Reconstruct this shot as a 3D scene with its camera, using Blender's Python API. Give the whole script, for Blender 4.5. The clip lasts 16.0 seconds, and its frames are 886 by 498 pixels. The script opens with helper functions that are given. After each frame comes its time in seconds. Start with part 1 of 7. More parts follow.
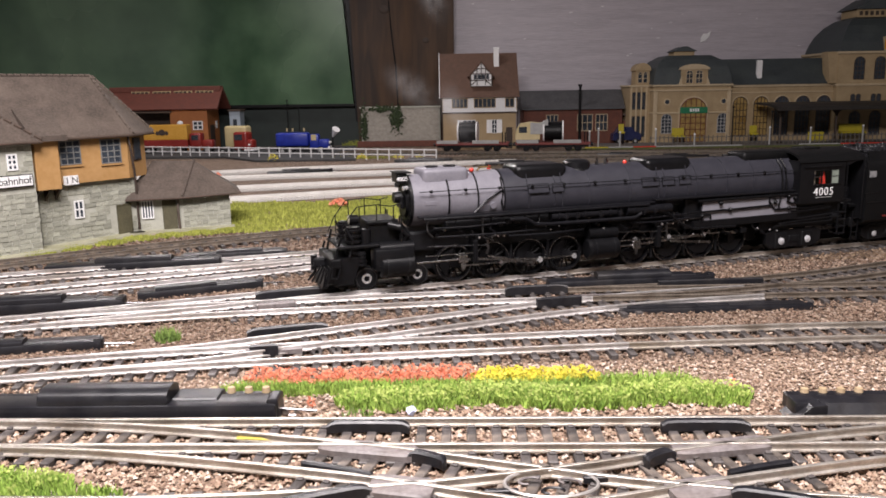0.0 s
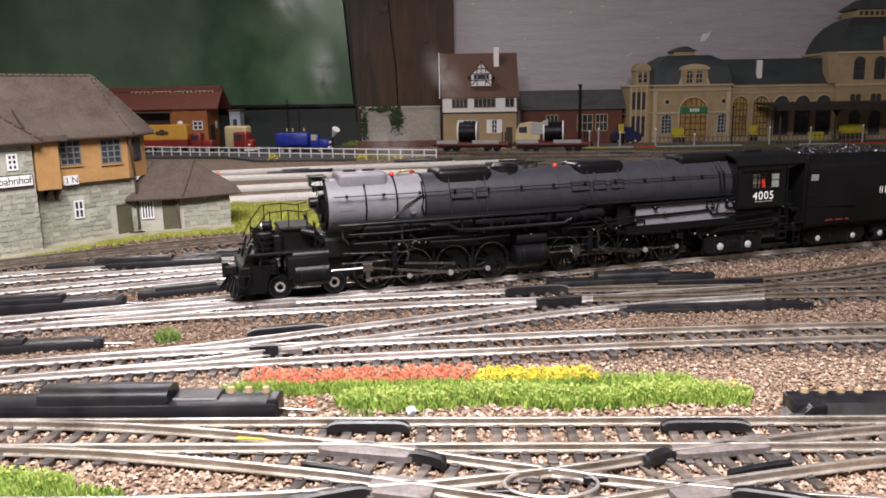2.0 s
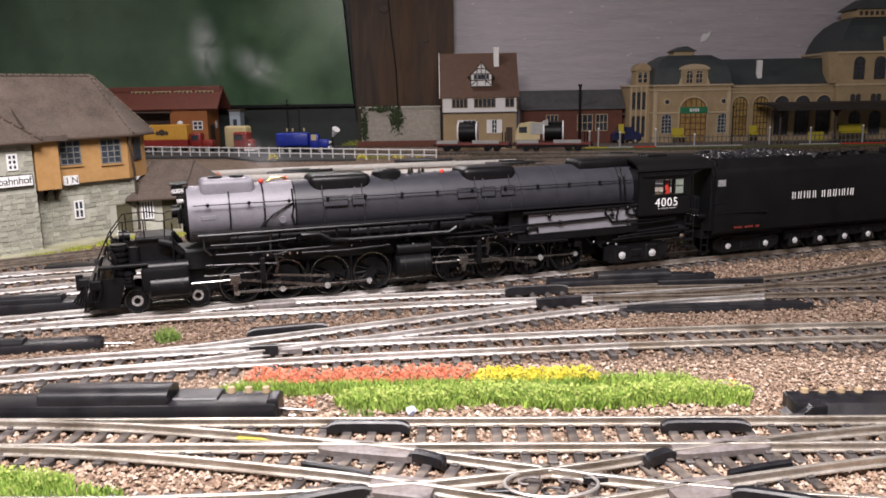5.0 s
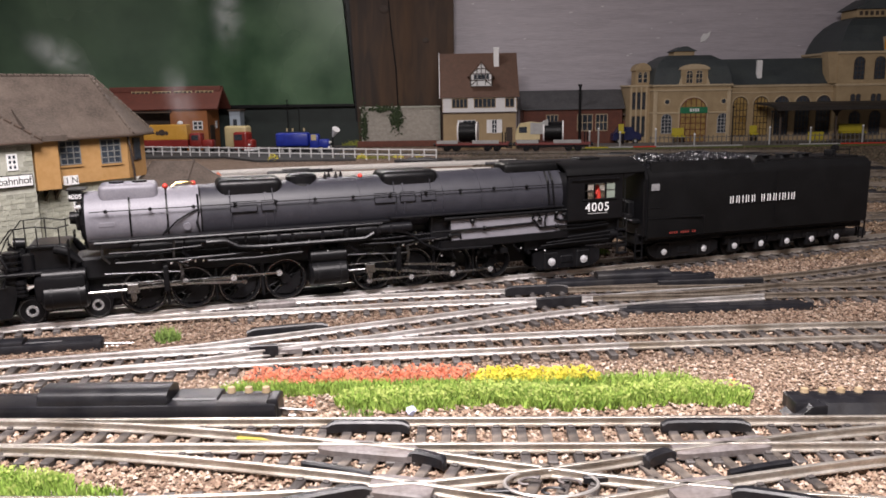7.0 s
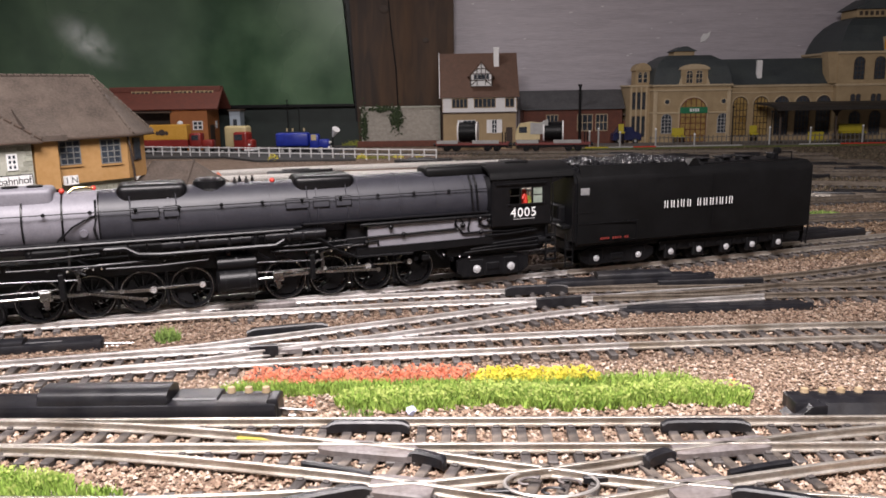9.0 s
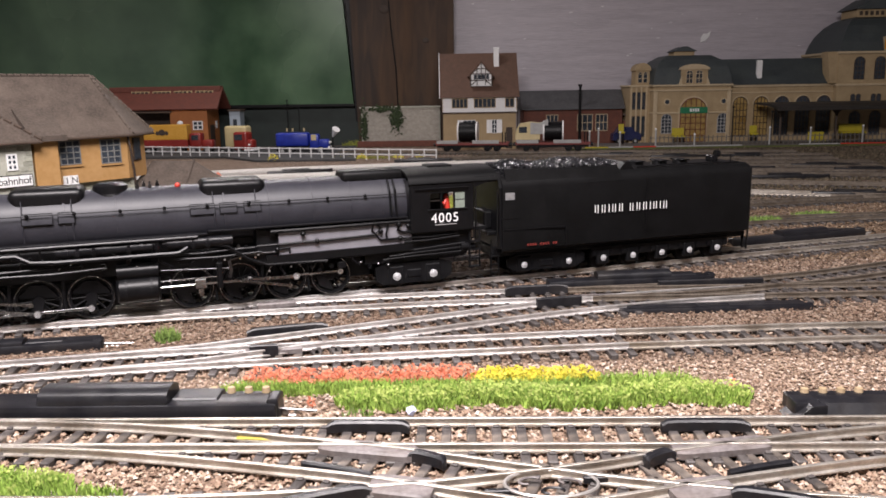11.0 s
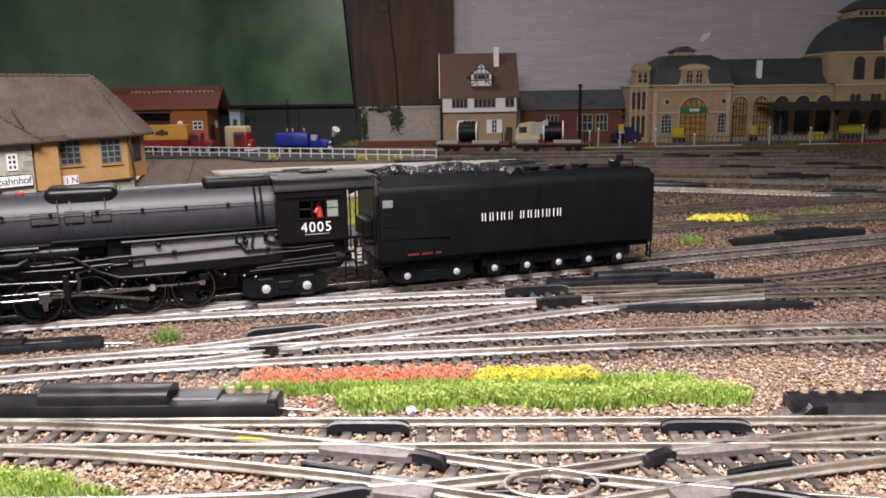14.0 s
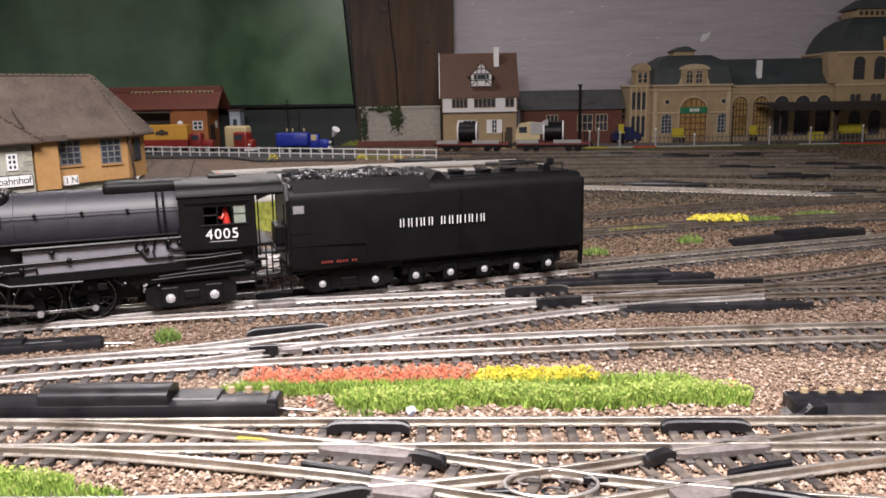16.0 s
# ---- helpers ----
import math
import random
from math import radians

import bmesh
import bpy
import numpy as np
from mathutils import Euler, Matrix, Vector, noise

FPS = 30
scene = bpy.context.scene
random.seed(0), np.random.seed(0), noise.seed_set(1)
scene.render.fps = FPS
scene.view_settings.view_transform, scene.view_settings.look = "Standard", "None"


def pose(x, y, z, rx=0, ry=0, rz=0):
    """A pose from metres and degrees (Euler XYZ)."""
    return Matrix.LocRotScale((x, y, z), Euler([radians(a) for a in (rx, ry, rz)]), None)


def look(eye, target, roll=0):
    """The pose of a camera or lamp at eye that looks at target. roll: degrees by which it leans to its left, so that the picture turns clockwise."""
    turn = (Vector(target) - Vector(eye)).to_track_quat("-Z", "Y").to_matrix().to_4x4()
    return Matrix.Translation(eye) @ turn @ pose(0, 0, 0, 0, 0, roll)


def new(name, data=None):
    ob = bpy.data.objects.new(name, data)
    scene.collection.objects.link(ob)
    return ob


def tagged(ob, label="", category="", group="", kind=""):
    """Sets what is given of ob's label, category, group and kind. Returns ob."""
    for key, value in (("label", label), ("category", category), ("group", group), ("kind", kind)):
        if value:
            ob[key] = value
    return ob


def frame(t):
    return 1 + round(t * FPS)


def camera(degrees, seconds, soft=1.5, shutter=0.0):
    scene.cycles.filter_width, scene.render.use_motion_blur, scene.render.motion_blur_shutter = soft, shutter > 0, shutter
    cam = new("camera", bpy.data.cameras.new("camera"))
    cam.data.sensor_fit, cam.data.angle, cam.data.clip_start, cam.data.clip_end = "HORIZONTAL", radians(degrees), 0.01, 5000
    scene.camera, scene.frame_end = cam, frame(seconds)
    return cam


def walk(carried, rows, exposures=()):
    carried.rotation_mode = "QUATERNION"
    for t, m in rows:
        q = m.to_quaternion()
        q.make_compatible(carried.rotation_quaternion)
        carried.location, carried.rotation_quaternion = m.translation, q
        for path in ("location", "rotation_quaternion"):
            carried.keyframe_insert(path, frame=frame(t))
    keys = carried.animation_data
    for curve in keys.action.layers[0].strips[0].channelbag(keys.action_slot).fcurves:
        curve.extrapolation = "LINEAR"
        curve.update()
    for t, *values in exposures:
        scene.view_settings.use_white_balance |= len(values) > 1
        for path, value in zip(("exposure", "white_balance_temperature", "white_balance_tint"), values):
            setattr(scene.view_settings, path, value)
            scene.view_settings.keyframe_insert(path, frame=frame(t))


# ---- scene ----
# A model railway in H0 scale: lengths below are in millimetres unless said otherwise; z = 0 is the rail head.
MM = 0.001
cam = camera(58.67, 16.0, soft=1.7)
EYE = look((0, 0, 0.090), (0, 1, 0.090 - math.tan(radians(11.328))), -0.969)
walk(cam, [(0, EYE), (16, EYE)])

# ---- light: two ceiling lamps over the layout, in a closed room ----
scene.view_settings.exposure = 0.0
world = bpy.data.worlds.new("room_world")
scene.world = world
world.use_nodes = True
world.node_tree.nodes["Background"].inputs[0].default_value = (0.9, 0.93, 1.0, 1)
world.node_tree.nodes["Background"].inputs[1].default_value = 0.03


def area_lamp(name, eye, target, sx, sy, watts, colour, spread):
    d = bpy.data.lights.new(name, "AREA")
    d.shape, d.size, d.size_y, d.energy, d.color, d.spread = "RECTANGLE", sx, sy, watts, colour, radians(spread)
    ob = new(name, d)
    ob.matrix_world = look(eye, target)
    return ob


area_lamp("ceiling_lamp_front", (-0.05, 0.02, 0.50), (-0.04, 0.20, 0), 0.46, 0.16, 11.7, (1.0, 0.92, 0.925), 180)
area_lamp("pelmet_lamp_back", (-0.30, 1.18, 0.54), (-0.22, 0.60, 0), 0.50, 0.06, 3.5, (1.0, 0.92, 0.915), 180)


# ---- materials ----
def nodes_of(m):
    m.use_nodes = True
    return m.node_tree.nodes, m.node_tree.links


def surface(name, c1, c2=None, scale=300, rough=0.6, metal=0.0, bump=0.15, fine=6.0, detail=6.0, island=0.0, rough_var=0.15, coat=0.0, dirt_or_haze=None, dirt_or_haze_amount=0.0, distance=0.0004):
    """Noise-mixed colour at two sizes, varying roughness and fine relief. scale is in cells a metre."""
    m = bpy.data.materials.new(name)
    n, l = nodes_of(m)
    b = n["Principled BSDF"]
    tc = n.new("ShaderNodeTexCoord")
    big = n.new("ShaderNodeTexNoise")
    big.inputs["Scale"].default_value, big.inputs["Detail"].default_value = scale, detail
    small = n.new("ShaderNodeTexNoise")
    small.inputs["Scale"].default_value, small.inputs["Detail"].default_value = scale * fine, 3
    for t in (big, small):
        l.new(tc.outputs["Object"], t.inputs["Vector"])
    add = n.new("ShaderNodeMath")
    add.operation = "MULTIPLY_ADD"
    add.inputs[1].default_value = 0.5
    half = n.new("ShaderNodeMath")
    half.operation = "MULTIPLY"
    half.inputs[1].default_value = 0.5
    l.new(big.outputs["Fac"], half.inputs[0])
    l.new(small.outputs["Fac"], add.inputs[0])
    l.new(half.outputs[0], add.inputs[2])
    ramp = n.new("ShaderNodeValToRGB")
    c2 = c2 or tuple(min(1, v * 1.25) for v in c1)
    ramp.color_ramp.elements[0].position, ramp.color_ramp.elements[1].position = 0.36, 0.64
    ramp.color_ramp.elements[0].color, ramp.color_ramp.elements[1].color = (*c1, 1), (*c2, 1)
    l.new(add.outputs[0], ramp.inputs["Fac"])
    colour = ramp.outputs["Color"]
    if dirt_or_haze:
        patches = n.new("ShaderNodeTexNoise")
        patches.inputs["Scale"].default_value, patches.inputs["Detail"].default_value = scale * 0.3, 8
        l.new(tc.outputs["Object"], patches.inputs["Vector"])
        lim = n.new("ShaderNodeMapRange")
        lim.inputs[1].default_value, lim.inputs[2].default_value, lim.inputs[4].default_value = 0.5, 0.72, dirt_or_haze_amount
        l.new(patches.outputs["Fac"], lim.inputs[0])
        mix = n.new("ShaderNodeMix")
        mix.data_type = "RGBA"
        l.new(lim.outputs[0], mix.inputs[0])
        l.new(colour, mix.inputs[6])
        mix.inputs[7].default_value = (*dirt_or_haze, 1)
        colour = mix.outputs[2]
    if island:
        info = n.new("ShaderNodeNewGeometry")
        ob = n.new("ShaderNodeObjectInfo")
        both = n.new("ShaderNodeMath")
        both.operation = "ADD"
        l.new(info.outputs["Random Per Island"], both.inputs[0])
        l.new(ob.outputs["Random"], both.inputs[1])
        wrap = n.new("ShaderNodeMath")
        wrap.operation = "FRACT"
        l.new(both.outputs[0], wrap.inputs[0])
        span = n.new("ShaderNodeMapRange")
        span.inputs[3].default_value, span.inputs[4].default_value = 1 - island, 1 + island
        l.new(wrap.outputs[0], span.inputs[0])
        hsv = n.new("ShaderNodeHueSaturation")
        l.new(span.outputs[0], hsv.inputs["Value"])
        l.new(colour, hsv.inputs["Color"])
        colour = hsv.outputs["Color"]
    l.new(colour, b.inputs["Base Color"])
    rr = n.new("ShaderNodeMapRange")
    rr.inputs[3].default_value, rr.inputs[4].default_value = max(0.03, rough - rough_var), min(1, rough + rough_var)
    l.new(big.outputs["Fac"], rr.inputs[0])
    l.new(rr.outputs[0], b.inputs["Roughness"])
    b.inputs["Metallic"].default_value = metal
    b.inputs["Coat Weight"].default_value = coat
    if bump:
        bp = n.new("ShaderNodeBump")
        bp.inputs["Strength"].default_value, bp.inputs["Distance"].default_value = bump, distance
        l.new(add.outputs[0], bp.inputs["Height"])
        l.new(bp.outputs["Normal"], b.inputs["Normal"])
    return m


def wood(name, c1, c2, stretch=(40, 40, 3), rough=0.7):
    m = surface(name, c1, c2, 1, rough, bump=0.5, fine=5, distance=0.002)
    n, l = nodes_of(m)
    tc = [x for x in n if x.type == "TEX_COORD"][0]
    mp = n.new("ShaderNodeMapping")
    mp.inputs["Scale"].default_value = stretch
    l.new(tc.outputs["Object"], mp.inputs["Vector"])
    for x in n:
        if x.type == "TEX_NOISE":
            l.new(mp.outputs[0], x.inputs["Vector"])
            x.inputs["Distortion"].default_value = 0.6
    return m


def gravel(name, cols, scale):
    m = bpy.data.materials.new(name)
    n, l = nodes_of(m)
    b = n["Principled BSDF"]
    tc = n.new("ShaderNodeTexCoord")
    v = n.new("ShaderNodeTexVoronoi")
    v.inputs["Scale"].default_value = scale
    l.new(tc.outputs["Object"], v.inputs["Vector"])
    ramp = n.new("ShaderNodeValToRGB")
    e = ramp.color_ramp.elements
    e[0].color, e[1].color = (*cols[0], 1), (*cols[-1], 1)
    for i, c in enumerate(cols[1:-1]):
        x = e.new((i + 1) / (len(cols) - 1))
        x.color = (*c, 1)
    sep = n.new("ShaderNodeSeparateColor")
    l.new(v.outputs["Color"], sep.inputs[0])
    l.new(sep.outputs[0], ramp.inputs["Fac"])
    big = n.new("ShaderNodeTexNoise")
    big.inputs["Scale"].default_value, big.inputs["Detail"].default_value = 14, 6
    l.new(tc.outputs["Object"], big.inputs["Vector"])
    span = n.new("ShaderNodeMapRange")
    span.inputs[3].default_value, span.inputs[4].default_value = 0.6, 1.4
    l.new(big.outputs["Fac"], span.inputs[0])
    hsv = n.new("ShaderNodeHueSaturation")
    l.new(span.outputs[0], hsv.inputs["Value"])
    l.new(ramp.outputs["Color"], hsv.inputs["Color"])
    l.new(hsv.outputs["Color"], b.inputs["Base Color"])
    b.inputs["Roughness"].default_value = 0.85
    bp = n.new("ShaderNodeBump")
    bp.inputs["Strength"].default_value, bp.inputs["Distance"].default_value = 0.9, 0.0012
    bp.invert = True
    l.new(v.outputs["Distance"], bp.inputs["Height"])
    l.new(bp.outputs["Normal"], b.inputs["Normal"])
    return m


STONE_TONES = ((0.06, 0.038, 0.026), (0.14, 0.092, 0.062), (0.23, 0.16, 0.115), (0.32, 0.25, 0.195))
M_GROUND = gravel("ballast_bed", STONE_TONES, 800)
M_RAIL = surface("rail_steel", (0.46, 0.42, 0.37), (0.66, 0.62, 0.57), 160, 0.44, 0.85, 0.1, dirt_or_haze=(0.22, 0.17, 0.115), dirt_or_haze_amount=0.65)
# Bright and dull copies of the rail steel: lamp glare put into the colour.
M_RAIL_GLARE = surface("glare_bright_rail", (0.54, 0.515, 0.50), (0.84, 0.815, 0.80), 70, 0.40, 0.72, 0.1, dirt_or_haze=(0.24, 0.19, 0.14), dirt_or_haze_amount=0.6)
M_RAIL_NO_GLARE = surface("no_glare_rail", (0.14, 0.115, 0.09), (0.27, 0.23, 0.19), 160, 0.5, 0.6, 0.1, dirt_or_haze=(0.09, 0.065, 0.045), dirt_or_haze_amount=0.6)
M_SLEEPER = surface("sleeper_plastic", (0.035, 0.03, 0.03), (0.09, 0.08, 0.075), 400, 0.55, 0, 0.3, island=0.3, dirt_or_haze=(0.3, 0.24, 0.18), dirt_or_haze_amount=0.5)
M_BLACK_PLASTIC = surface("black_plastic", (0.006, 0.006, 0.008), (0.013, 0.013, 0.016), 200, 0.38, 0, 0.08, dirt_or_haze=(0.08, 0.07, 0.06), dirt_or_haze_amount=0.18)
M_FROG = surface("frog_metal", (0.40, 0.38, 0.36), (0.60, 0.57, 0.54), 200, 0.35, 0.6, 0.1)
def shine(material, level):
    material.node_tree.nodes["Principled BSDF"].inputs["Specular IOR Level"].default_value = level
    return material


M_LOCO = shine(surface("loco_black", (0.0035, 0.0035, 0.004), (0.006, 0.006, 0.007), 250, 0.34, 0, 0.05, rough_var=0.06), 0.22)
M_PIPE = shine(surface("pipe_black", (0.004, 0.004, 0.005), (0.008, 0.008, 0.010), 250, 0.33, 0, 0.05, rough_var=0.06), 0.25)
M_TANK = shine(surface("tender_black", (0.003, 0.003, 0.0032), (0.005, 0.005, 0.0055), 90, 0.48, 0, 0.05, rough_var=0.08), 0.16)
M_LOCO_DARK = shine(surface("underframe_black", (0.003, 0.003, 0.004), (0.007, 0.007, 0.008), 250, 0.45, 0, 0.08), 0.25)
M_LOCO_GREY = shine(surface("boiler_jacket", (0.0185, 0.0185, 0.0245), (0.026, 0.026, 0.0335), 200, 0.48, 0.0, 0.04, rough_var=0.05), 0.42)
M_SILVER = shine(surface("graphite_silver", (0.135, 0.130, 0.150), (0.17, 0.165, 0.188), 250, 0.5, 0.1, 0.04), 0.4)
M_ROD = surface("polished_rod", (0.27, 0.268, 0.265), (0.46, 0.455, 0.45), 300, 0.24, 1.0, 0.1)
M_SHEET = surface("light_grey_paint", (0.185, 0.18, 0.205), (0.23, 0.225, 0.25), 250, 0.45, 0.1, 0.04)
M_STEEL = surface("bright_steel", (0.62, 0.62, 0.63), (0.80, 0.80, 0.81), 300, 0.25, 0.75, 0.05)
M_DARK_STEEL = surface("dark_steel", (0.10, 0.10, 0.105), (0.17, 0.17, 0.175), 300, 0.3, 1.0, 0.05)
M_WHITE = surface("white_paint", (0.72, 0.72, 0.72), (0.82, 0.82, 0.82), 300, 0.5, 0, 0.05)
M_CAP = surface("white_metal", (0.46, 0.46, 0.475), (0.62, 0.62, 0.64), 500, 0.35, 0.3, 0.1)
M_DULL_RED = surface("faded_red_lettering", (0.12, 0.012, 0.01), (0.17, 0.02, 0.014), 300, 0.6, 0, 0.05)
M_RED = surface("red_paint", (0.45, 0.03, 0.02), (0.60, 0.05, 0.03), 300, 0.45, 0, 0.05)
M_COAL = shine(surface("coal", (0.005, 0.005, 0.006), (0.016, 0.016, 0.018), 500, 0.24, 0, 0.3, island=0.6), 0.4)


# ---- mesh helpers ----
def part(name, bm, material, parent=None, label="", at=None, smooth=False, scale=MM):
    """Links a bmesh, drawn in millimetres, as one mesh object."""
    bmesh.ops.scale(bm, vec=(scale, scale, scale), verts=bm.verts)
    me = bpy.data.meshes.new(name)
    bm.normal_update()
    bm.to_mesh(me)
    bm.free()
    if smooth:
        for p in me.polygons:
            p.use_smooth = True
        me.set_sharp_from_angle(angle=radians(38))
    me.materials.append(material)
    ob = new(name, me)
    if at is not None:
        ob.matrix_basis = at
    ob.parent = parent
    if label:
        ob["label"] = label
    return ob


def piece(name, mesh, at, parent):
    ob = new(name, mesh)
    ob.parent = parent
    ob.matrix_basis = at
    return ob


def at_mm(x, y, z, rx=0, ry=0, rz=0):
    return pose(x * MM, y * MM, z * MM, rx, ry, rz)


def thing(name, label, category, at=None, group="", kind=""):
    ob = new(name)
    ob.empty_display_size = 0.01
    if at is not None:
        ob.matrix_basis = at
    return tagged(ob, label, category, group, kind)


def B():
    return bmesh.new()


def box(bm, x0, x1, y0, y1, z0, z1, bevel=0.0, seg=2):
    g = bmesh.ops.create_cube(bm, size=1)
    vs = g["verts"]
    bmesh.ops.scale(bm, vec=(x1 - x0, y1 - y0, z1 - z0), verts=vs)
    bmesh.ops.translate(bm, vec=((x0 + x1) / 2, (y0 + y1) / 2, (z0 + z1) / 2), verts=vs)
    if bevel:
        es = list({e for v in vs for e in v.link_edges})
        bmesh.ops.bevel(bm, geom=es, offset=bevel, segments=seg, affect="EDGES", profile=0.5)
    return bm


def cyl(bm, p0, p1, r, r2=None, seg=20, caps=True):
    p0, p1 = Vector(p0), Vector(p1)
    d = p1 - p0
    g = bmesh.ops.create_cone(bm, cap_ends=caps, segments=seg, radius1=r, radius2=r if r2 is None else r2, depth=d.length)
    m = Matrix.Translation((p0 + p1) / 2) @ d.to_track_quat("Z", "Y").to_matrix().to_4x4()
    bmesh.ops.transform(bm, matrix=m, verts=g["verts"])
    return bm


def ball(bm, c, r, u=12, v=8, squash=(1, 1, 1)):
    g = bmesh.ops.create_uvsphere(bm, u_segments=u, v_segments=v, radius=r)
    bmesh.ops.scale(bm, vec=squash, verts=g["verts"])
    bmesh.ops.translate(bm, vec=c, verts=g["verts"])
    return bm


def tube(bm, pts, r, seg=8):
    pts = [Vector(p) for p in pts]
    rings = []
    up = Vector((0.13, 0.21, 0.97))
    for i, p in enumerate(pts):
        d = (pts[min(i + 1, len(pts) - 1)] - pts[max(i - 1, 0)]).normalized()
        a = d.cross(up)
        if a.length < 0.05:
            a = d.cross(Vector((1, 0, 0)))
        a.normalize()
        b = d.cross(a)
        rings.append([bm.verts.new(p + r * (math.cos(k * math.tau / seg) * a + math.sin(k * math.tau / seg) * b)) for k in range(seg)])
    for q, w in zip(rings, rings[1:]):
        for k in range(seg):
            bm.faces.new((q[k], q[(k + 1) % seg], w[(k + 1) % seg], w[k]))
    bm.faces.new(rings[0][::-1])
    bm.faces.new(rings[-1])
    return bm


def prism(bm, poly, axis, a, b):
    """A polygon pushed from a to b along an axis. axis 'x': poly in (y, z); 'y': (x, z); 'z': (x, y)."""
    def p(u, v, w):
        return (w, u, v) if axis == "x" else (u, w, v) if axis == "y" else (u, v, w)
    lo, hi = [bm.verts.new(p(*q, a)) for q in poly], [bm.verts.new(p(*q, b)) for q in poly]
    bm.faces.new(lo[::-1])
    bm.faces.new(hi)
    n = len(poly)
    for i in range(n):
        bm.faces.new((lo[i], lo[(i + 1) % n], hi[(i + 1) % n], hi[i]))
    bmesh.ops.recalc_face_normals(bm, faces=bm.faces)
    return bm


def ring(bm, x0, x1, y, z, r_in, r_out, seg=32, a0=0, a1=math.tau, axis="x"):
    """A band of a tube about an axis."""
    n = seg
    full = abs(a1 - a0 - math.tau) < 1e-6
    cuts = []
    for i in range(n + (0 if full else 1)):
        a = a0 + (a1 - a0) * i / n
        q = []
        for x, r in ((x0, r_in), (x1, r_in), (x1, r_out), (x0, r_out)):
            u, v = r * math.cos(a), r * math.sin(a)
            q.append(bm.verts.new((x, y + u, z + v) if axis == "x" else (x0 * 0 + y + u, x, z + v)))
        cuts.append(q)
    m = len(cuts)
    for i in range(m if full else m - 1):
        q, w = cuts[i], cuts[(i + 1) % m]
        for k in range(4):
            bm.faces.new((q[k], q[(k + 1) % 4], w[(k + 1) % 4], w[k]))
    if not full:
        bm.faces.new(cuts[0])
        bm.faces.new(cuts[-1][::-1])
    bmesh.ops.recalc_face_normals(bm, faces=bm.faces)
    return bm


def lettering(name, words, size, material, parent, at, depth=0.12, align="CENTER", spacing=1.0):
    cu = bpy.data.curves.new(name, "FONT")
    cu.body, cu.size, cu.extrude, cu.align_x, cu.space_character = words, size * MM, depth * MM, align, spacing
    cu.materials.append(material)
    ob = new(name, cu)
    ob.parent = parent
    ob.matrix_basis = at
    return ob


# ---- the room and the board ----
# The board's lighter green blotches are painted stand-ins for blurred room reflections.
M_GREEN = surface("green_board", (0.022, 0.064, 0.030), (0.10, 0.185, 0.10), 6, 0.25, 0, 0.06, fine=2.3, detail=3.0, dirt_or_haze=(0.11, 0.17, 0.13), dirt_or_haze_amount=0.4, distance=0.001, coat=0.4)
M_DARK_BOARD = surface("dark_board", (0.012, 0.02, 0.018), (0.02, 0.032, 0.028), 8, 0.6, 0, 0.1)
M_POST = wood("dark_timber", (0.024, 0.012, 0.006), (0.078, 0.040, 0.018), (14, 14, 2))
M_GREY_WALL = wood("grey_painted_boards", (0.40, 0.37, 0.405), (0.52, 0.485, 0.525), (9, 9, 110), 0.45)
M_ROOM = surface("room_plaster", (0.30, 0.29, 0.28), (0.38, 0.37, 0.36), 10, 0.8)


def setting(name, bm, material, label, category):
    return tagged(part(name, bm, material), label, category, kind="structure")


def ground_sheet():
    bm = B()
    bmesh.ops.create_grid(bm, x_segments=150, y_segments=150, size=1)
    for v in bm.verts:
        x, y = v.co.x * 900, 450 + v.co.y * 1050
        z = -4.3 + 0.7 * noise.noise((x / 45, y / 45, 0)) + 0.3 * noise.noise((x / 9, y / 9, 3))
        v.co = (x, y, z)
    return setting("ground", bm, M_GROUND, "brown and tan ballast gravel on the layout board", "ground")


ground_sheet()
setting("wall_north", box(B(), 12, 1200, 1466, 1500, -40, 900), M_GREY_WALL, "grey painted boarded wall behind the station", "wall")
setting("wall_west", box(B(), -940, -905, -640, 1500, -40, 1400), M_ROOM, "plain plaster room wall", "wall")
setting("wall_east", box(B(), 905, 940, -640, 1460, -40, 1400), M_ROOM, "plain plaster room wall", "wall")
setting("wall_south", box(B(), -900, 900, -640, -605, -40, 1400), M_ROOM, "plain plaster room wall", "wall")
setting("ceiling", box(B(), -1200, 1200, -700, 1600, 1400, 1430), M_ROOM, "plain white room ceiling", "ceiling")
# ---- tracks ----
def spline(points, step=4.0):
    """An even Catmull-Rom curve through plan points."""
    P = [np.array(p, float) for p in points]
    P = [2 * P[0] - P[1]] + P + [2 * P[-1] - P[-2]]
    out = []
    for i in range(1, len(P) - 2):
        for t in np.linspace(0, 1, 24, endpoint=False):
            a, b, c, d = P[i - 1:i + 3]
            out.append(0.5 * (2 * b + (c - a) * t + (2 * a - 5 * b + 4 * c - d) * t * t + (3 * b - a - 3 * c + d) * t ** 3))
    out.append(P[-2])
    out = np.array(out)
    s = np.r_[0, np.cumsum(np.linalg.norm(np.diff(out, axis=0), axis=1))]
    n = max(2, int(s[-1] / step))
    u = np.linspace(0, s[-1], n + 1)
    return np.stack([np.interp(u, s, out[:, k]) for k in (0, 1)], 1)


def normals(c):
    d = np.gradient(c, axis=0)
    d /= np.linalg.norm(d, axis=1)[:, None]
    return np.stack([-d[:, 1], d[:, 0]], 1), d


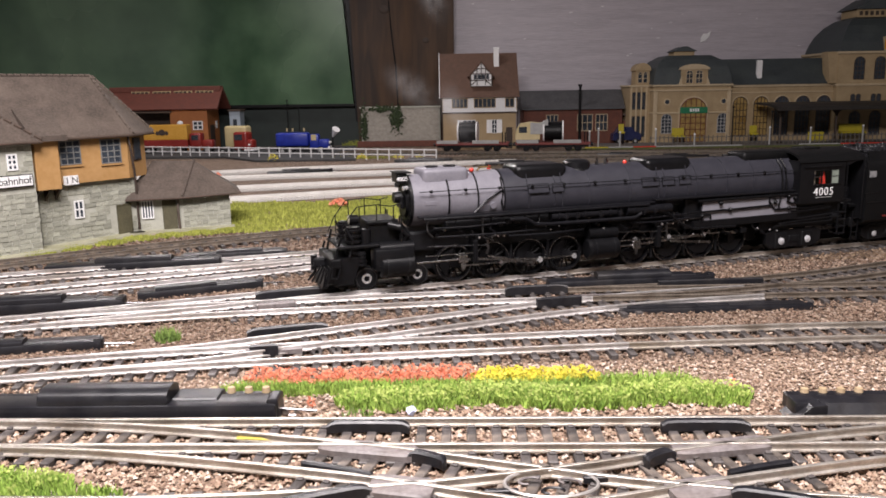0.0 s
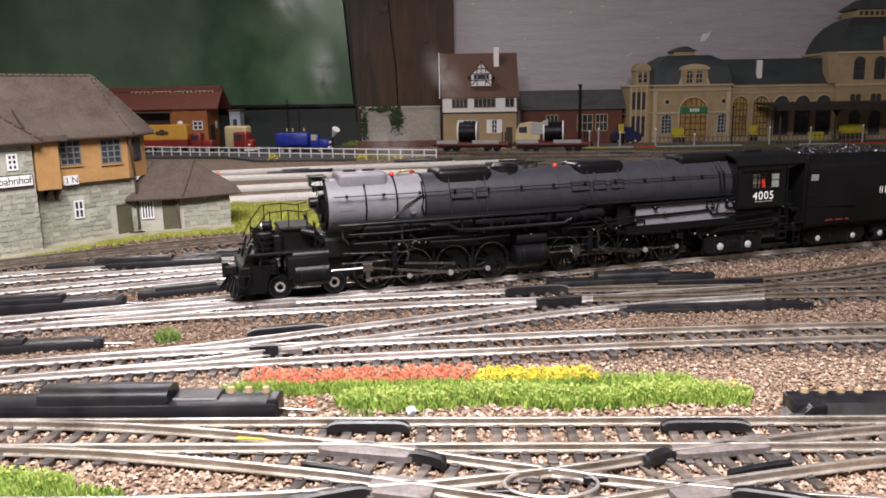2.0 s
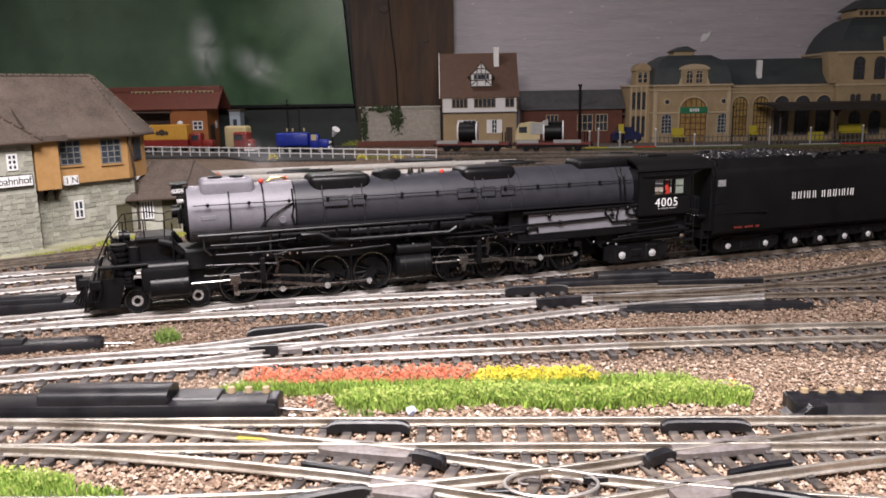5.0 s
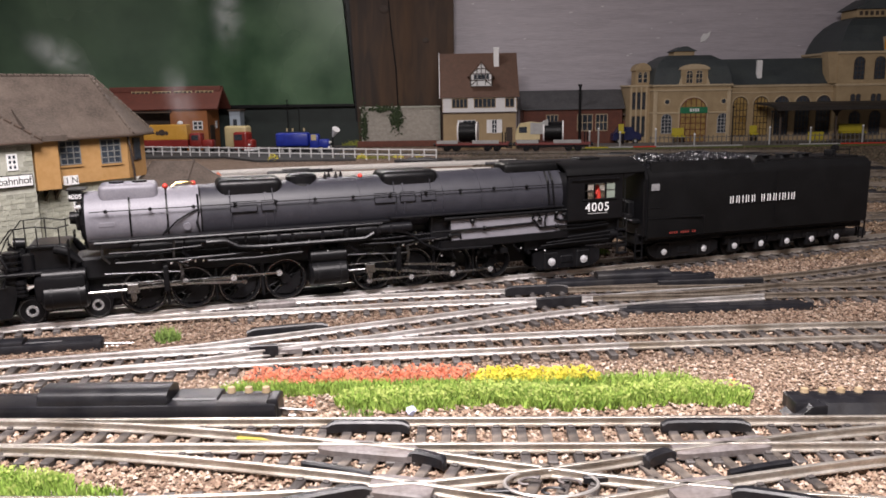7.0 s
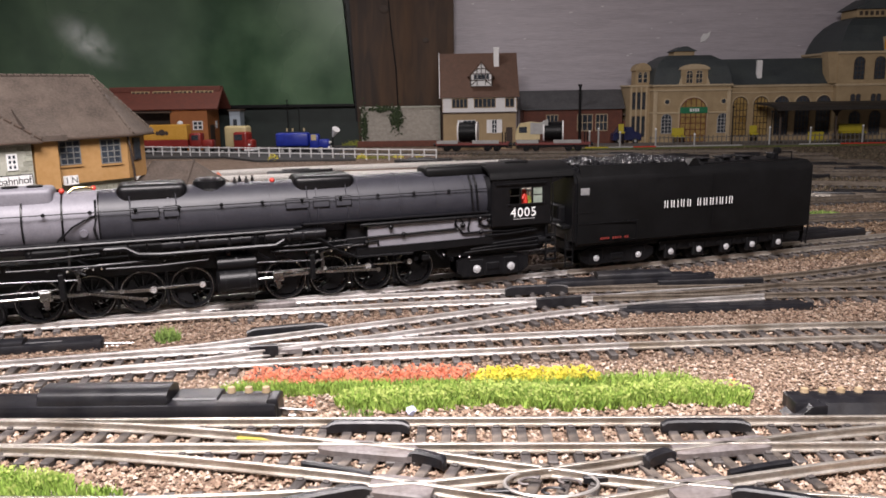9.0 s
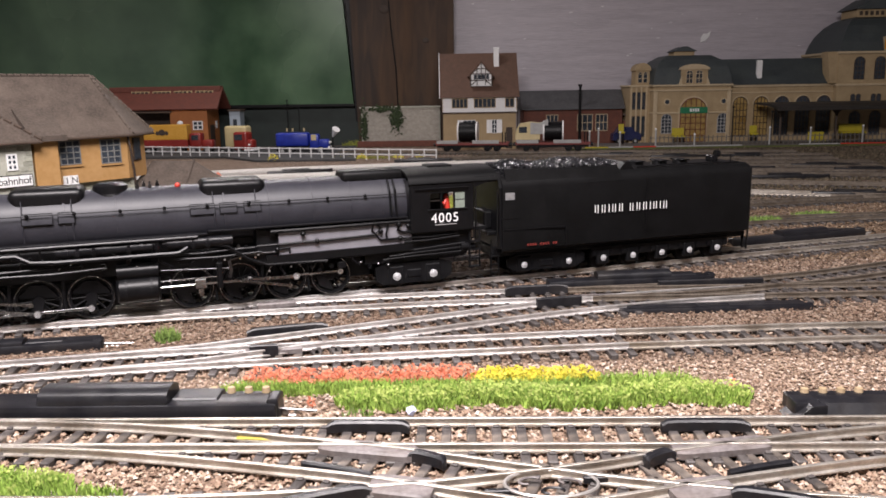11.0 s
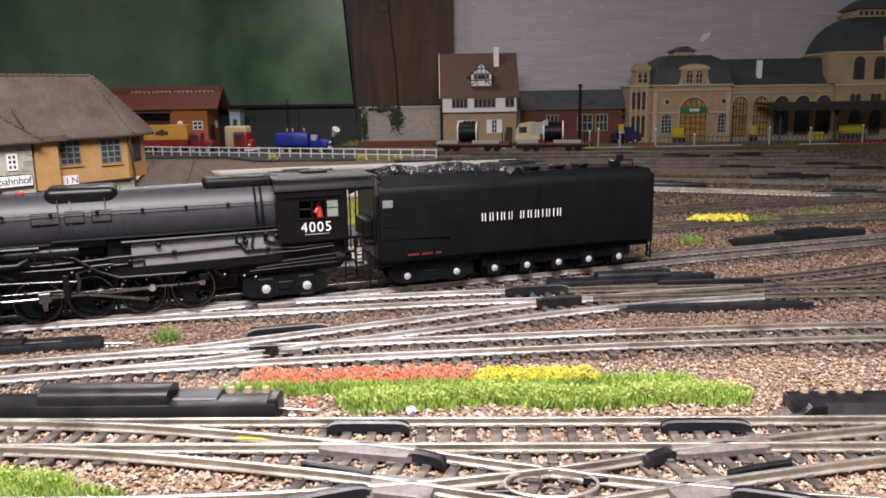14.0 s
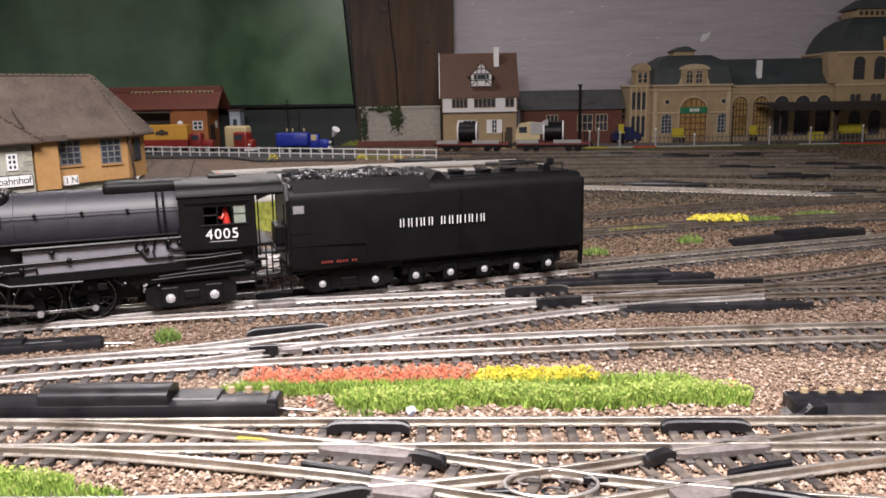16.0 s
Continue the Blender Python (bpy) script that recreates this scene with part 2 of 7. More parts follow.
RAIL_PROFILE = ((-1.15, -2.4), (1.15, -2.4), (1.15, -2.05), (0.3, -1.8), (0.3, -0.8), (0.55, -0.6), (0.55, -0.08), (0.45, 0), (-0.45, 0), (-0.55, -0.08), (-0.55, -0.6), (-0.3, -0.8), (-0.3, -1.8), (-1.15, -2.05))


def rail_mesh(curve, offset, profile=RAIL_PROFILE):
    bm = B()
    n, _ = normals(curve)
    rows = [[bm.verts.new((*(c + nn * (offset + u)), v)) for u, v in profile] for c, nn in zip(curve, n)]
    k = len(profile)
    for q, w in zip(rows, rows[1:]):
        for i in range(k):
            bm.faces.new((q[i], q[(i + 1) % k], w[(i + 1) % k], w[i]))
    bm.faces.new(rows[0][::-1])
    bm.faces.new(rows[-1])
    bmesh.ops.recalc_face_normals(bm, faces=bm.faces)
    return bm


def sleeper_mesh(material):
    bm = box(B(), -1.35, 1.35, -14.5, 14.5, -4.4, -2.35, 0.25, 1)
    for y in (-8.25, 8.25):
        for d in (-1.75, 1.75):
            box(bm, -0.9, 0.9, y + d - 0.6, y + d + 0.6, -2.4, -1.7, 0.2, 1)
    me_ob = part("sleeper", bm, material)
    me = me_ob.data
    bpy.data.objects.remove(me_ob)
    return me


SLEEPER = sleeper_mesh(M_SLEEPER)
# White glare on the left yard tracks, painted as pale sleepers and rails.
M_SLEEPER_GLARE = surface("glare_pale_sleeper", (0.46, 0.44, 0.42), (0.66, 0.64, 0.61), 200, 0.45, 0, 0.2, dirt_or_haze=(0.25, 0.19, 0.14), dirt_or_haze_amount=0.5)
M_RAIL_GLARE_PALE = surface("glare_pale_rail", (0.70, 0.68, 0.64), (0.85, 0.83, 0.80), 160, 0.45, 0.4, 0.1)
SLEEPER_GLARE = sleeper_mesh(M_SLEEPER_GLARE)
LAID = []


def lay_track(points, label, spacing=6.9, pale=False, steel=None):
    """A track: two rails and its sleepers; sleepers stop where another track already has them."""
    root = thing("track", label, "railway track", group="tracks of the layout", kind="structure")
    c = spline(points)
    for side in (-8.25, 8.25):
        part("rail", rail_mesh(c, side), M_RAIL_GLARE_PALE if pale else steel or M_RAIL, root)
    fine = spline(points, spacing)
    n, d = normals(fine)
    old = np.concatenate(LAID) if LAID else np.zeros((0, 2))
    for p, t in zip(fine, d):
        if abs(p[0]) > 520 or (len(old) and np.min(np.linalg.norm(old - p, axis=1)) < 13):
            continue
        piece("sleeper", SLEEPER_GLARE if pale else SLEEPER, at_mm(p[0], p[1], 0, 0, 0, math.degrees(math.atan2(t[1], t[0]))), root)
    LAID.append(spline(points, 3.0))
    return root


TRAIN = (377.184, 0.344549, -6.2833e-05)


def train_y(x):
    return TRAIN[0] + TRAIN[1] * x + TRAIN[2] * x * x


lay_track([(x, 200 - 0.032 * x) for x in (-400, 0, 400)], "weathered steel model track with dark plastic sleepers")
lay_track([(-150, 204.8), (-90, 199.5), (-27, 185.5), (14, 172.5), (40, 164), (85, 154), (140, 150), (400, 142)], "curved crossover track with worn steel rails")
lay_track([(175, 194.4), (114, 189.5), (62, 178.5), (34, 171), (-7, 163), (-55, 158.5), (-120, 159.5), (-400, 170)], "curved crossover track with worn steel rails")
# Left lengths take the glare-coloured steel, right lengths the plain or dull one.
lay_track([(x, train_y(x)) for x in range(-420, 61, 60)], "main track that carries the steam train, rails brightened as glare", steel=M_RAIL_GLARE)
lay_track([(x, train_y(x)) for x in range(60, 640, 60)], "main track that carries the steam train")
lay_track([(-300, 222), (-151, 256), (-60, 269.5), (3, 275.5), (66, 280.5)], "steel track brightened as glare, with dark plastic sleepers", steel=M_RAIL_GLARE)
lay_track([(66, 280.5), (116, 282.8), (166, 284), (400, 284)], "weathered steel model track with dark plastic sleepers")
lay_track([(-230, 294.5), (-183, 313), (-117, 327), (-80, 332.5), (-46, 337), (4, 343), (55, 346)], "steel track brightened as glare, with dark plastic sleepers", steel=M_RAIL_GLARE)
lay_track([(55, 346), (95, 346.3), (135, 346.5), (190, 347), (420, 350)], "model track dulled outside the glare, with dark plastic sleepers", steel=M_RAIL_NO_GLARE)
lay_track([(-151, 256), (-100, 267), (-65, 280), (-30, 294), (15, 311.5), (47, 323.5), (95, 337), (140, 345)], "connecting turnout track, rails brightened as glare", steel=M_RAIL_GLARE)
lay_track([(60, 346.2), (110, 352), (151, 362), (199, 377), (300, 420), (420, 480)], "diverging turnout track, rails dulled outside the glare", steel=M_RAIL_NO_GLARE)
lay_track([(-420, 340), (-300, 375), (-205, 405), (-108, 432), (0, 470)], "siding track behind the main line, rails brightened as glare", steel=M_RAIL_GLARE)
lay_track([(0, 470), (97, 505), (197, 534), (308, 550), (500, 570)], "siding track behind the main line, rails dulled outside the glare", steel=M_RAIL_NO_GLARE)
lay_track([(-420, 262), (-300, 322), (-190, 370), (-93, 410), (0, 455), (60, 490)], "siding track, rails brightened as glare", steel=M_RAIL_GLARE)
lay_track([(-420, 310), (-330, 378), (-260, 425), (-195, 467), (-78, 527), (0, 552), (111, 575), (233, 615), (357, 640), (500, 655)], "siding track beside the grass, rails dulled outside the glare", steel=M_RAIL_NO_GLARE)
# Yard tracks: painted glare on the left, dulled rails on the right.
lay_track([(-420, 620), (-188, 700), (-50, 748), (60, 758)], "yard track with rails and sleepers paled as glare", 3.0, True)
lay_track([(60, 758), (150, 735), (240, 702), (330, 665)], "weathered yard track between the paled and dulled lengths", 4.4, steel=M_RAIL)
lay_track([(330, 665), (400, 632), (480, 600)], "yard track with rails dulled outside the glare", steel=M_RAIL_NO_GLARE)
lay_track([(-480, 690), (-208, 785), (-54, 825), (80, 850)], "yard track with rails and sleepers paled as glare", 3.0, True)
lay_track([(80, 850), (165, 854), (250, 850), (480, 800)], "yard track with rails dulled outside the glare", steel=M_RAIL_NO_GLARE)
lay_track([(-500, 830), (-237, 888), (-60, 920), (60, 937)], "yard track with rails and sleepers paled as glare", 3.0, True)
lay_track([(60, 937), (160, 942), (300, 930), (500, 900)], "yard track with rails dulled outside the glare", steel=M_RAIL_NO_GLARE)
lay_track([(-500, 850), (-258, 955), (-60, 1010), (100, 1040)], "yard track with rails and sleepers paled as glare", 3.0, True)
lay_track([(100, 1040), (200, 1040), (300, 1030), (500, 1000)], "yard track with rails dulled outside the glare", steel=M_RAIL_NO_GLARE)
for pts in (((-20, 1085), (120, 1108), (260, 1100), (520, 1060)), ((120, 1006), (250, 988), (380, 965), (520, 950)), ((90, 898), (220, 892), (360, 872), (520, 840)), ((110, 800), (230, 788), (360, 742), (520, 690))):
    lay_track(pts, "yard throat track with rails dulled outside the glare", steel=M_RAIL_NO_GLARE)
lay_track([(-160, 1240), (0, 1209), (109, 1184), (220, 1165), (500, 1120)], "storage siding with two flat wagons", steel=M_RAIL_NO_GLARE)
# ---- the steam train ----
SPEED, START = 19.887, 368.404
AXLES_FRONT = (-86.3, -66.6, -46.9, -27.2)
AXLES_REAR = (12.5, 32.5, 52.4, 72.6)
AXLE_Z, CRANK = 9.2, 4.4


def along(s):
    """Plan point at arc length s on the train's track."""
    x = s / math.hypot(1, TRAIN[1])
    for _ in range(4):
        u = np.linspace(0, 1, 41) * x
        g = np.sqrt(1 + (TRAIN[1] + 2 * TRAIN[2] * u) ** 2)
        length = float(np.sum((g[1:] + g[:-1]) / 2) * (u[1] - u[0]))
        x += (s - length) / math.hypot(1, TRAIN[1] + 2 * TRAIN[2] * x)
    return np.array((x, train_y(x)))


def riding(t, a, b, origin):
    """The pose of a vehicle whose pivots ride at a and b on the track."""
    s = START - SPEED * t
    p, q = along(s + a), along(s + b)
    d = (q - p) / np.linalg.norm(q - p)
    o = p + d * (origin - a)
    return at_mm(o[0], o[1], 0, 0, 0, math.degrees(math.atan2(d[1], d[0])))


def spoked_wheel(bm, y0, r, spokes, width=2.4, hub=2.2, side=-1):
    """A spoked wheel about the y axis; side is its outer face."""
    ring(bm, y0, y0 + width, 0, 0, r * 0.84, r, 36, axis="y")
    ring(bm, y0 + (width if side > 0 else -0.5), y0 + (width + 0.5 if side > 0 else 0), 0, 0, r * 0.9, r * 0.985, 36, axis="y")
    cyl(bm, (0, y0 - 0.2, 0), (0, y0 + width + 0.2, 0), hub, seg=16)


def spoke_mesh():
    ob = part("spoke", tube(B(), [(1.7, 0, 0), (8.1, 0, 0)], 0.42, 5), M_LOCO_DARK)
    me = ob.data
    bpy.data.objects.remove(ob)
    return me


SPOKE = spoke_mesh()


def driver_set(parent, x, main):
    """One driving axle with both wheels; turns about y."""
    ob = part("driving_wheelset", cyl(B(), (0, -9.4, 0), (0, 9.4, 0), 1.4), M_LOCO_DARK, parent, "black spoked driving wheels on an axle", at_mm(x, 0, AXLE_Z), smooth=True)
    for y0, side in ((-9.6, -1), (7.2, 1)):
        bm = B()
        spoked_wheel(bm, y0, AXLE_Z, 14, side=side)
        ring(bm, y0 if side > 0 else y0 + 1.7, y0 + 0.7 if side > 0 else y0 + 2.4, 0, 0, AXLE_Z * 0.9, AXLE_Z + 0.7, 36, axis="y")
        part("wheel", bm, M_LOCO_DARK, ob, smooth=True)
        part("counterweight", prism(B(), [(-CRANK - 2.2, 2.6), (-CRANK - 2.2, -2.6), (-3, -6.4), (-1.5, -7.2), (-1.5, 7.2), (-3, 6.4)], "y", y0 + 0.3, y0 + 2.1), M_LOCO_DARK, ob)
        part("crank_web", prism(B(), [(0, -2.0), (CRANK + 1.4, -1.5), (CRANK + 1.9, 0), (CRANK + 1.4, 1.5), (0, 2.0)], "y", y0 - 0.1, y0 + 2.5), M_LOCO_DARK, ob)
        a = -10.25 if side < 0 else 10.0
        part("tyre", ring(B(), a, a + 0.25, 0, 0, AXLE_Z * 0.94, AXLE_Z * 0.962, 40, axis="y"), M_ROD, ob, "thin bright steel wheel rim")
        bm = cyl(B(), (CRANK, side * 9.3, 0), (CRANK, side * (14.0 if main else 11.9), 0), 0.95, seg=12)
        cyl(bm, (CRANK, side * (13.4 if main else 11.5), 0), (CRANK, side * (14.2 if main else 12.2), 0), 1.35, seg=6)
        part("crank_pin", bm, M_STEEL, ob, "bright steel crank pin")
        for k in range(14):
            piece("spoke", SPOKE, at_mm(0, side * 8.4, 0, 0, 360 * k / 14 + 6, 0), ob)
    return ob


def small_set(parent, x, r, y_out, name, rim, hub_label, hub_r=2.2):
    """A small solid axle with a bright hub face."""
    bm = B()
    for s in (-1, 1):
        cyl(bm, (0, s * (y_out - 2.4), 0), (0, s * y_out, 0), r, seg=28)
        cyl(bm, (0, s * (y_out - 2.6), 0), (0, s * (y_out - 2.0), 0), r + 0.6, seg=28)
    cyl(bm, (0, -y_out, 0), (0, y_out, 0), 1.1)
    ob = part(name, bm, M_LOCO_DARK, parent, "small black solid wheels on an axle", at_mm(x, 0, r), smooth=True)
    if rim:
        bm = B()
        for s in (-1, 1):
            a = s * y_out
            ring(bm, a - 0.05, a + 0.12 * s, 0, 0, r * 0.86, r * 0.93, 32, axis="y")
        part("tyre", bm, M_DARK_STEEL, ob, "dull steel wheel tyre")
        bm = B()
        for s in (-1, 1):
            ring(bm, s * y_out, s * (y_out + 0.3), 0, 0, r * 0.24, r * 0.44, 28, axis="y")
        part("hub", bm, M_STEEL, ob, "bright steel hub ring")
    return ob


def roller_cap(parent, x, z, y, r=1.75, name="bearing_cap"):
    """Bright roller-bearing covers on both sides, with a bolted face."""
    for s in (-1, 1):
        bm = B()
        cyl(bm, (x, s * (y - 1.2), z), (x, s * y, z), r, seg=18)
        cyl(bm, (x, s * y, z), (x, s * (y + 0.35), z), r * 0.8, r * 0.45, seg=18)
        for k in range(6):
            a = math.tau * k / 6
            cyl(bm, (x + math.cos(a) * r * 0.78, s * y, z + math.sin(a) * r * 0.78), (x + math.cos(a) * r * 0.78, s * (y + 0.3), z + math.sin(a) * r * 0.78), 0.22, seg=6)
        part(name, bm, M_CAP, parent, "bright white-metal roller bearing cap")


LOCO = thing("steam_locomotive", "black articulated model steam locomotive with silver-grey smokebox, on the main track", "locomotive")
TENDER = thing("tender", "black coal tender with white lettering behind the locomotive", "tender")
SPIN = []          # (object, radius, x, z, phase)
GEAR = []          # one entry for each engine unit


def boiler():
    zc = 39.3
    part("smokebox", cyl(B(), (-106, 0, zc), (-61, 0, zc), 12.3, 12.8, 56), M_SILVER, LOCO, "silver-grey smokebox shell", smooth=True)
    bm = cyl(B(), (-61, 0, zc), (30, 0, zc), 12.9, 13.2, 56)
    cyl(bm, (30, 0, zc), (110, 0, zc), 13.2, 13.6, 56)
    part("boiler", bm, M_LOCO_GREY, LOCO, "dark grey boiler jacket", smooth=True)
    for x in (-89, -74.5, -61):
        part("boiler_band", ring(B(), x - 0.35, x + 0.35, 0, zc, 12.2, 13.05, 56), M_LOCO, LOCO, smooth=True)
    for x in (-34, -15, 8, 28, 47, 66, 83, 98):
        part("boiler_band", ring(B(), x - 0.4, x + 0.4, 0, zc, 12.8, 13.72 if x > 20 else 13.35, 56), M_LOCO_GREY, LOCO, smooth=True)
    # front
    bm = cyl(B(), (-107.2, 0, zc), (-106, 0, zc), 11.6, 12.3, 48)
    cyl(bm, (-108.4, 0, zc), (-107.2, 0, zc), 7.2, 8.2, 32)
    for k in range(20):
        a = math.tau * k / 20
        cyl(bm, (-107.8, 10.2 * math.cos(a), zc + 10.2 * math.sin(a)), (-107, 10.2 * math.cos(a), zc + 10.2 * math.sin(a)), 0.4, seg=6)
    part("smokebox_front", bm, M_LOCO, LOCO, "black smokebox front with door clamps", smooth=True)
    bm = box(B(), -110.2, -108.2, -4.2, 4.2, 36, 42.2, 0.8)
    cyl(bm, (-112.6, 0, 41), (-109, 0, 41), 2.6, 2.9, 20)
    part("bell_bracket", bm, M_LOCO, LOCO)
    nb = part("number_board", box(B(), -112, -107, -5.0, 5.0, 48.2, 52.6, 0.5), M_LOCO, LOCO, "black number board with white figures")
    for s in (-1, 1):
        lettering("figure", "4005", 2.7, M_WHITE, nb, at_mm(-109.5, s * 5.06, 49.3, 90, 0, 0 if s < 0 else 180), 0.06)
    part("number_board_visor", box(B(), -112.6, -105, -5.6, 5.6, 52.7, 53.3, 0.2), M_LOCO, LOCO)
    # stack casing
    bm = B()
    box(bm, -100.5, -77.5, -8.4, 8.4, 44, 54.6, 2.2, 4)
    part("chimney_casing", bm, M_SILVER, LOCO, "rounded silver-grey chimney casing", smooth=True)
    bm = B()
    for x in (-93.5, -84.5):
        cyl(bm, (x, 0, 54.2), (x, 0, 55.3), 3.0, 3.1, 20)
    part("chimney", bm, M_LOCO, LOCO, "short twin black chimneys", smooth=True)
    # domes
    def sand_dome(x0, x1, top, w):
        bm = B()
        box(bm, x0, x1, -w, w, 42, top, 3.0, 5)
        for v in bm.verts:
            if v.co.z < 50:
                v.co.x += 2.2 * (1 if v.co.x < (x0 + x1) / 2 else -1)
        part("sand_dome", bm, M_LOCO, LOCO, "long rounded black sand dome", smooth=True)
        for i in range(2):
            x = x0 + 5 + (x1 - x0 - 10) * i
            for s in (-1, 1):
                part("sand_pipe", tube(B(), [(x, s * (w + 0.8), 50), (x, s * 11.5, 46.4), (x + 0.2, s * 13.7, 40), (x + 0.3, s * 13.5, 33)], 0.2, 6), M_LOCO_GREY, LOCO)
    sand_dome(-54, -26, 54.3, 9.6)
    sand_dome(18.5, 46, 54.3, 9.6)
    bm = B()
    cyl(bm, (-16.5, 0, 48), (-16.5, 0, 50.8), 8.4, 7.4, 28)
    cyl(bm, (-16.5, 0, 50.8), (-16.5, 0, 53.8), 7.2, 6.8, 28)
    cyl(bm, (-16.5, 0, 53.8), (-16.5, 0, 55), 6.8, 5.0, 28)
    part("steam_dome", bm, M_LOCO, LOCO, "low black steam dome", smooth=True)
    bm = B()
    box(bm, 80, 113, -7.5, 7.5, 49.5, 55.2, 2.0, 3)
    part("turret_cover", bm, M_TANK, LOCO, "black turret cover ahead of the cab", smooth=True)
    # safety valves, whistle and warning lamps on the top
    for x, y in ((-6, -2.2), (-3.5, 2), (-1, -2), (2, 1.8)):
        bm = cyl(B(), (x, y, 51.5), (x, y, 53.8), 0.9, 0.7, 10)
        cyl(bm, (x, y, 53.8), (x, y, 54.9), 0.4, 0.4, 8)
        part("safety_valve", bm, M_DARK_STEEL, LOCO)
    for x, y in ((-74.5, -3.5), (-63, 2.5), (10, -2.6)):
        part("red_signal_cap", ball(B(), (x, y, 52.6), 1.15, 10, 8), M_RED, LOCO, "small red cap on the boiler top", smooth=True)
    bm = tube(B(), [(-72, -4, 52.2), (-70, -3, 53.6), (-66, -3, 53.8), (-63, -2, 53)], 0.45, 8)
    part("whistle", bm, surface("brass", (0.55, 0.38, 0.14), (0.75, 0.55, 0.25), 300, 0.25, 1.0), LOCO, "brass whistle and valve")
    # handrails and their stanchions
    for s in (-1, 1):
        pts = [(x, s * 13.9, 44.6) for x in range(-104, 108, 12)] + [(108, s * 14.2, 44.6)]
        part("handrail", tube(B(), pts, 0.22, 6), M_LOCO, LOCO)
        for x in range(-98, 106, 17):
            bm = cyl(B(), (x, s * 11.3, 44.6), (x, s * 14.2, 44.6), 0.35, seg=6)
            ball(bm, (x, s * 13.9, 44.6), 0.8, 8, 6)
            part("handrail_stanchion", bm, M_LOCO, LOCO)
        # washout plugs, inspection panels on the jacket
        for x0, x1 in ((-49, -38), (-36, -30), (14, 24), (26, 33), (36, 43)):
            lo, hi = 0.12, 0.44
            bm = ring(B(), x0, x1, 0, zc, 13.0, 13.75, 6, lo if s > 0 else math.pi - hi, hi if s > 0 else math.pi - lo)
            part("jacket_plate", bm, M_LOCO_GREY, LOCO, smooth=True)
            bm = B()
            edge = [lo + (hi - lo) * k / 4 for k in range(5)]
            for x in (x0, x1):
                tube(bm, [(x, s * 13.8 * math.cos(q), zc + 13.8 * math.sin(q)) for q in edge], 0.15, 4)
            for q in (lo, hi):
                tube(bm, [(x0, s * 13.8 * math.cos(q), zc + 13.8 * math.sin(q)), (x1, s * 13.8 * math.cos(q), zc + 13.8 * math.sin(q))], 0.15, 4)
            part("jacket_panel", bm, M_LOCO, LOCO)
        for x in (100.5, 103):
            part("turret_pipe", tube(B(), [(x, s * 9, 51), (x, s * 13, 46.5), (x, s * 14.4, 40), (x + 0.5, s * 14.6, 34)], 0.5, 6), M_LOCO, LOCO)
    for s in (-1, 1):
        bm = B()
        box(bm, -101, -95, s * 12.25 - 0.25, s * 12.25 + 0.25, 38, 40, 0.2, 1)
        part("builder_plate", bm, M_SILVER, LOCO)
        part("smokebox_cover", cyl(B(), (-67, s * 11.4, 36.4), (-67, s * 13.3, 36.2), 1.7, 1.5, 18), M_SILVER, LOCO, smooth=True)
        part("steam_pipe", tube(B(), [(-74.5, s * 10.5, 46.5), (-74.5, s * 12.9, 42), (-74.7, s * 13.5, 36), (-77, s * 14, 33.5)], 0.45, 6), M_LOCO, LOCO)
        part("steam_pipe", tube(B(), [(-62.5, s * 12.6, 43), (-66, s * 13.4, 41.8), (-71, s * 13.7, 39), (-76, s * 14, 34)], 0.4, 6), M_LOCO, LOCO)
        part("steam_pipe", tube(B(), [(-62, s * 9, 49), (-62, s * 12.9, 42), (-63, s * 13.6, 38), (-62, s * 14, 33)], 0.5, 6), M_LOCO, LOCO)


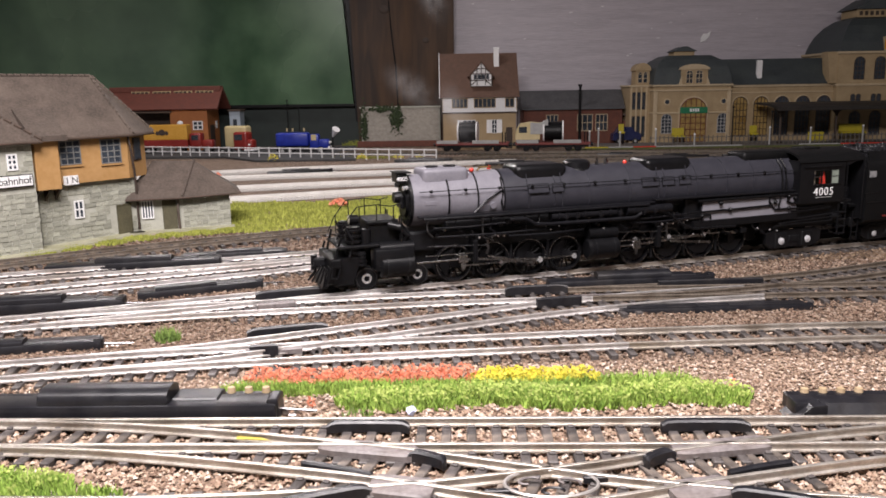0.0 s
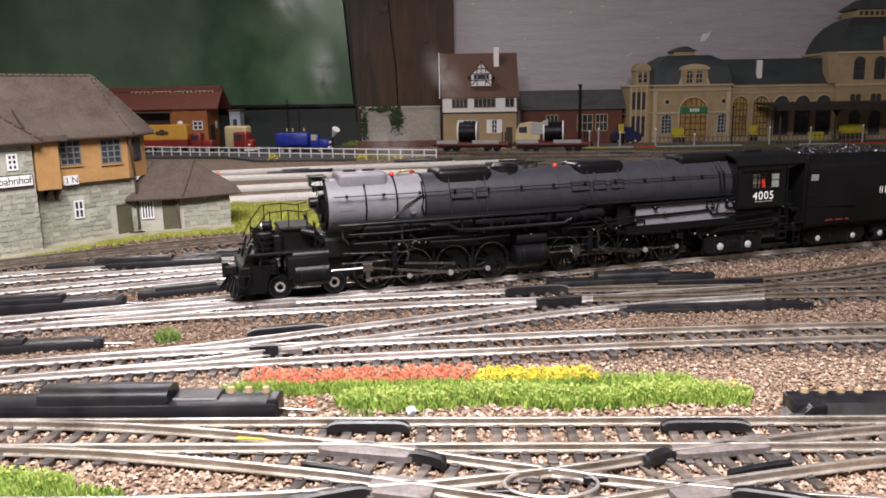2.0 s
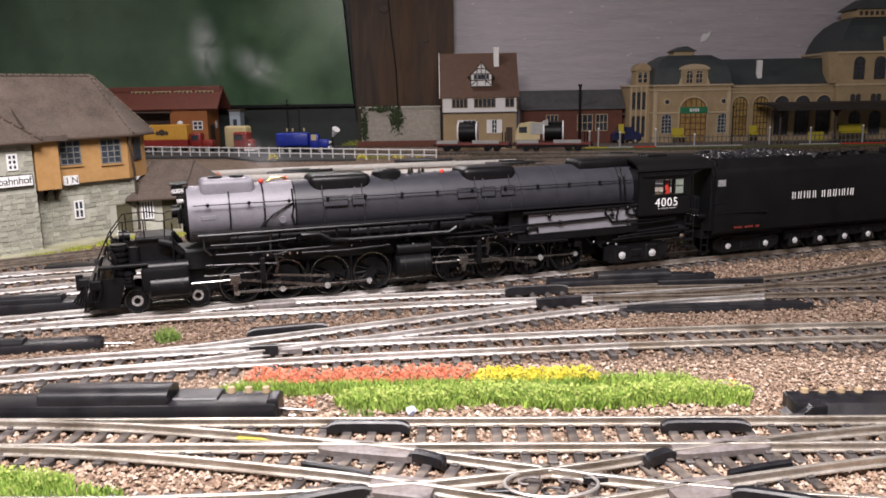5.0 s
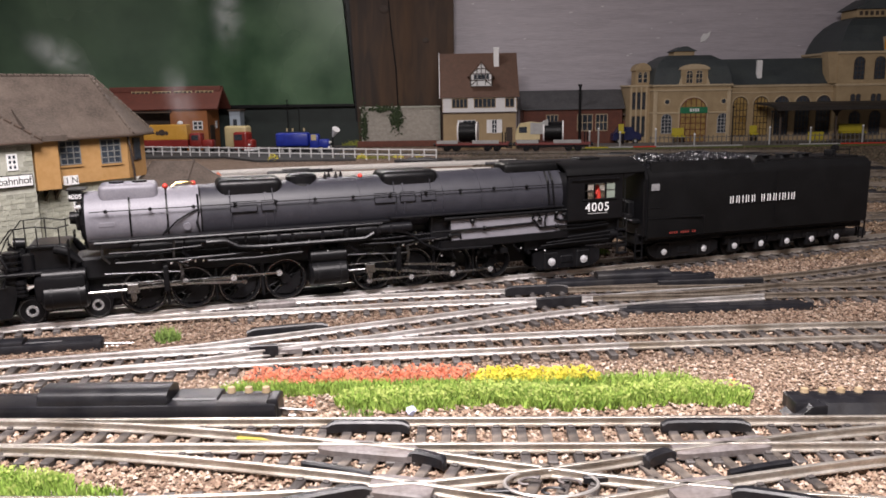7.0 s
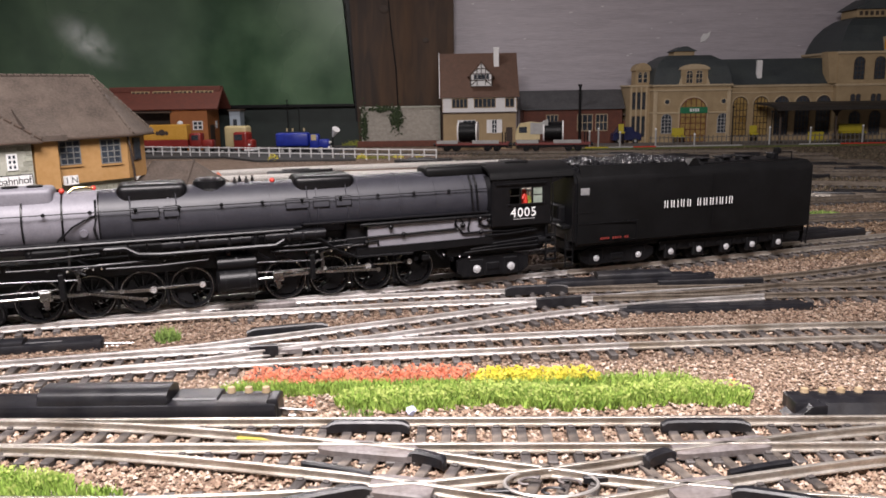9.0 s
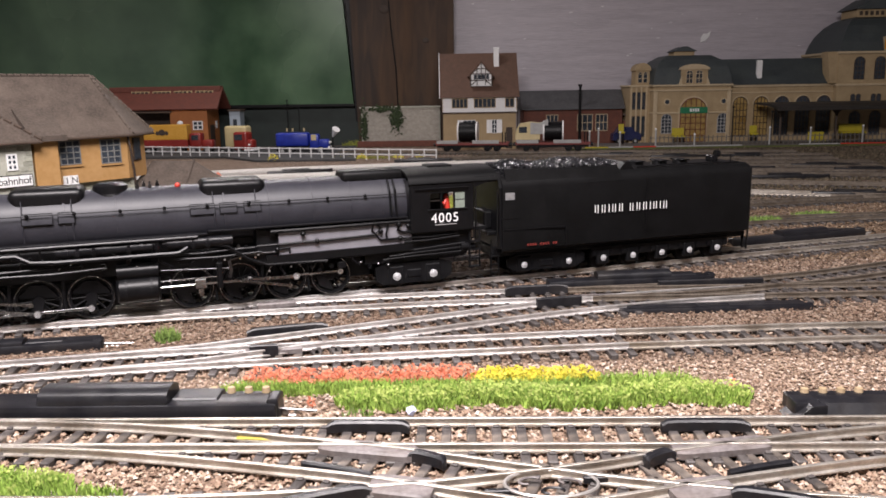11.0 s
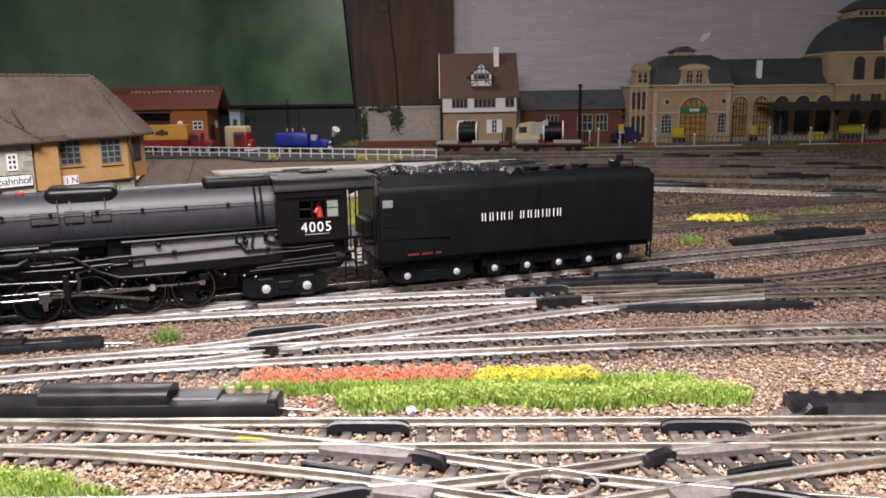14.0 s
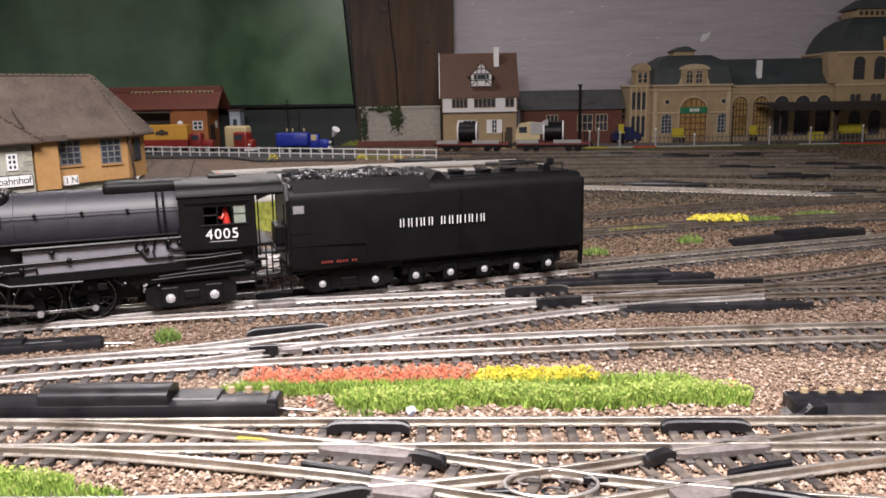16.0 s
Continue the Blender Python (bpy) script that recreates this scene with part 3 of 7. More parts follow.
def running_gear_side():
    """Running boards, pipes, tanks and plates along both sides."""
    for s in (-1, 1):
        box_y = (12.5, 16.8) if s > 0 else (-16.8, -12.5)
        part("running_board", box(B(), -105, 20, *box_y, 32.6, 33.4, 0.2, 1), M_PIPE, LOCO)
        part("running_board", box(B(), 20.5, 108, *box_y, 33.6, 34.4, 0.2, 1), M_PIPE, LOCO)
        part("long_pipe", tube(B(), [(-103, s * 17.0, 32.2), (-40, s * 17.0, 32.2), (16, s * 17.0, 32.2)], 0.7, 8), M_PIPE, LOCO, "black pipe along the running board", smooth=True)
        part("long_pipe", tube(B(), [(-60, s * 16.6, 29.5), (-52, s * 17.0, 29.5), (-47, s * 17.0, 26.6), (-38, s * 17.0, 26), (8, s * 17.0, 26), (12, s * 16.8, 28)], 0.9, 8), M_PIPE, LOCO, smooth=True)
        part("air_tank", cyl(B(), (-38, s * 15, 29.4), (-2, s * 15, 29.4), 2.1, seg=20), M_PIPE, LOCO, "long black air tank", smooth=True)
        part("air_tank", cyl(B(), (4, s * 15, 29.6), (30, s * 15, 29.6), 2.3, seg=20), M_PIPE, LOCO, "long black air tank", smooth=True)
        for x in (-34, -20, -6, 8, 26):
            part("tank_strap", ring(B(), x - 0.5, x + 0.5, s * 15, 29.5, 2.1, 2.55, 20), M_PIPE, LOCO)
        for x in (-30, -24, -11, 0, 14, 20):
            bm = cyl(B(), (x, s * 16.4, 27), (x, s * 16.4, 31), 0.8, seg=8)
            cyl(bm, (x, s * 16.4, 28.2), (x, s * 16.4, 29.8), 1.4, seg=10)
            part("pipe_fitting", bm, M_PIPE, LOCO)
        # firebox side sheet
        y0, y1 = (14.6, 15.4) if s > 0 else (-15.4, -14.6)
        part("firebox_sheet", prism(B(), [(49.5, 21.4), (110, 22.0), (110, 31.6), (49.5, 31.0)], "y", y0, y1), M_SHEET, LOCO, "light grey firebox side sheet")
        part("firebox_sheet_frame", prism(B(), [(44, 17.8), (110, 18.6), (110, 22), (44, 21.2)], "y", s * 15 - 1.2, s * 15 + 1.2), M_LOCO, LOCO)
        for pts, r in (([(46, 31.8), (110, 32.2)], 0.8), ([(40, 26), (66, 26.3), (92, 27.0), (95, 30), (92, 33)], 0.55), ([(92, 33), (91, 29), (95, 24.4), (104, 24.6)], 0.55),
                       ([(99, 33), (97.5, 27), (98, 24.6)], 0.5), ([(104, 33), (103, 28.4), (106, 27.2), (112, 27.4)], 0.6), ([(48.6, 21), (48.6, 24), (54, 24.4), (54, 22)], 0.5),
                       ([(60, 32), (60, 29.4)], 0.6), ([(22, 28.5), (28, 27), (36, 21), (44, 17.6), (70, 17.2)], 0.6), ([(104, 24.6), (118, 24), (132, 24.8)], 0.45),
                       ([(106, 22.6), (118, 22.6), (133, 23.6)], 0.45)):
            part("pipe", tube(B(), [(x, s * 16.2, z) for x, z in pts], r, 7), M_LOCO, LOCO, smooth=True)
        for x, z in ((60, 30), (66, 26.3), (48.6, 24), (95, 28.4), (104, 24.6), (103.6, 31), (108, 30)):
            part("valve", ball(B(), (x, s * 16.4, z), 1.2, 8, 6), M_LOCO, LOCO, smooth=True)
        rng = random.Random(21)
        for k in range(46):
            x = -100 + 4.4 * k + rng.uniform(-1, 1)
            z = rng.uniform(19.5, 28)
            if 44 < x < 112:
                z = rng.uniform(12, 16.5)
            kind = rng.random()
            if kind < 0.35:
                bm = cyl(B(), (x, s * 12, z), (x, s * rng.uniform(14, 15.6), z), rng.uniform(0.6, 1.3), seg=10)
                part("lubricator_cap", bm, M_LOCO if rng.random() < 0.75 else M_DARK_STEEL, LOCO)
            elif kind < 0.6:
                bm = box(B(), x - rng.uniform(0.8, 2.4), x + rng.uniform(0.8, 2), s * 13.6 - 1.2, s * 13.6 + 1.2, z - 1.2, z + 1.4, 0.3, 1)
                part("small_bracket", bm, M_LOCO, LOCO)
            elif kind < 0.8:
                bm = tube(B(), [(x, s * 14, 31), (x + rng.uniform(-1, 1), s * 15, z + 1), (x + rng.uniform(2, 5), s * 14.6, z - 2)], rng.uniform(0.3, 0.55), 6)
                part("drain_pipe", bm, M_PIPE if rng.random() < 0.6 else M_DARK_STEEL, LOCO)
            else:
                part("bolt_head", ball(B(), (x, s * 14.8, z), 0.5, 8, 6), M_STEEL, LOCO)
        for z, x0, x1, r in ((27.6, -98, -62, 0.45), (23.4, -96, -30, 0.4), (21.4, -60, -20, 0.5), (23, 6, 42, 0.45), (25.2, -8, 40, 0.4)):
            part("thin_pipe", tube(B(), [(x0, s * 15.4, z), ((x0 + x1) / 2, s * 15.7, z - 0.3), (x1, s * 15.4, z + 0.4)], r, 7), M_PIPE, LOCO, smooth=True)
    # chassis plates
    for x0, x1 in ((-112, -12), (-4, 92)):
        for s in (-1, 1):
            part("frame_plate", box(B(), x0, x1, s * 5.5 - 0.8, s * 5.5 + 0.8, 6.5, 16, 0.4, 1), M_LOCO_DARK, LOCO)
        part("frame_deck", box(B(), x0, x1, -9.5, 9.5, 16, 25.5, 1.0, 1), M_LOCO_DARK, LOCO)
    part("firebox", box(B(), 40, 110, -13.4, 13.4, 17, 33.4, 1.0, 2), M_LOCO_DARK, LOCO)
    part("boiler_cradle", box(B(), -90, 40, -9, 9, 25, 30, 1.2, 2), M_LOCO_DARK, LOCO)


def engine_unit(axles, cyl_x, zc, name):
    """Cylinders, wheels, rods and valve gear of one engine unit."""
    sets = []
    for i, x in enumerate(axles):
        ob = driver_set(LOCO, x, i == 2)
        sets.append(ob)
        SPIN.append((ob, AXLE_Z, x, AXLE_Z))
    gear = {"axles": axles, "zc": zc, "rods": []}
    for s in (-1, 1):
        bm = cyl(B(), (cyl_x - 7.5, s * 13.2, zc), (cyl_x + 7.5, s * 13.2, zc), 5.6, seg=28)
        cyl(bm, (cyl_x - 8.6, s * 13.2, zc), (cyl_x - 7.5, s * 13.2, zc), 4.4, 5.6, 28)
        cyl(bm, (cyl_x + 7.5, s * 13.2, zc), (cyl_x + 8.4, s * 13.2, zc), 5.6, 4.6, 28)
        part("cylinder", bm, M_LOCO, LOCO, "black steam cylinder", smooth=True)
        bm = cyl(B(), (cyl_x - 8, s * 12.8, zc + 7.6), (cyl_x + 8, s * 12.8, zc + 7.6), 3.4, seg=22)
        box(bm, cyl_x - 6.5, cyl_x + 6.5, s * 11 - 3.4, s * 11 + 3.4, zc, zc + 7, 0.6, 1)
        part("valve_chest", bm, M_LOCO, LOCO, smooth=True)
        for dx in (-5, 5):
            part("cylinder_band", ring(B(), cyl_x + dx - 0.4, cyl_x + dx + 0.4, s * 13.2, zc, 5.5, 5.85, 28), M_LOCO_DARK, LOCO)
        x0 = cyl_x + 8 if name == "rear" else cyl_x + 14
        part("guide_bar", box(B(), x0, x0 + 24, s * 13.6 - 0.7, s * 13.6 + 0.7, zc + 2.6, zc + 3.0, 0.1, 1), M_ROD, LOCO, "bright steel guide bar")
        part("guide_yoke", box(B(), x0 + 23.4, x0 + 25.6, s * 9, s * 15.5, zc - 2, zc + 9, 0.3, 1) if s > 0 else box(B(), x0 + 23.4, x0 + 25.6, -15.5, -9, zc - 2, zc + 9, 0.3, 1), M_LOCO, LOCO)
        # static valve gear: expansion link, radius rod, reach rod, lifting arm
        xl = axles[2] - 24
        bm = prism(B(), [(xl - 0.9, zc + 2), (xl + 0.2, zc + 1.6), (xl + 1.1, zc + 5), (xl + 0.4, zc + 9.4), (xl - 0.8, zc + 9.2), (xl - 0.1, zc + 5)], "y", s * 14.2 - 0.5, s * 14.2 + 0.5)
        part("expansion_link", bm, M_DARK_STEEL, LOCO, "bright steel expansion link")
        bm = tube(B(), [(x0 + 1, s * 14.2, zc + 7.4), (xl, s * 14.2, zc + 6)], 0.32, 6)
        part("radius_rod", bm, M_DARK_STEEL, LOCO, "bright steel valve rod")
        bm = tube(B(), [(xl, s * 14.4, zc + 9.6), (xl + 8, s * 14.6, zc + 11.4), (xl + 26, s * 14.6, zc + 11.6)], 0.45, 6)
        part("reach_rod", bm, M_DARK_STEEL, LOCO)
        bm = prism(B(), [(x0 + 25, zc + 8), (xl + 16, zc + 8), (xl + 14, zc + 11.4), (x0 + 25, zc + 11.4)], "y", s * 12.6 - 0.6, s * 12.6 + 0.6)
        part("link_bracket", bm, M_LOCO, LOCO)
        for k in range(5):
            x = x0 + 27 + 3.2 * k
            part("bracket_bolt", cyl(B(), (x, s * 13, zc + 9.7), (x, s * 13.8, zc + 9.7), 0.5, seg=6), M_STEEL, LOCO)
        # sprung equaliser and brake gear between the wheels
        for q, w in zip(axles, axles[1:]):
            x = (q + w) / 2
            part("brake_hanger", tube(B(), [(x, s * 10.4, 17), (x - 0.4, s * 10.4, 9), (x, s * 10.4, 3)], 0.7, 6), M_LOCO_DARK, LOCO)
        # moving: coupling rod, main rod, crosshead with piston rod, eccentric rod
        y = s * 11.0
        bm = B()
        for q, w in zip(axles, axles[1:]):
            box(bm, q, w, y - 0.4, y + 0.4, -0.55, 0.55, 0.15, 1)
        for q in axles:
            cyl(bm, (q, y - 0.7, 0), (q, y + 0.7, 0), 1.4, seg=16)
        side_rod = part("coupling_rod", bm, M_ROD, LOCO, "bright steel coupling rod")
        length = 40.5
        y = s * 12.8
        bm = prism(B(), [(0, -0.5), (-length, -0.75), (-length - 1.5, 0), (-length, 0.75), (0, 0.5), (1.3, 0)], "y", y - 0.5, y + 0.5)
        bmesh.ops.scale(bm, vec=(-1, 1, 1), verts=bm.verts)
        cyl(bm, (length, y - 0.75, 0), (length, y + 0.75, 0), 1.6, seg=16)
        cyl(bm, (0, y - 0.75, 0), (0, y + 0.75, 0), 1.5, seg=12)
        bmesh.ops.recalc_face_normals(bm, faces=bm.faces)
        main_rod = part("main_rod", bm, M_ROD, LOCO, "bright steel main rod")
        y = s * 13.6
        bm = box(B(), -2.4, 2.4, y - 1.2, y + 1.2, -1.8, 2.4, 0.4, 1)
        prism(bm, [(-1.2, -1.8), (1.2, -1.8), (0.8, -5.2), (-0.8, -5.2)], "y", y - 0.5, y + 0.5)
        cyl(bm, (-26, y, 0), (-2, y, 0), 0.48, seg=10)
        crosshead = part("crosshead", bm, M_ROD, LOCO, "bright crosshead and piston rod")
        y = s * 14.6
        reach = axles[2] - xl
        bm = prism(B(), [(0, -0.5), (reach, -0.6), (reach, 0.6), (0, 0.5)], "y", y - 0.35, y + 0.35)
        cyl(bm, (reach, y - 0.5, 0), (reach, y + 0.5, 0), 1.1, seg=10)
        ecc = part("eccentric_rod", bm, M_ROD, LOCO, "bright steel eccentric rod")
        gear["rods"].append((side_rod, main_rod, crosshead, ecc, length, reach, xl, 0.0 if s < 0 else math.pi / 2))
    GEAR.append(gear)


def front_end():
    for x in (-129, -104.5):
        SPIN.append((small_set(LOCO, x, 5.4, 9.6, "leading_wheelset", True, ""), 5.4, x, 5.4))
    for s in (-1, 1):
        part("truck_frame", box(B(), -133, -100, s * 5.4 - 0.7, s * 5.4 + 0.7, 4, 8, 0.5, 1), M_LOCO_DARK, LOCO)
    bm = B()
    prism(bm, [(-15.5, 12.5), (15.5, 12.5), (14, 5.5), (9, 2.2), (-9, 2.2), (-14, 5.5)], "x", -146.5, -144)
    for v in bm.verts:
        v.co.x += -8.0 * (1 - abs(v.co.y) / 17) if v.co.z < 7 else -1.5 * (1 - abs(v.co.y) / 17)
    part("pilot", bm, M_LOCO, LOCO, "black cast pilot with sloping sides")
    for k in range(9):
        y = -12 + 3 * k
        d = 8.0 * (1 - abs(y) / 17)
        part("pilot_rib", tube(B(), [(-147.1 - 0.27 * d, y, 12), (-147.1 - d * 0.95, y, 4.8)], 0.45, 5), M_LOCO, LOCO)
    bm = prism(B(), [(-145.5, 16.5), (-132, 16.5), (-136, 4), (-147.5, 4)], "y", -13, 13)
    part("pilot_casting", bm, M_LOCO, LOCO, "heavy black pilot casting")
    part("pilot_beam", box(B(), -146.5, -141.5, -16, 16, 12.5, 17, 0.8, 2), M_LOCO, LOCO)
    bm = box(B(), -152, -146.5, -2.6, 2.6, 11, 15.4, 0.8, 2)
    cyl(bm, (-151.5, 0, 10), (-151.5, 0, 16.5), 1.5, seg=12)
    part("front_coupler", bm, M_LOCO_DARK, LOCO)
    part("front_deck", box(B(), -142.5, -112, -14, 14, 20.5, 22, 0.4, 1), M_LOCO, LOCO)
    for s in (-1, 1):
        # air pumps with their heads and fins
        bm = cyl(B(), (-134.5, s * 8.5, 17), (-134.5, s * 8.5, 30), 3.4, seg=18)
        pump = part("air_pump", bm, M_LOCO, LOCO, "black finned air pump", smooth=True)
        for z in (18, 20.5, 23, 25.5, 28):
            part("cooling_fin", cyl(B(), (-134.5, s * 8.5, z), (-134.5, s * 8.5, z + 0.9), 4.1, seg=18), M_LOCO, pump)
        part("pump_cylinder", cyl(B(), (-128.8, s * 8.5, 19), (-128.8, s * 8.5, 28.5), 2.6, seg=14), M_LOCO, LOCO, smooth=True)
        bm = B()
        tube(bm, [(-138.5, s * 12, 30), (-135.5, s * 13.5, 24), (-137.5, s * 14, 17)], 0.6, 6)
        tube(bm, [(-140.5, s * 12, 26), (-142.5, s * 11, 20), (-143.5, s * 10, 15)], 0.6, 6)
        part("pump_pipe", bm, M_LOCO, LOCO)
        part("front_step", tube(B(), [(-143.5, s * 15, 20), (-145.5, s * 15.5, 14), (-146.5, s * 15.5, 8), (-143.5, s * 15.5, 8), (-141.5, s * 15, 14)], 0.5, 6), M_LOCO, LOCO)
        # railings beside the front deck
        bm = tube(B(), [(-142.5, s * 11, 25), (-139, s * 12, 32), (-133, s * 12.4, 39.5), (-124, s * 12.4, 40), (-117, s * 12, 38.8), (-112, s * 12, 40)], 0.28, 6)
        part("front_handrail", bm, M_LOCO, LOCO)
        for x, z0, z1 in ((-138.4, 24, 33), (-132, 31.8, 39.6), (-124, 31.8, 40), (-116, 31.8, 38.8)):
            part("handrail_stanchion", tube(B(), [(x, s * 12.2, z0), (x, s * 12.3, z1)], 0.28, 6), M_LOCO, LOCO)
        bm = B()
        for k in range(5):
            z = 21 + k * 2.4
            tube(bm, [(-113, s * 14.6, z), (-113, s * 11.4, z)], 0.4, 5)
        tube(bm, [(-113, s * 14.6, 18), (-113, s * 14.6, 34)], 0.4, 5)
        tube(bm, [(-113, s * 11.4, 18), (-113, s * 11.4, 34)], 0.4, 5)
        part("ladder", bm, M_LOCO, LOCO)
        # spring and equaliser over the leading truck
        bm = cyl(B(), (-131.5, s * 12, 12), (-131.5, s * 12, 19), 1.7, seg=12)
        for z in (12.6, 14.2, 15.8, 17.4):
            cyl(bm, (-131.5, s * 12, z), (-131.5, s * 12, z + 0.7), 2.2, seg=12)
        part("spring", bm, M_LOCO_DARK, LOCO)
        part("cylinder_casing", box(B(), -126.5, -107.5, s * 12.2 - 5.2, s * 12.2 + 5.2, 9.6, 20.2, 1.6, 2), M_LOCO, LOCO, smooth=True)
        part("steam_elbow", tube(B(), [(-112, s * 11, 20), (-110, s * 12.6, 25), (-113, s * 12.6, 29), (-118, s * 10, 30)], 1.9, 10), M_LOCO, LOCO, smooth=True)
    bm = box(B(), -128, -113, -9.8, 9.8, 30.4, 32.2, 0.7, 2)
    part("cooler_cover", bm, M_LOCO, LOCO, "black flat cover over the air cooler")
    bm = prism(B(), [(-131, 22), (-127, 30.4), (-114, 30.4), (-110, 22)], "y", -8.8, 8.8)
    part("cooler", bm, M_LOCO, LOCO)
    bm = cyl(B(), (-134.5, 0, 31.8), (-130, 0, 31.8), 2.6, 2.2, 20)
    box(bm, -134, -130.5, -1.6, 1.6, 21.5, 30.2, 0.4, 1)
    part("headlight", bm, M_LOCO, LOCO, "black headlight housing", smooth=True)
    lens = surface("lamp_glass", (0.8, 0.75, 0.6), (0.9, 0.85, 0.7), 300, 0.1, 0.6, 0)
    part("headlight_lens", cyl(B(), (-134.8, 0, 31.8), (-134.4, 0, 31.8), 2.0, seg=20), lens, LOCO, "bright headlight lens")
    for s in (-1, 1):
        part("marker_lamp", cyl(B(), (-107.5, s * 7, 46), (-110, s * 7.4, 46), 1.1, seg=12), M_STEEL, LOCO, "small bright marker lamp")


M_GREY_LINE = surface("faded_white", (0.35, 0.35, 0.35), (0.45, 0.45, 0.45), 300, 0.6)
M_CAB_GLASS = surface("cab_glass", (0.16, 0.19, 0.16), (0.24, 0.28, 0.24), 60, 0.2, 0, 0)


def cab():
    # side walls with a real window opening
    for s in (-1, 1):
        y0, y1 = (17.2, 18.0) if s > 0 else (-18.0, -17.2)
        bm = B()
        box(bm, 109, 117.5, y0, y1, 26.8, 51)
        box(bm, 136, 139.5, y0, y1, 26.8, 51)
        box(bm, 117.5, 136, y0, y1, 26.8, 37)
        box(bm, 117.5, 136, y0, y1, 44.4, 51)
        part("cab_side", bm, M_LOCO, LOCO, "black cab side with a number")
        for x0, x1 in ((117.5, 118.3), (123.4, 124.1), (129.6, 130.4), (135.2, 136)):
            part("cab_window_frame", box(B(), x0, x1, y0 + 0.1, y1 - 0.1, 37, 44.4), M_LOCO, LOCO)
        part("cab_window_pane", box(B(), 130.4, 135.2, y0 + 0.3, y1 - 0.4, 37, 44.4), M_CAB_GLASS, LOCO, "pale green-grey glazed sash")
        # Added black panel: keeps the bright background out of the far window.
        if s > 0:
            part("cab_window_blank", box(B(), 118.3, 129.6, y0 + 0.2, y1 - 0.3, 37, 44.4), M_LOCO_DARK, LOCO, "added black panel that darkens the view through the cab")
        for x0, x1 in ((118.3, 123.4), (130.4, 135.2)):
            bm = box(B(), x0, x1, y0 + 0.25, y1 - 0.35, 40.6, 41.1)
            part("cab_window_bar", bm, M_DARK_STEEL, LOCO)
        part("cab_armrest", box(B(), 117, 136.5, y0 - 0.6 if s < 0 else y0, y1 if s < 0 else y1 + 0.6, 36.2, 37, 0.2, 1), M_LOCO, LOCO)
        bm = tube(B(), [(140.4, s * 17.6, 22), (140.4, s * 18.4, 30), (140.4, s * 18.4, 46)], 0.35, 6)
        part("cab_handrail", bm, M_LOCO, LOCO)
        part("rain_gutter", box(B(), 111, 137, s * 18.3 - 0.5, s * 18.3 + 0.5, 46.2, 46.8), M_LOCO, LOCO)
    part("cab_front", box(B(), 108.6, 109.4, -17.2, 17.2, 27, 50), M_LOCO, LOCO)
    part("cab_floor", box(B(), 109.4, 146, -17, 17, 26, 27.4), M_LOCO_DARK, LOCO)
    part("backhead", box(B(), 109.4, 115, -11, 11, 27.4, 46, 1.5, 2), M_LOCO_DARK, LOCO)
    pts = []
    for k in range(13):
        a = math.pi * k / 12
        pts.append((-18.6 * math.cos(a), 49.0 + 6.2 * math.sin(a) ** 0.75))
    inner = [(y * 0.95, z - 0.9) for y, z in reversed(pts)]
    bm = prism(B(), pts + inner, "x", 108, 151.5)
    part("cab_roof", bm, M_TANK, LOCO, "black curved cab roof", smooth=True)
    part("roof_hatch", box(B(), 122, 134, -5, 5, 54.6, 56.0, 0.5, 1), M_TANK, LOCO)
    part("cab_vent", prism(B(), [(140, 46), (151, 50), (151, 51), (140, 51)], "y", -18.1, -17.5), M_LOCO, LOCO)
    # number on both sides, with the small line of lettering under it
    for s in (-1, 1):
        lettering("cab_number", "4005", 6.1, M_WHITE, LOCO, at_mm(125.3, s * 18.06, 30.8, 90, 0, 0 if s < 0 else 180), 0.06, spacing=1.15)
        part("lettering_bar", box(B(), 120, 131, s * 18.05 - 0.05, s * 18.05 + 0.05, 29.6, 29.85), M_GREY_LINE, LOCO)
    # the plain little driver figure at the window
    doll = B()
    ball(doll, (127.2, -14.4, 42.4), 1.2, 10, 8)
    cyl(doll, (127.6, -14.2, 36.5), (127.3, -14.3, 41.6), 1.7, 1.3, 10)
    tube(doll, [(126.6, -15.4, 40.8), (125.4, -16.2, 38.8), (124.4, -16.2, 39.8)], 0.6, 6)
    part("driver_figurine", doll, M_RED, LOCO, "small red plastic driver figurine at the cab window", smooth=True)
    # trailing truck
    for x in (102.7, 120.6):
        SPIN.append((small_set(LOCO, x, 6.2, 9.4, "trailing_wheelset", False, ""), 6.2, x, 6.2))
        roller_cap(LOCO, x, 6.2, 14.2, 1.9)
    for s in (-1, 1):
        y = s * 12.3
        bm = prism(B(), [(93, 5), (96, 2.6), (126, 2.6), (130, 5), (130, 10.6), (126, 12.2), (98, 12.2), (93, 10.6)], "y", y - 0.9, y + 0.9)
        for x in (102.7, 120.6):
            box(bm, x - 3.8, x + 3.8, y - 1.4, y + 1.4, 2.2, 11, 0.6, 1)
        box(bm, 108, 115, y - 1.3, y + 1.3, 5, 9, 0.5, 1)
        part("trailing_truck_frame", bm, M_LOCO_DARK, LOCO)
        part("ash_pan", prism(B(), [(88, 13), (134, 13), (132, 17.5), (88, 17.5)], "y", s * 10 - 3, s * 10 + 3), M_LOCO_DARK, LOCO)
        part("cab_apron", prism(B(), [(106, 15), (136, 13.5), (140, 18), (140, 27), (106, 27)], "y", s * 13.6 - 0.8, s * 13.6 + 0.8), M_LOCO_DARK, LOCO, "black apron plate under the cab")
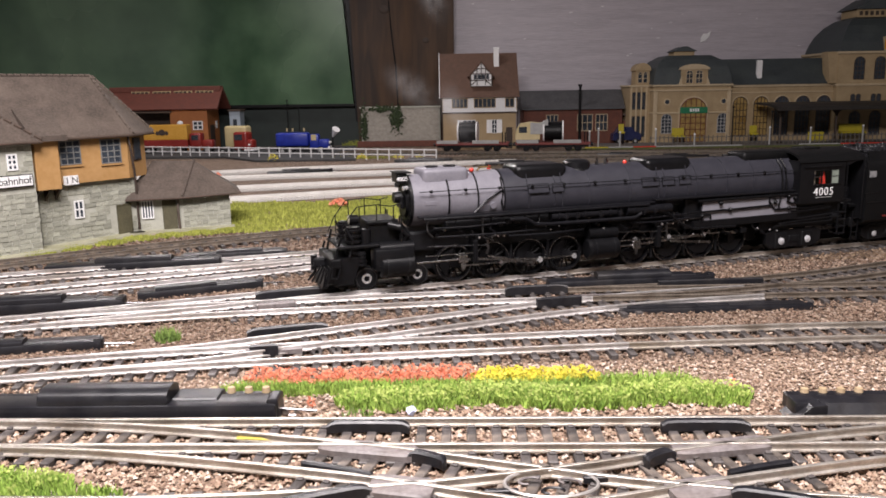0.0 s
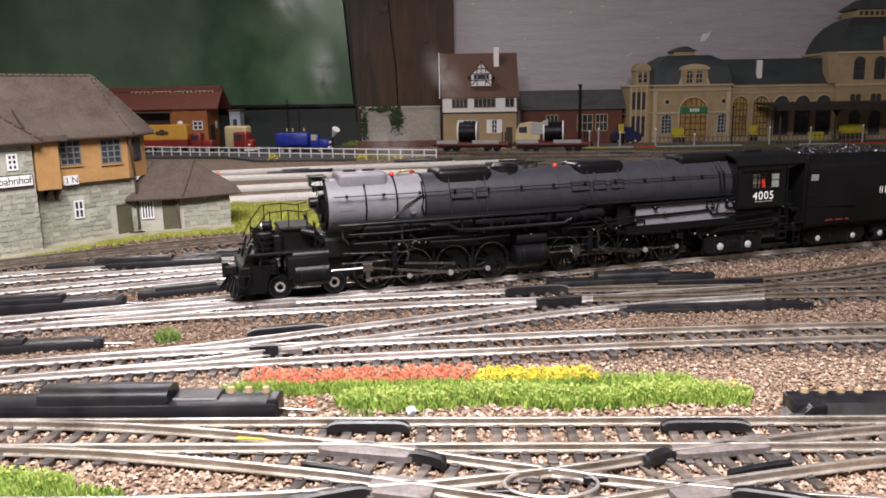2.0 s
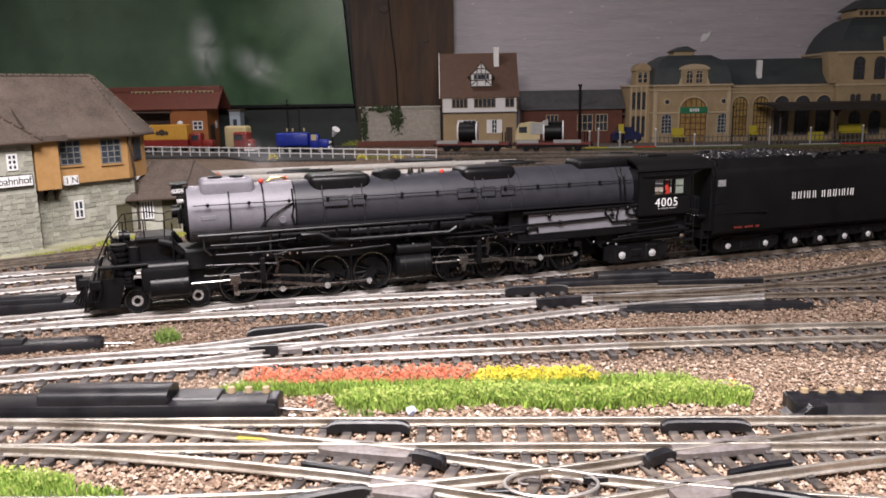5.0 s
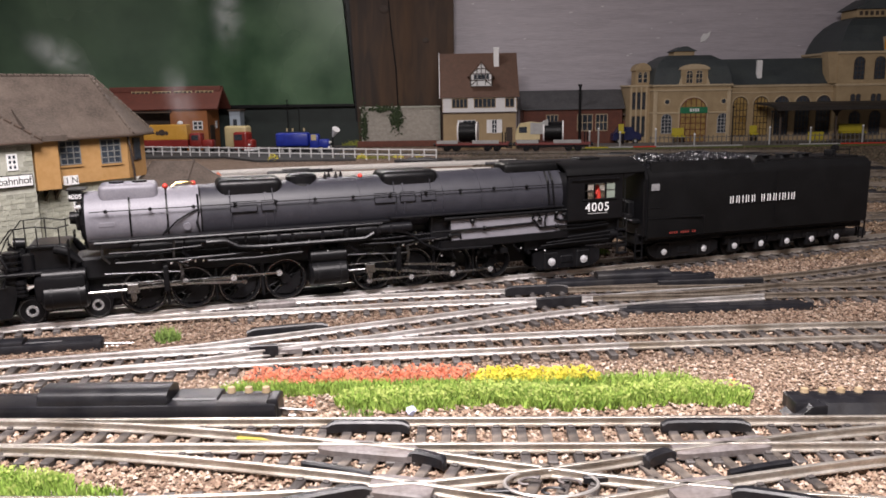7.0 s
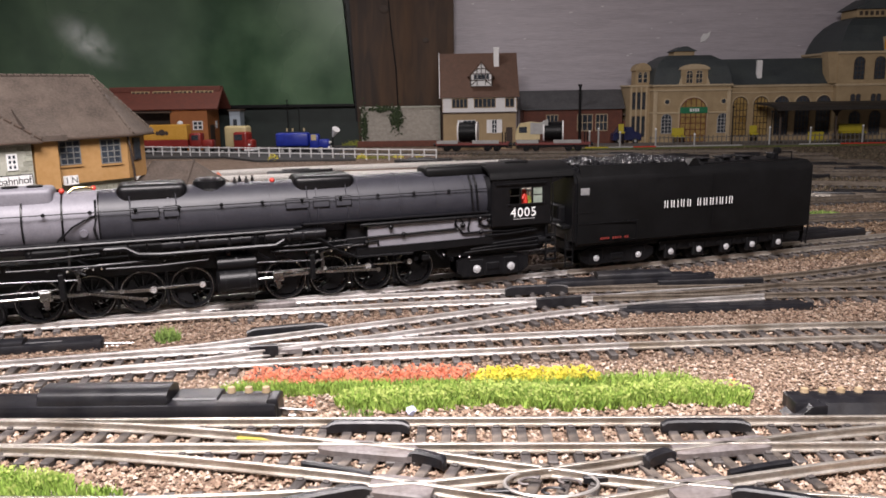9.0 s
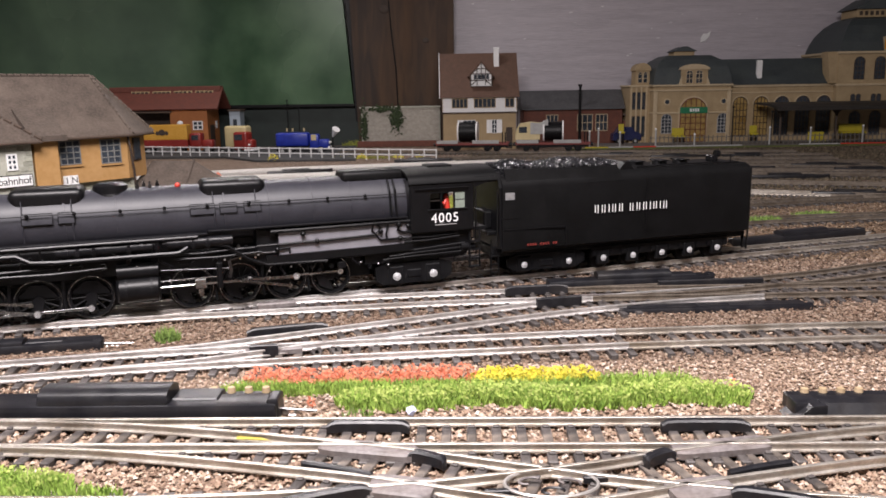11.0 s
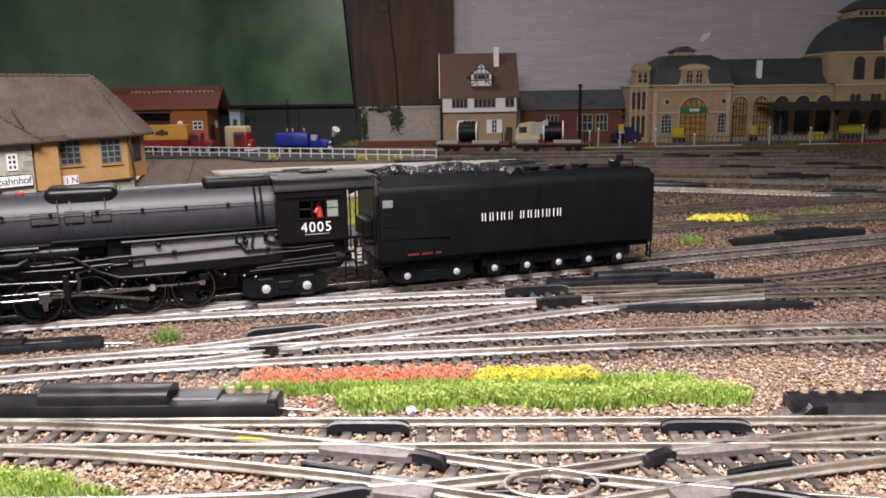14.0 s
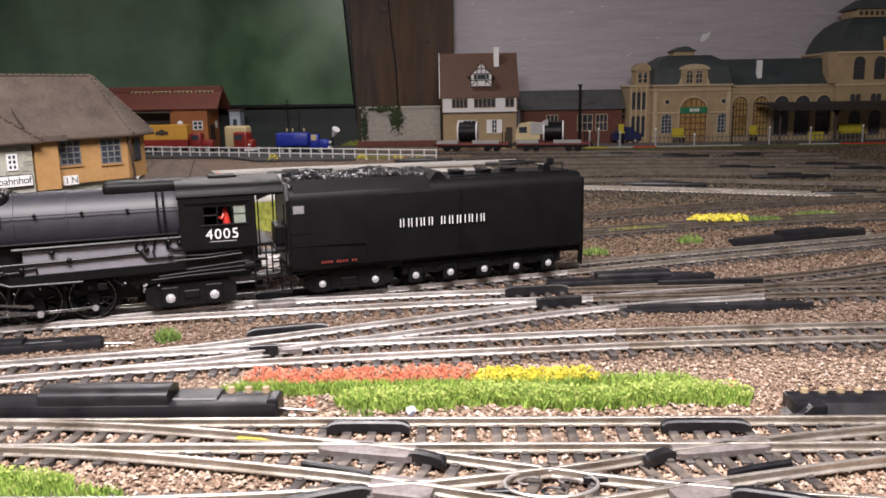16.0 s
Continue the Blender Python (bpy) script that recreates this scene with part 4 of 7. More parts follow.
        for k in range(3):
            part("lower_pipe", tube(B(), [(96 + 3 * k, s * (15.4 - 0.2 * k), 15 + 1.2 * k), (110, s * 15.6, 15.6 + 1.4 * k), (136, s * 15.6, 16 + 2.0 * k)], 0.4, 6), M_LOCO_DARK, LOCO)
        bm = B()
        for z in (8, 12, 16, 20):
            box(bm, 138, 143, s * 16 - 1.5, s * 16 + 1.5, z, z + 0.6)
        for x in (138, 143):
            tube(bm, [(x, s * 16.6, 8), (x, s * 16.6, 26)], 0.4, 5)
        part("cab_steps", bm, M_LOCO_DARK, LOCO)
        part("injector", cyl(B(), (134, s * 15, 18), (141, s * 15, 18), 2.0, 1.4, 12), M_LOCO_DARK, LOCO)
    part("drawbar", box(B(), 128, 156, -2, 2, 8, 10), M_DARK_STEEL, LOCO)


def tender_body():
    # origin at -56 along the train
    def side_profile():
        return [(-18.6, 13.8), (-19, 15), (-19, 45), (-18.2, 47.6), (-16.4, 49.6), (-14.0, 50.6), (14.0, 50.6), (16.4, 49.6), (18.2, 47.6), (19, 45), (19, 15), (18.6, 13.8)]
    body = B()
    prism(body, side_profile(), "x", -36.5, 71.5)
    prism(body, [(y, z) for y, z in side_profile()], "x", -70, -36.4)
    for v in body.verts:
        if v.co.x > 71:
            v.co.y *= 0.95
        if -36.6 < v.co.x and v.co.z < 24:
            v.co.y *= 0.80 if v.co.z < 14 else 0.93
    part("tank", body, M_TANK, TENDER, "satin black tender tank", smooth=True)
    part("tank_end", box(B(), 71, 73, -17, 17, 15, 48, 0.9, 3), M_TANK, TENDER)
    # sloping coal bunker sides
    for s in (-1, 1):
        bm = prism(B(), [(s * 18.8, 45.5), (s * 16.2, 53.4), (s * 15.4, 53.4), (s * 17.6, 45.5)], "x", -68, -5)
        for v in bm.verts:
            if v.co.x > -6 and v.co.z > 50:
                v.co.x -= 3
                v.co.z -= 0.6
        part("bunker_side", bm, M_TANK, TENDER, "sloping black coal bunker side")
        part("side_seam", box(B(), -70, -36.5, s * 19.05 - 0.15, s * 19.05 + 0.15, 24.6, 25.1), M_LOCO, TENDER)
        part("side_seam", box(B(), -71, -62, s * 19.05 - 0.15, s * 19.05 + 0.15, 30.2, 30.6), M_LOCO, TENDER)
        part("side_seam", box(B(), -36.9, -36.3, s * 19.05 - 0.1, s * 19.05 + 0.1, 14, 25), M_LOCO, TENDER)
        part("side_seam", box(B(), 8.0, 8.4, s * 18.95 - 0.1, s * 18.95 + 0.1, 20, 46), M_LOCO, TENDER)
        part("data_plate", box(B(), -68.6, -63.9, s * 19.1 - 0.1, s * 19.1 + 0.1, 39.2, 42.6), surface("plate_grey", (0.14, 0.14, 0.15), (0.22, 0.22, 0.22), 300, 0.5) if s < 0 else bpy.data.materials["plate_grey"], TENDER, "light grey data plate")
        for k in range(12):
            x = -57.3 + 1.35 * k
            if k not in (4, 9):
                part("warning_lettering", box(B(), x, x + 0.95, s * 19.08 - 0.05, s * 19.08 + 0.05, 16.5, 17.6), M_DULL_RED, TENDER)
        # two groups of slim white bars where the company's name stands
        x = -21.4
        for k in range(13):
            if k == 5:
                x += 2.2
                continue
            w = 1.0 if k in (2, 9, 11) else 2.85
            for q in ((0.5,) if w < 2 else (0.2, 0.72)):
                part("letter_block", box(B(), x + w * q - 0.22, x + w * q + 0.22, s * 19.07 - 0.06, s * 19.07 + 0.06, 30.1, 33.9, 0), M_WHITE, TENDER)
            x += w + 1.0
        part("tender_handrail", tube(B(), [(-72.4, s * 18.5, 16), (-72.6, s * 18.8, 28), (-72.4, s * 18.5, 44)], 0.4, 6), M_LOCO, TENDER)
        bm = B()
        for z in (4, 8, 12, 16):
            tube(bm, [(-74.5, s * 15, z), (-70.5, s * 15, z)], 0.4, 5)
        tube(bm, [(-74.5, s * 15, 3.4), (-74.5, s * 15.4, 20)], 0.4, 5)
        tube(bm, [(-70.5, s * 15, 3.4), (-70.5, s * 15.4, 20)], 0.4, 5)
        part("ladder", bm, M_LOCO, TENDER)
        bm = B()
        tube(bm, [(73.6, s * 14.6, 4), (73.8, s * 15.2, 16), (73.2, s * 15.8, 48)], 0.5, 6)
        tube(bm, [(73.8, s * 11.4, 4), (73.9, s * 11.6, 16), (73.4, s * 12, 48)], 0.5, 6)
        for k in range(9):
            tube(bm, [(73.7, s * 15.1, 5 + 5 * k), (73.7, s * 11.5, 5 + 5 * k)], 0.35, 5)
        part("rear_ladder", bm, M_LOCO, TENDER)
    bm = prism(B(), [(-18, 16), (-18, 45), (-15, 52), (15, 52), (18, 45), (18, 16)], "x", -71.4, -69.8)
    part("front_bulkhead", bm, M_LOCO, TENDER)
    part("tender_deck", box(B(), -76, -70, -14, 14, 22, 24, 0.4, 1), M_LOCO, TENDER)
    part("stoker_box", box(B(), -75, -70, -8, 8, 24, 33, 1, 2), M_LOCO_DARK, TENDER)
    # top deck fittings
    bm = B()
    prism(bm, [(-9, 46), (-2, 54), (0, 54), (3, 50)], "y", -14.8, 14.8)
    part("bunker_bulkhead", bm, M_TANK, TENDER)
    for x in (13, 27, 40):
        bm = cyl(B(), (x, 0, 50), (x, 0, 52.4), 4.2, 3.8, 20)
        box(bm, x - 3, x + 3, -5, 5, 52.2, 53, 0.3, 1)
        part("water_hatch", bm, M_LOCO, TENDER, smooth=True)
    bm = box(B(), 58, 62, -3, 3, 50.5, 53.8, 0.5, 1)
    cyl(bm, (62, 0, 54.6), (64.5, 0, 54.6), 1.8, seg=14)
    tube(bm, [(56, -8, 50.5), (56, -8, 54.4), (66, -8, 54.4), (66, -8, 50.5)], 0.35, 6)
    part("rear_lamp", bm, M_LOCO, TENDER)
    part("top_rail", tube(B(), [(5, -14, 51), (30, -14.2, 51.6), (66, -13.8, 51)], 0.35, 6), M_LOCO, TENDER)
    # frame, bogie and pedestal axles
    part("tender_frame", box(B(), -72, 74, -11.5, 11.5, 10.4, 15.5, 0.6, 1), M_LOCO_DARK, TENDER)
    part("rear_coupler", prism(B(), [(74, 9), (80, 8.4), (81.5, 10), (81.5, 13.4), (79, 13.8), (74, 13)], "y", -2.4, 2.4), M_LOCO_DARK, TENDER)
    part("brake_hose", tube(B(), [(74, -6, 13), (77.5, -6, 10), (78, -6, 6), (77, -6, 3.4)], 0.6, 7), M_LOCO_DARK, TENDER)
    for x in (-56.3, -32, -12.5, 4.7, 21.9, 38.7, 56):
        SPIN.append((small_set(TENDER, x, 6.0, 9.2, "tender_wheelset", False, ""), 6.0, x, 6.0))
        roller_cap(TENDER, x, 6.0, 13.8, 1.6)
    for s in (-1, 1):
        y = s * 12.2
        bm = prism(B(), [(-65, 5.5), (-61, 3), (-27, 3), (-23, 5.5), (-23, 9.4), (-28, 11.2), (-60, 11.2), (-65, 9.4)], "y", y - 0.8, y + 0.8)
        for x in (-56.3, -32):
            box(bm, x - 4, x + 4, y - 1.3, y + 1.3, 2.4, 10.4, 0.6, 1)
        box(bm, -48, -40.5, y - 1.3, y + 1.3, 4.4, 8, 0.5, 1)
        part("bogie_frame", bm, M_LOCO_DARK, TENDER)
        bm = box(B(), -19, 63, y - 0.7, y + 0.7, 6.5, 12, 0.4, 1)
        for x in (-12.5, 4.7, 21.9, 38.7, 56):
            box(bm, x - 3.4, x + 3.4, y - 1.3, y + 1.3, 2.6, 10, 0.6, 1)
            for d in (-5.2, 5.2):
                cyl(bm, (x + d, y, 8.6), (x + d, y + s * 1.3, 8.6), 1.3, seg=10)
        part("pedestal_frame", bm, M_LOCO_DARK, TENDER)


def coal_load():
    rng = random.Random(5)
    bm = B()
    for _ in range(1150):
        x, y = rng.uniform(-66, -6), rng.uniform(-15.2, 15.2)
        zz = 53.0 + 2.8 * (1 - (y / 17) ** 2) * (0.6 + 0.4 * math.sin(x * 0.21 + 1)) * (1 if x > -60 else 0.6)
        r = rng.uniform(0.7, 1.5)
        g = bmesh.ops.create_icosphere(bm, subdivisions=1, radius=r)
        q = Euler((rng.random() * 6, rng.random() * 6, 0)).to_matrix().to_4x4()
        for v in g["verts"]:
            v.co *= rng.uniform(0.7, 1.25)
        bmesh.ops.transform(bm, matrix=Matrix.Translation((x, y, zz - r * 0.3)) @ q, verts=g["verts"])
    ob = part("coal", bm, M_COAL, TENDER, "heap of shiny black coal lumps")
    ob["kind"] = "stuff"
    bm = box(B(), -68, -7, -15.3, 15.3, 44, 52.2)
    part("coal_bed", bm, M_COAL, TENDER)


boiler()
running_gear_side()
engine_unit(AXLES_FRONT, -115.5, 11.6, "front")
engine_unit(AXLES_REAR, -8.5, 11.2, "rear")
front_end()
cab()
tender_body()
coal_load()



def smoke_material():
    m = bpy.data.materials.new("thin_smoke")
    n, l = nodes_of(m)
    b = n["Principled BSDF"]
    b.inputs["Base Color"].default_value = (0.85, 0.86, 0.88, 1)
    b.inputs["Roughness"].default_value = 1.0
    b.inputs["Specular IOR Level"].default_value = 0
    tc = n.new("ShaderNodeTexCoord")
    mp = n.new("ShaderNodeMapping")
    mp.inputs["Scale"].default_value = (1 / 0.021, 1 / 0.010, 1 / 0.0105)
    g = n.new("ShaderNodeTexGradient")
    g.gradient_type = "QUADRATIC_SPHERE"
    t = n.new("ShaderNodeTexNoise")
    t.inputs["Scale"].default_value, t.inputs["Detail"].default_value, t.inputs["Distortion"].default_value = 75, 4, 1.2
    r = n.new("ShaderNodeMapRange")
    r.inputs[1].default_value, r.inputs[2].default_value, r.inputs[4].default_value = 0.32, 0.85, 0.14
    x = n.new("ShaderNodeMath")
    x.operation = "MULTIPLY"
    l.new(tc.outputs["Object"], mp.inputs["Vector"])
    l.new(mp.outputs[0], g.inputs["Vector"])
    l.new(tc.outputs["Object"], t.inputs["Vector"])
    l.new(t.outputs["Fac"], r.inputs[0])
    l.new(g.outputs["Fac"], x.inputs[0])
    l.new(r.outputs[0], x.inputs[1])
    l.new(x.outputs[0], b.inputs["Alpha"])
    return m


def smoke_puff(seed):
    rng = random.Random(seed)
    bm = B()
    for k in range(2):
        y = -2 + 4 * k
        bend = rng.uniform(-2, 2)
        g = [[bm.verts.new((-20 + 4 * i, y + bend * math.sin(i * 0.6 + k) * 0.6, -10 + 4 * j)) for j in range(6)] for i in range(11)]
        for i in range(10):
            for j in range(5):
                bm.faces.new((g[i][j], g[i + 1][j], g[i + 1][j + 1], g[i][j + 1]))
    ob = part("smoke_puff", bm, M_SMOKE, smooth=True)
    ob.visible_shadow = False
    return tagged(ob, "thin white smoke wisp rising from the chimney", "smoke", group="smoke wisps")


M_SMOKE = smoke_material()
PUFFS = [(smoke_puff(40 + i), born, i * 1.3) for i, born in enumerate((-2.1, -1.5, -0.9, -0.3, 0.2, 0.8, 1.3, 1.8, 2.4, 2.9, 3.6, 4.4, 5.2, 6.0, 6.8, 7.5))]

PHASE = (0.288, 4.568)      # crank angles of the two engine units at the start, in radians


def motions():
    walk(LOCO, [(t / 2, riding(t / 2, -350, -190, -280)) for t in range(33)])
    walk(TENDER, [(t / 2, riding(t / 2, -112, 0, -56)) for t in range(33)])
    unit = {}
    for k, g in enumerate(GEAR):
        for x in g["axles"]:
            unit[x] = PHASE[k]
    for ob, r, x, z in SPIN:
        step = 0.5 if r > 8 else 0.25
        first = unit.get(x, 0.0) if r > 8 else 0.0
        rows = []
        for i in range(int(16 / step) + 1):
            t = i * step
            rows.append((t, at_mm(x, 0, z, 0, math.degrees(first - SPEED * t / r), 0)))
        walk(ob, rows)
    for puff, born, turn in PUFFS:
        rows = []
        for i in range(33):
            t = i * 0.5
            m = riding(t, -350, -190, -280)
            if t <= born:
                rows.append((t, m @ at_mm(-84, 0, 39)))
                continue
            age = t - born
            o = riding(max(born, 0), -350, -190, -280) if born >= 0 else riding(born, -350, -190, -280)
            c = (o @ at_mm(-84, 0, 56)).translation / MM
            up = min(1.0, age / 1.5)
            vx, vz = -22 + 20 * math.sin(turn * 2.7), 31 + 9 * math.cos(turn * 1.9)
            rows.append((t, at_mm(c.x + vx * age + 6 * math.sin(1.6 * age + turn), c.y + 10 * age, c.z - 17 * (1 - up) + vz * age, 0, (55 + 45 * math.sin(turn * 3.1) + 8 * age) * up, 25 * up * math.sin(turn))))
        walk(puff, rows)
    for k, g in enumerate(GEAR):
        for side_rod, main_rod, crosshead, ecc, length, reach, xl, turn in g["rods"]:
            rows = ([], [], [], [])
            for i in range(65):
                t = i * 0.25
                a = PHASE[k] - SPEED * t / AXLE_Z + turn * 0
                px, pz = CRANK * math.cos(a), -CRANK * math.sin(a)
                x, z = g["axles"][2] + px, AXLE_Z + pz
                rows[0].append((t, at_mm(px, 0, z)))
                dz = z - g["zc"]
                xc = x - math.sqrt(length * length - dz * dz)
                rows[1].append((t, at_mm(xc, 0, g["zc"], 0, -math.degrees(math.asin(dz / length)), 0)))
                rows[2].append((t, at_mm(xc, 0, g["zc"])))
                ex, ez = g["axles"][2] + 2.2 * math.cos(a + 1.5), AXLE_Z - 2.2 * math.sin(a + 1.5)
                ang = math.atan2(ez - g["zc"] - 0.8, ex - xl)
                rows[3].append((t, at_mm(ex - reach * math.cos(ang), 0, ez - reach * math.sin(ang), 0, -math.degrees(ang), 0)))
            for ob, r in zip((side_rod, main_rod, crosshead, ecc), rows):
                walk(ob, r)
# ---- buildings behind and beside the yard ----
M_OCHRE = surface("ochre_plaster", (0.36, 0.20, 0.068), (0.43, 0.25, 0.10), 60, 0.75, 0, 0.1, dirt_or_haze=(0.25, 0.14, 0.055), dirt_or_haze_amount=0.35)
M_STONE = surface("grey_stone", (0.22, 0.222, 0.18), (0.38, 0.382, 0.32), 210, 0.85, 0, 0.8, island=0.2, dirt_or_haze=(0.20, 0.20, 0.14), dirt_or_haze_amount=0.4)
M_MORTAR = surface("mortar", (0.33, 0.33, 0.28), (0.44, 0.44, 0.38), 200, 0.9, 0, 0.3)
M_ROOF_GREY = surface("weathered_roof", (0.055, 0.042, 0.033), (0.105, 0.081, 0.066), 120, 0.85, 0, 0.5, dirt_or_haze=(0.165, 0.13, 0.105), dirt_or_haze_amount=0.4)
M_ROOF_EDGE = surface("roof_edge", (0.05, 0.035, 0.025), (0.09, 0.06, 0.045), 200, 0.7)
M_GLASS = surface("window_glass", (0.022, 0.027, 0.036), (0.06, 0.072, 0.09), 60, 0.12, 0, 0)
shine(M_GLASS, 0.3)
M_LIT_GLASS = surface("yellow_glass", (0.20, 0.115, 0.032), (0.42, 0.29, 0.10), 60, 0.3, 0, 0)
M_GREEN_ROOF = surface("green_slate", (0.034, 0.044, 0.048), (0.056, 0.066, 0.07), 80, 0.6, 0, 0.2, dirt_or_haze=(0.09, 0.11, 0.10), dirt_or_haze_amount=0.3)
M_SAND = surface("sandstone", (0.32, 0.235, 0.13), (0.42, 0.32, 0.19), 80, 0.8, 0, 0.15, dirt_or_haze=(0.22, 0.16, 0.09), dirt_or_haze_amount=0.3)
M_SAND_LIGHT = surface("pale_sandstone", (0.42, 0.33, 0.21), (0.52, 0.42, 0.28), 80, 0.75, 0, 0.1)
M_DARK_WOOD = surface("dark_wood", (0.03, 0.02, 0.015), (0.06, 0.04, 0.03), 200, 0.7)
M_BRICK_RED = surface("red_brick", (0.10, 0.036, 0.025), (0.17, 0.062, 0.042), 120, 0.8, 0, 0.2)
M_ROOF_RED = surface("red_roof", (0.11, 0.032, 0.022), (0.16, 0.05, 0.034), 120, 0.7, 0, 0.3)
M_ORANGE_WALL = surface("orange_boards", (0.34, 0.12, 0.035), (0.42, 0.16, 0.05), 60, 0.6, 0, 0.1)
M_BROWN_ROOF = surface("brown_tiles", (0.075, 0.04, 0.025), (0.12, 0.065, 0.045), 150, 0.75, 0, 0.4)
M_TAN = surface("tan_plaster", (0.34, 0.25, 0.14), (0.42, 0.31, 0.18), 80, 0.8, 0, 0.1)
M_YELLOW = surface("yellow_plastic", (0.40, 0.33, 0.02), (0.50, 0.42, 0.04), 100, 0.5)
M_CREAM = surface("cream_paint", (0.50, 0.41, 0.21), (0.60, 0.50, 0.28), 100, 0.5)
M_BLUE = surface("blue_paint", (0.008, 0.02, 0.25), (0.015, 0.04, 0.38), 100, 0.35)
M_GREY_PLASTIC = surface("grey_plastic", (0.30, 0.30, 0.30), (0.40, 0.40, 0.39), 150, 0.6)
M_LEAF = surface("leaf_green", (0.05, 0.10, 0.015), (0.14, 0.24, 0.04), 250, 0.8, 0, 0.2, island=0.45)
M_IVY = surface("ivy_green", (0.02, 0.035, 0.012), (0.05, 0.075, 0.03), 250, 0.8, 0, 0.2, island=0.4)


def window(parent, x0, x1, y, z0, z1, cols=2, rows=2, arch=False, casing=None, glass=None, bar=0.5, proud=0.5, label=""):
    """A window on a wall that faces -y: frame and bars stand proud, the pane lies behind them."""
    casing, glass = casing or M_WHITE, glass or M_GLASS
    w, cx = x1 - x0, (x0 + x1) / 2
    top = z1 - w / 2 if arch else z1
    bm = B()
    bars = []
    for k in range(cols + 1):
        x = x0 + w * k / cols
        zt = top + (math.sqrt(max(0, (w / 2) ** 2 - (x - cx) ** 2)) if arch else 0)
        if zt - z0 > bar:
            if k in (0, cols):
                box(bm, x - bar / 2, x + bar / 2, y - proud, y + 0.2, z0, zt)
            else:
                bars.append((x - bar / 2, x + bar / 2, z0, zt))
    for k in range(rows + 1):
        z = z0 + (top - z0) * k / rows
        if k in (0, rows) and not (arch and k):
            box(bm, x0 - bar / 2, x1 + bar / 2, y - proud * 0.9, y + 0.2, z - bar / 2, z + bar / 2)
        else:
            bars.append((x0, x1, z - bar / 2, z + bar / 2))
    outline = [(x0, z0), (x1, z0), (x1, top)]
    if arch:
        arc = [(cx + w / 2 * math.cos(math.pi * k / 12), top + w / 2 * math.sin(math.pi * k / 12)) for k in range(13)]
        tube(bm, [(a, y - proud / 2, b) for a, b in arc], bar * 0.55, 5)
        outline = [(x0, z0), (x1, z0)] + arc
    else:
        outline.append((x0, top))
    ob = part("window", bm, casing, parent, label)
    for a, b, c, d in bars:
        part("glazing_bar", box(B(), a, b, y - proud * 0.8, y + 0.1, c, d), casing, ob)
    part("pane", prism(B(), outline, "y", y - 0.15, y + 0.1), glass, ob)
    return ob


def door(parent, x0, x1, y, z0, z1, material, label=""):
    bm = box(B(), x0, x1, y - 0.3, y + 0.2, z0, z1)
    box(bm, x0 - 0.7, x0, y - 0.7, y + 0.2, z0, z1 + 0.7)
    box(bm, x1, x1 + 0.7, y - 0.7, y + 0.2, z0, z1 + 0.7)
    box(bm, x0 - 0.7, x1 + 0.7, y - 0.75, y + 0.2, z1, z1 + 0.8)
    return part("door", bm, material, parent, label)


def stone_meshes(n, w, h, d):
    out = []
    for i in range(n):
        rng = random.Random(i * 7 + int(w * 10))
        bm = box(B(), -w / 2, w / 2, -d, 0, -h / 2, h / 2)
        for v in bm.verts:
            v.co += Vector((rng.uniform(-0.25, 0.25), rng.uniform(-0.25, 0.15) if v.co.y < 0 else 0, rng.uniform(-0.25, 0.25)))
            if v.co.y < -d / 2:
                v.co.x *= 0.93
                v.co.z *= 0.9
        ob = part("stone", bm, M_STONE)
        out.append(ob.data)
        bpy.data.objects.remove(ob)
    return out


STONES = {w: stone_meshes(3, w, 3.5, 0.38) for w in (4.2, 6.0, 8.0)}


def stone_face(parent, x0, x1, z0, z1, at, holes=(), seed=1):
    """Coursed stones, each a piece, over one wall face; at places the face (it looks along -y)."""
    rng = random.Random(seed)
    z = z0
    while z < z1 - 1:
        x = x0 + rng.uniform(-2, 0)
        while x < x1 - 1.5:
            w = rng.choice((4.2, 4.2, 6.0, 8.0))
            a, b = max(x, x0), min(x + w, x1)
            if b - a > 2 and not any(a < h[1] and b > h[0] and z + 3.4 > h[2] and z < h[3] for h in holes):
                m = at @ at_mm((a + b) / 2, rng.uniform(-0.1, 0.2), z + 1.55 + rng.uniform(-0.15, 0.15), 0, rng.uniform(-2.5, 2.5), 0) @ Matrix.Diagonal(((b - a - 0.35) / w, 1, min(1, (z1 - z) / 3.1) * 0.80, 1))
                piece("stone", rng.choice(STONES[w]), m, parent)
            x += w
        z += 3.1


def hip_roof(x0, x1, y0, y1, ze, rx0, rx1, ry, zr, thick=1.6):
    """A hipped roof shell with overhanging eaves: eaves rectangle and a ridge from rx0 to rx1."""
    bm = B()
    e = [bm.verts.new(p) for p in ((x0, y0, ze), (x1, y0, ze), (x1, y1, ze), (x0, y1, ze))]
    f = [bm.verts.new((v.co.x, v.co.y, ze - thick)) for v in e]
    r = [bm.verts.new((rx0, ry, zr)), bm.verts.new((rx1, ry, zr))]
    bm.faces.new((e[0], e[1], r[1], r[0]))
    bm.faces.new((e[1], e[2], r[1]))
    bm.faces.new((e[2], e[3], r[0], r[1]))
    bm.faces.new((e[3], e[0], r[0]))
    for i in range(4):
        bm.faces.new((e[i], f[i], f[(i + 1) % 4], e[(i + 1) % 4]))
    bm.faces.new(f)
    bmesh.ops.recalc_face_normals(bm, faces=bm.faces)
    return bm


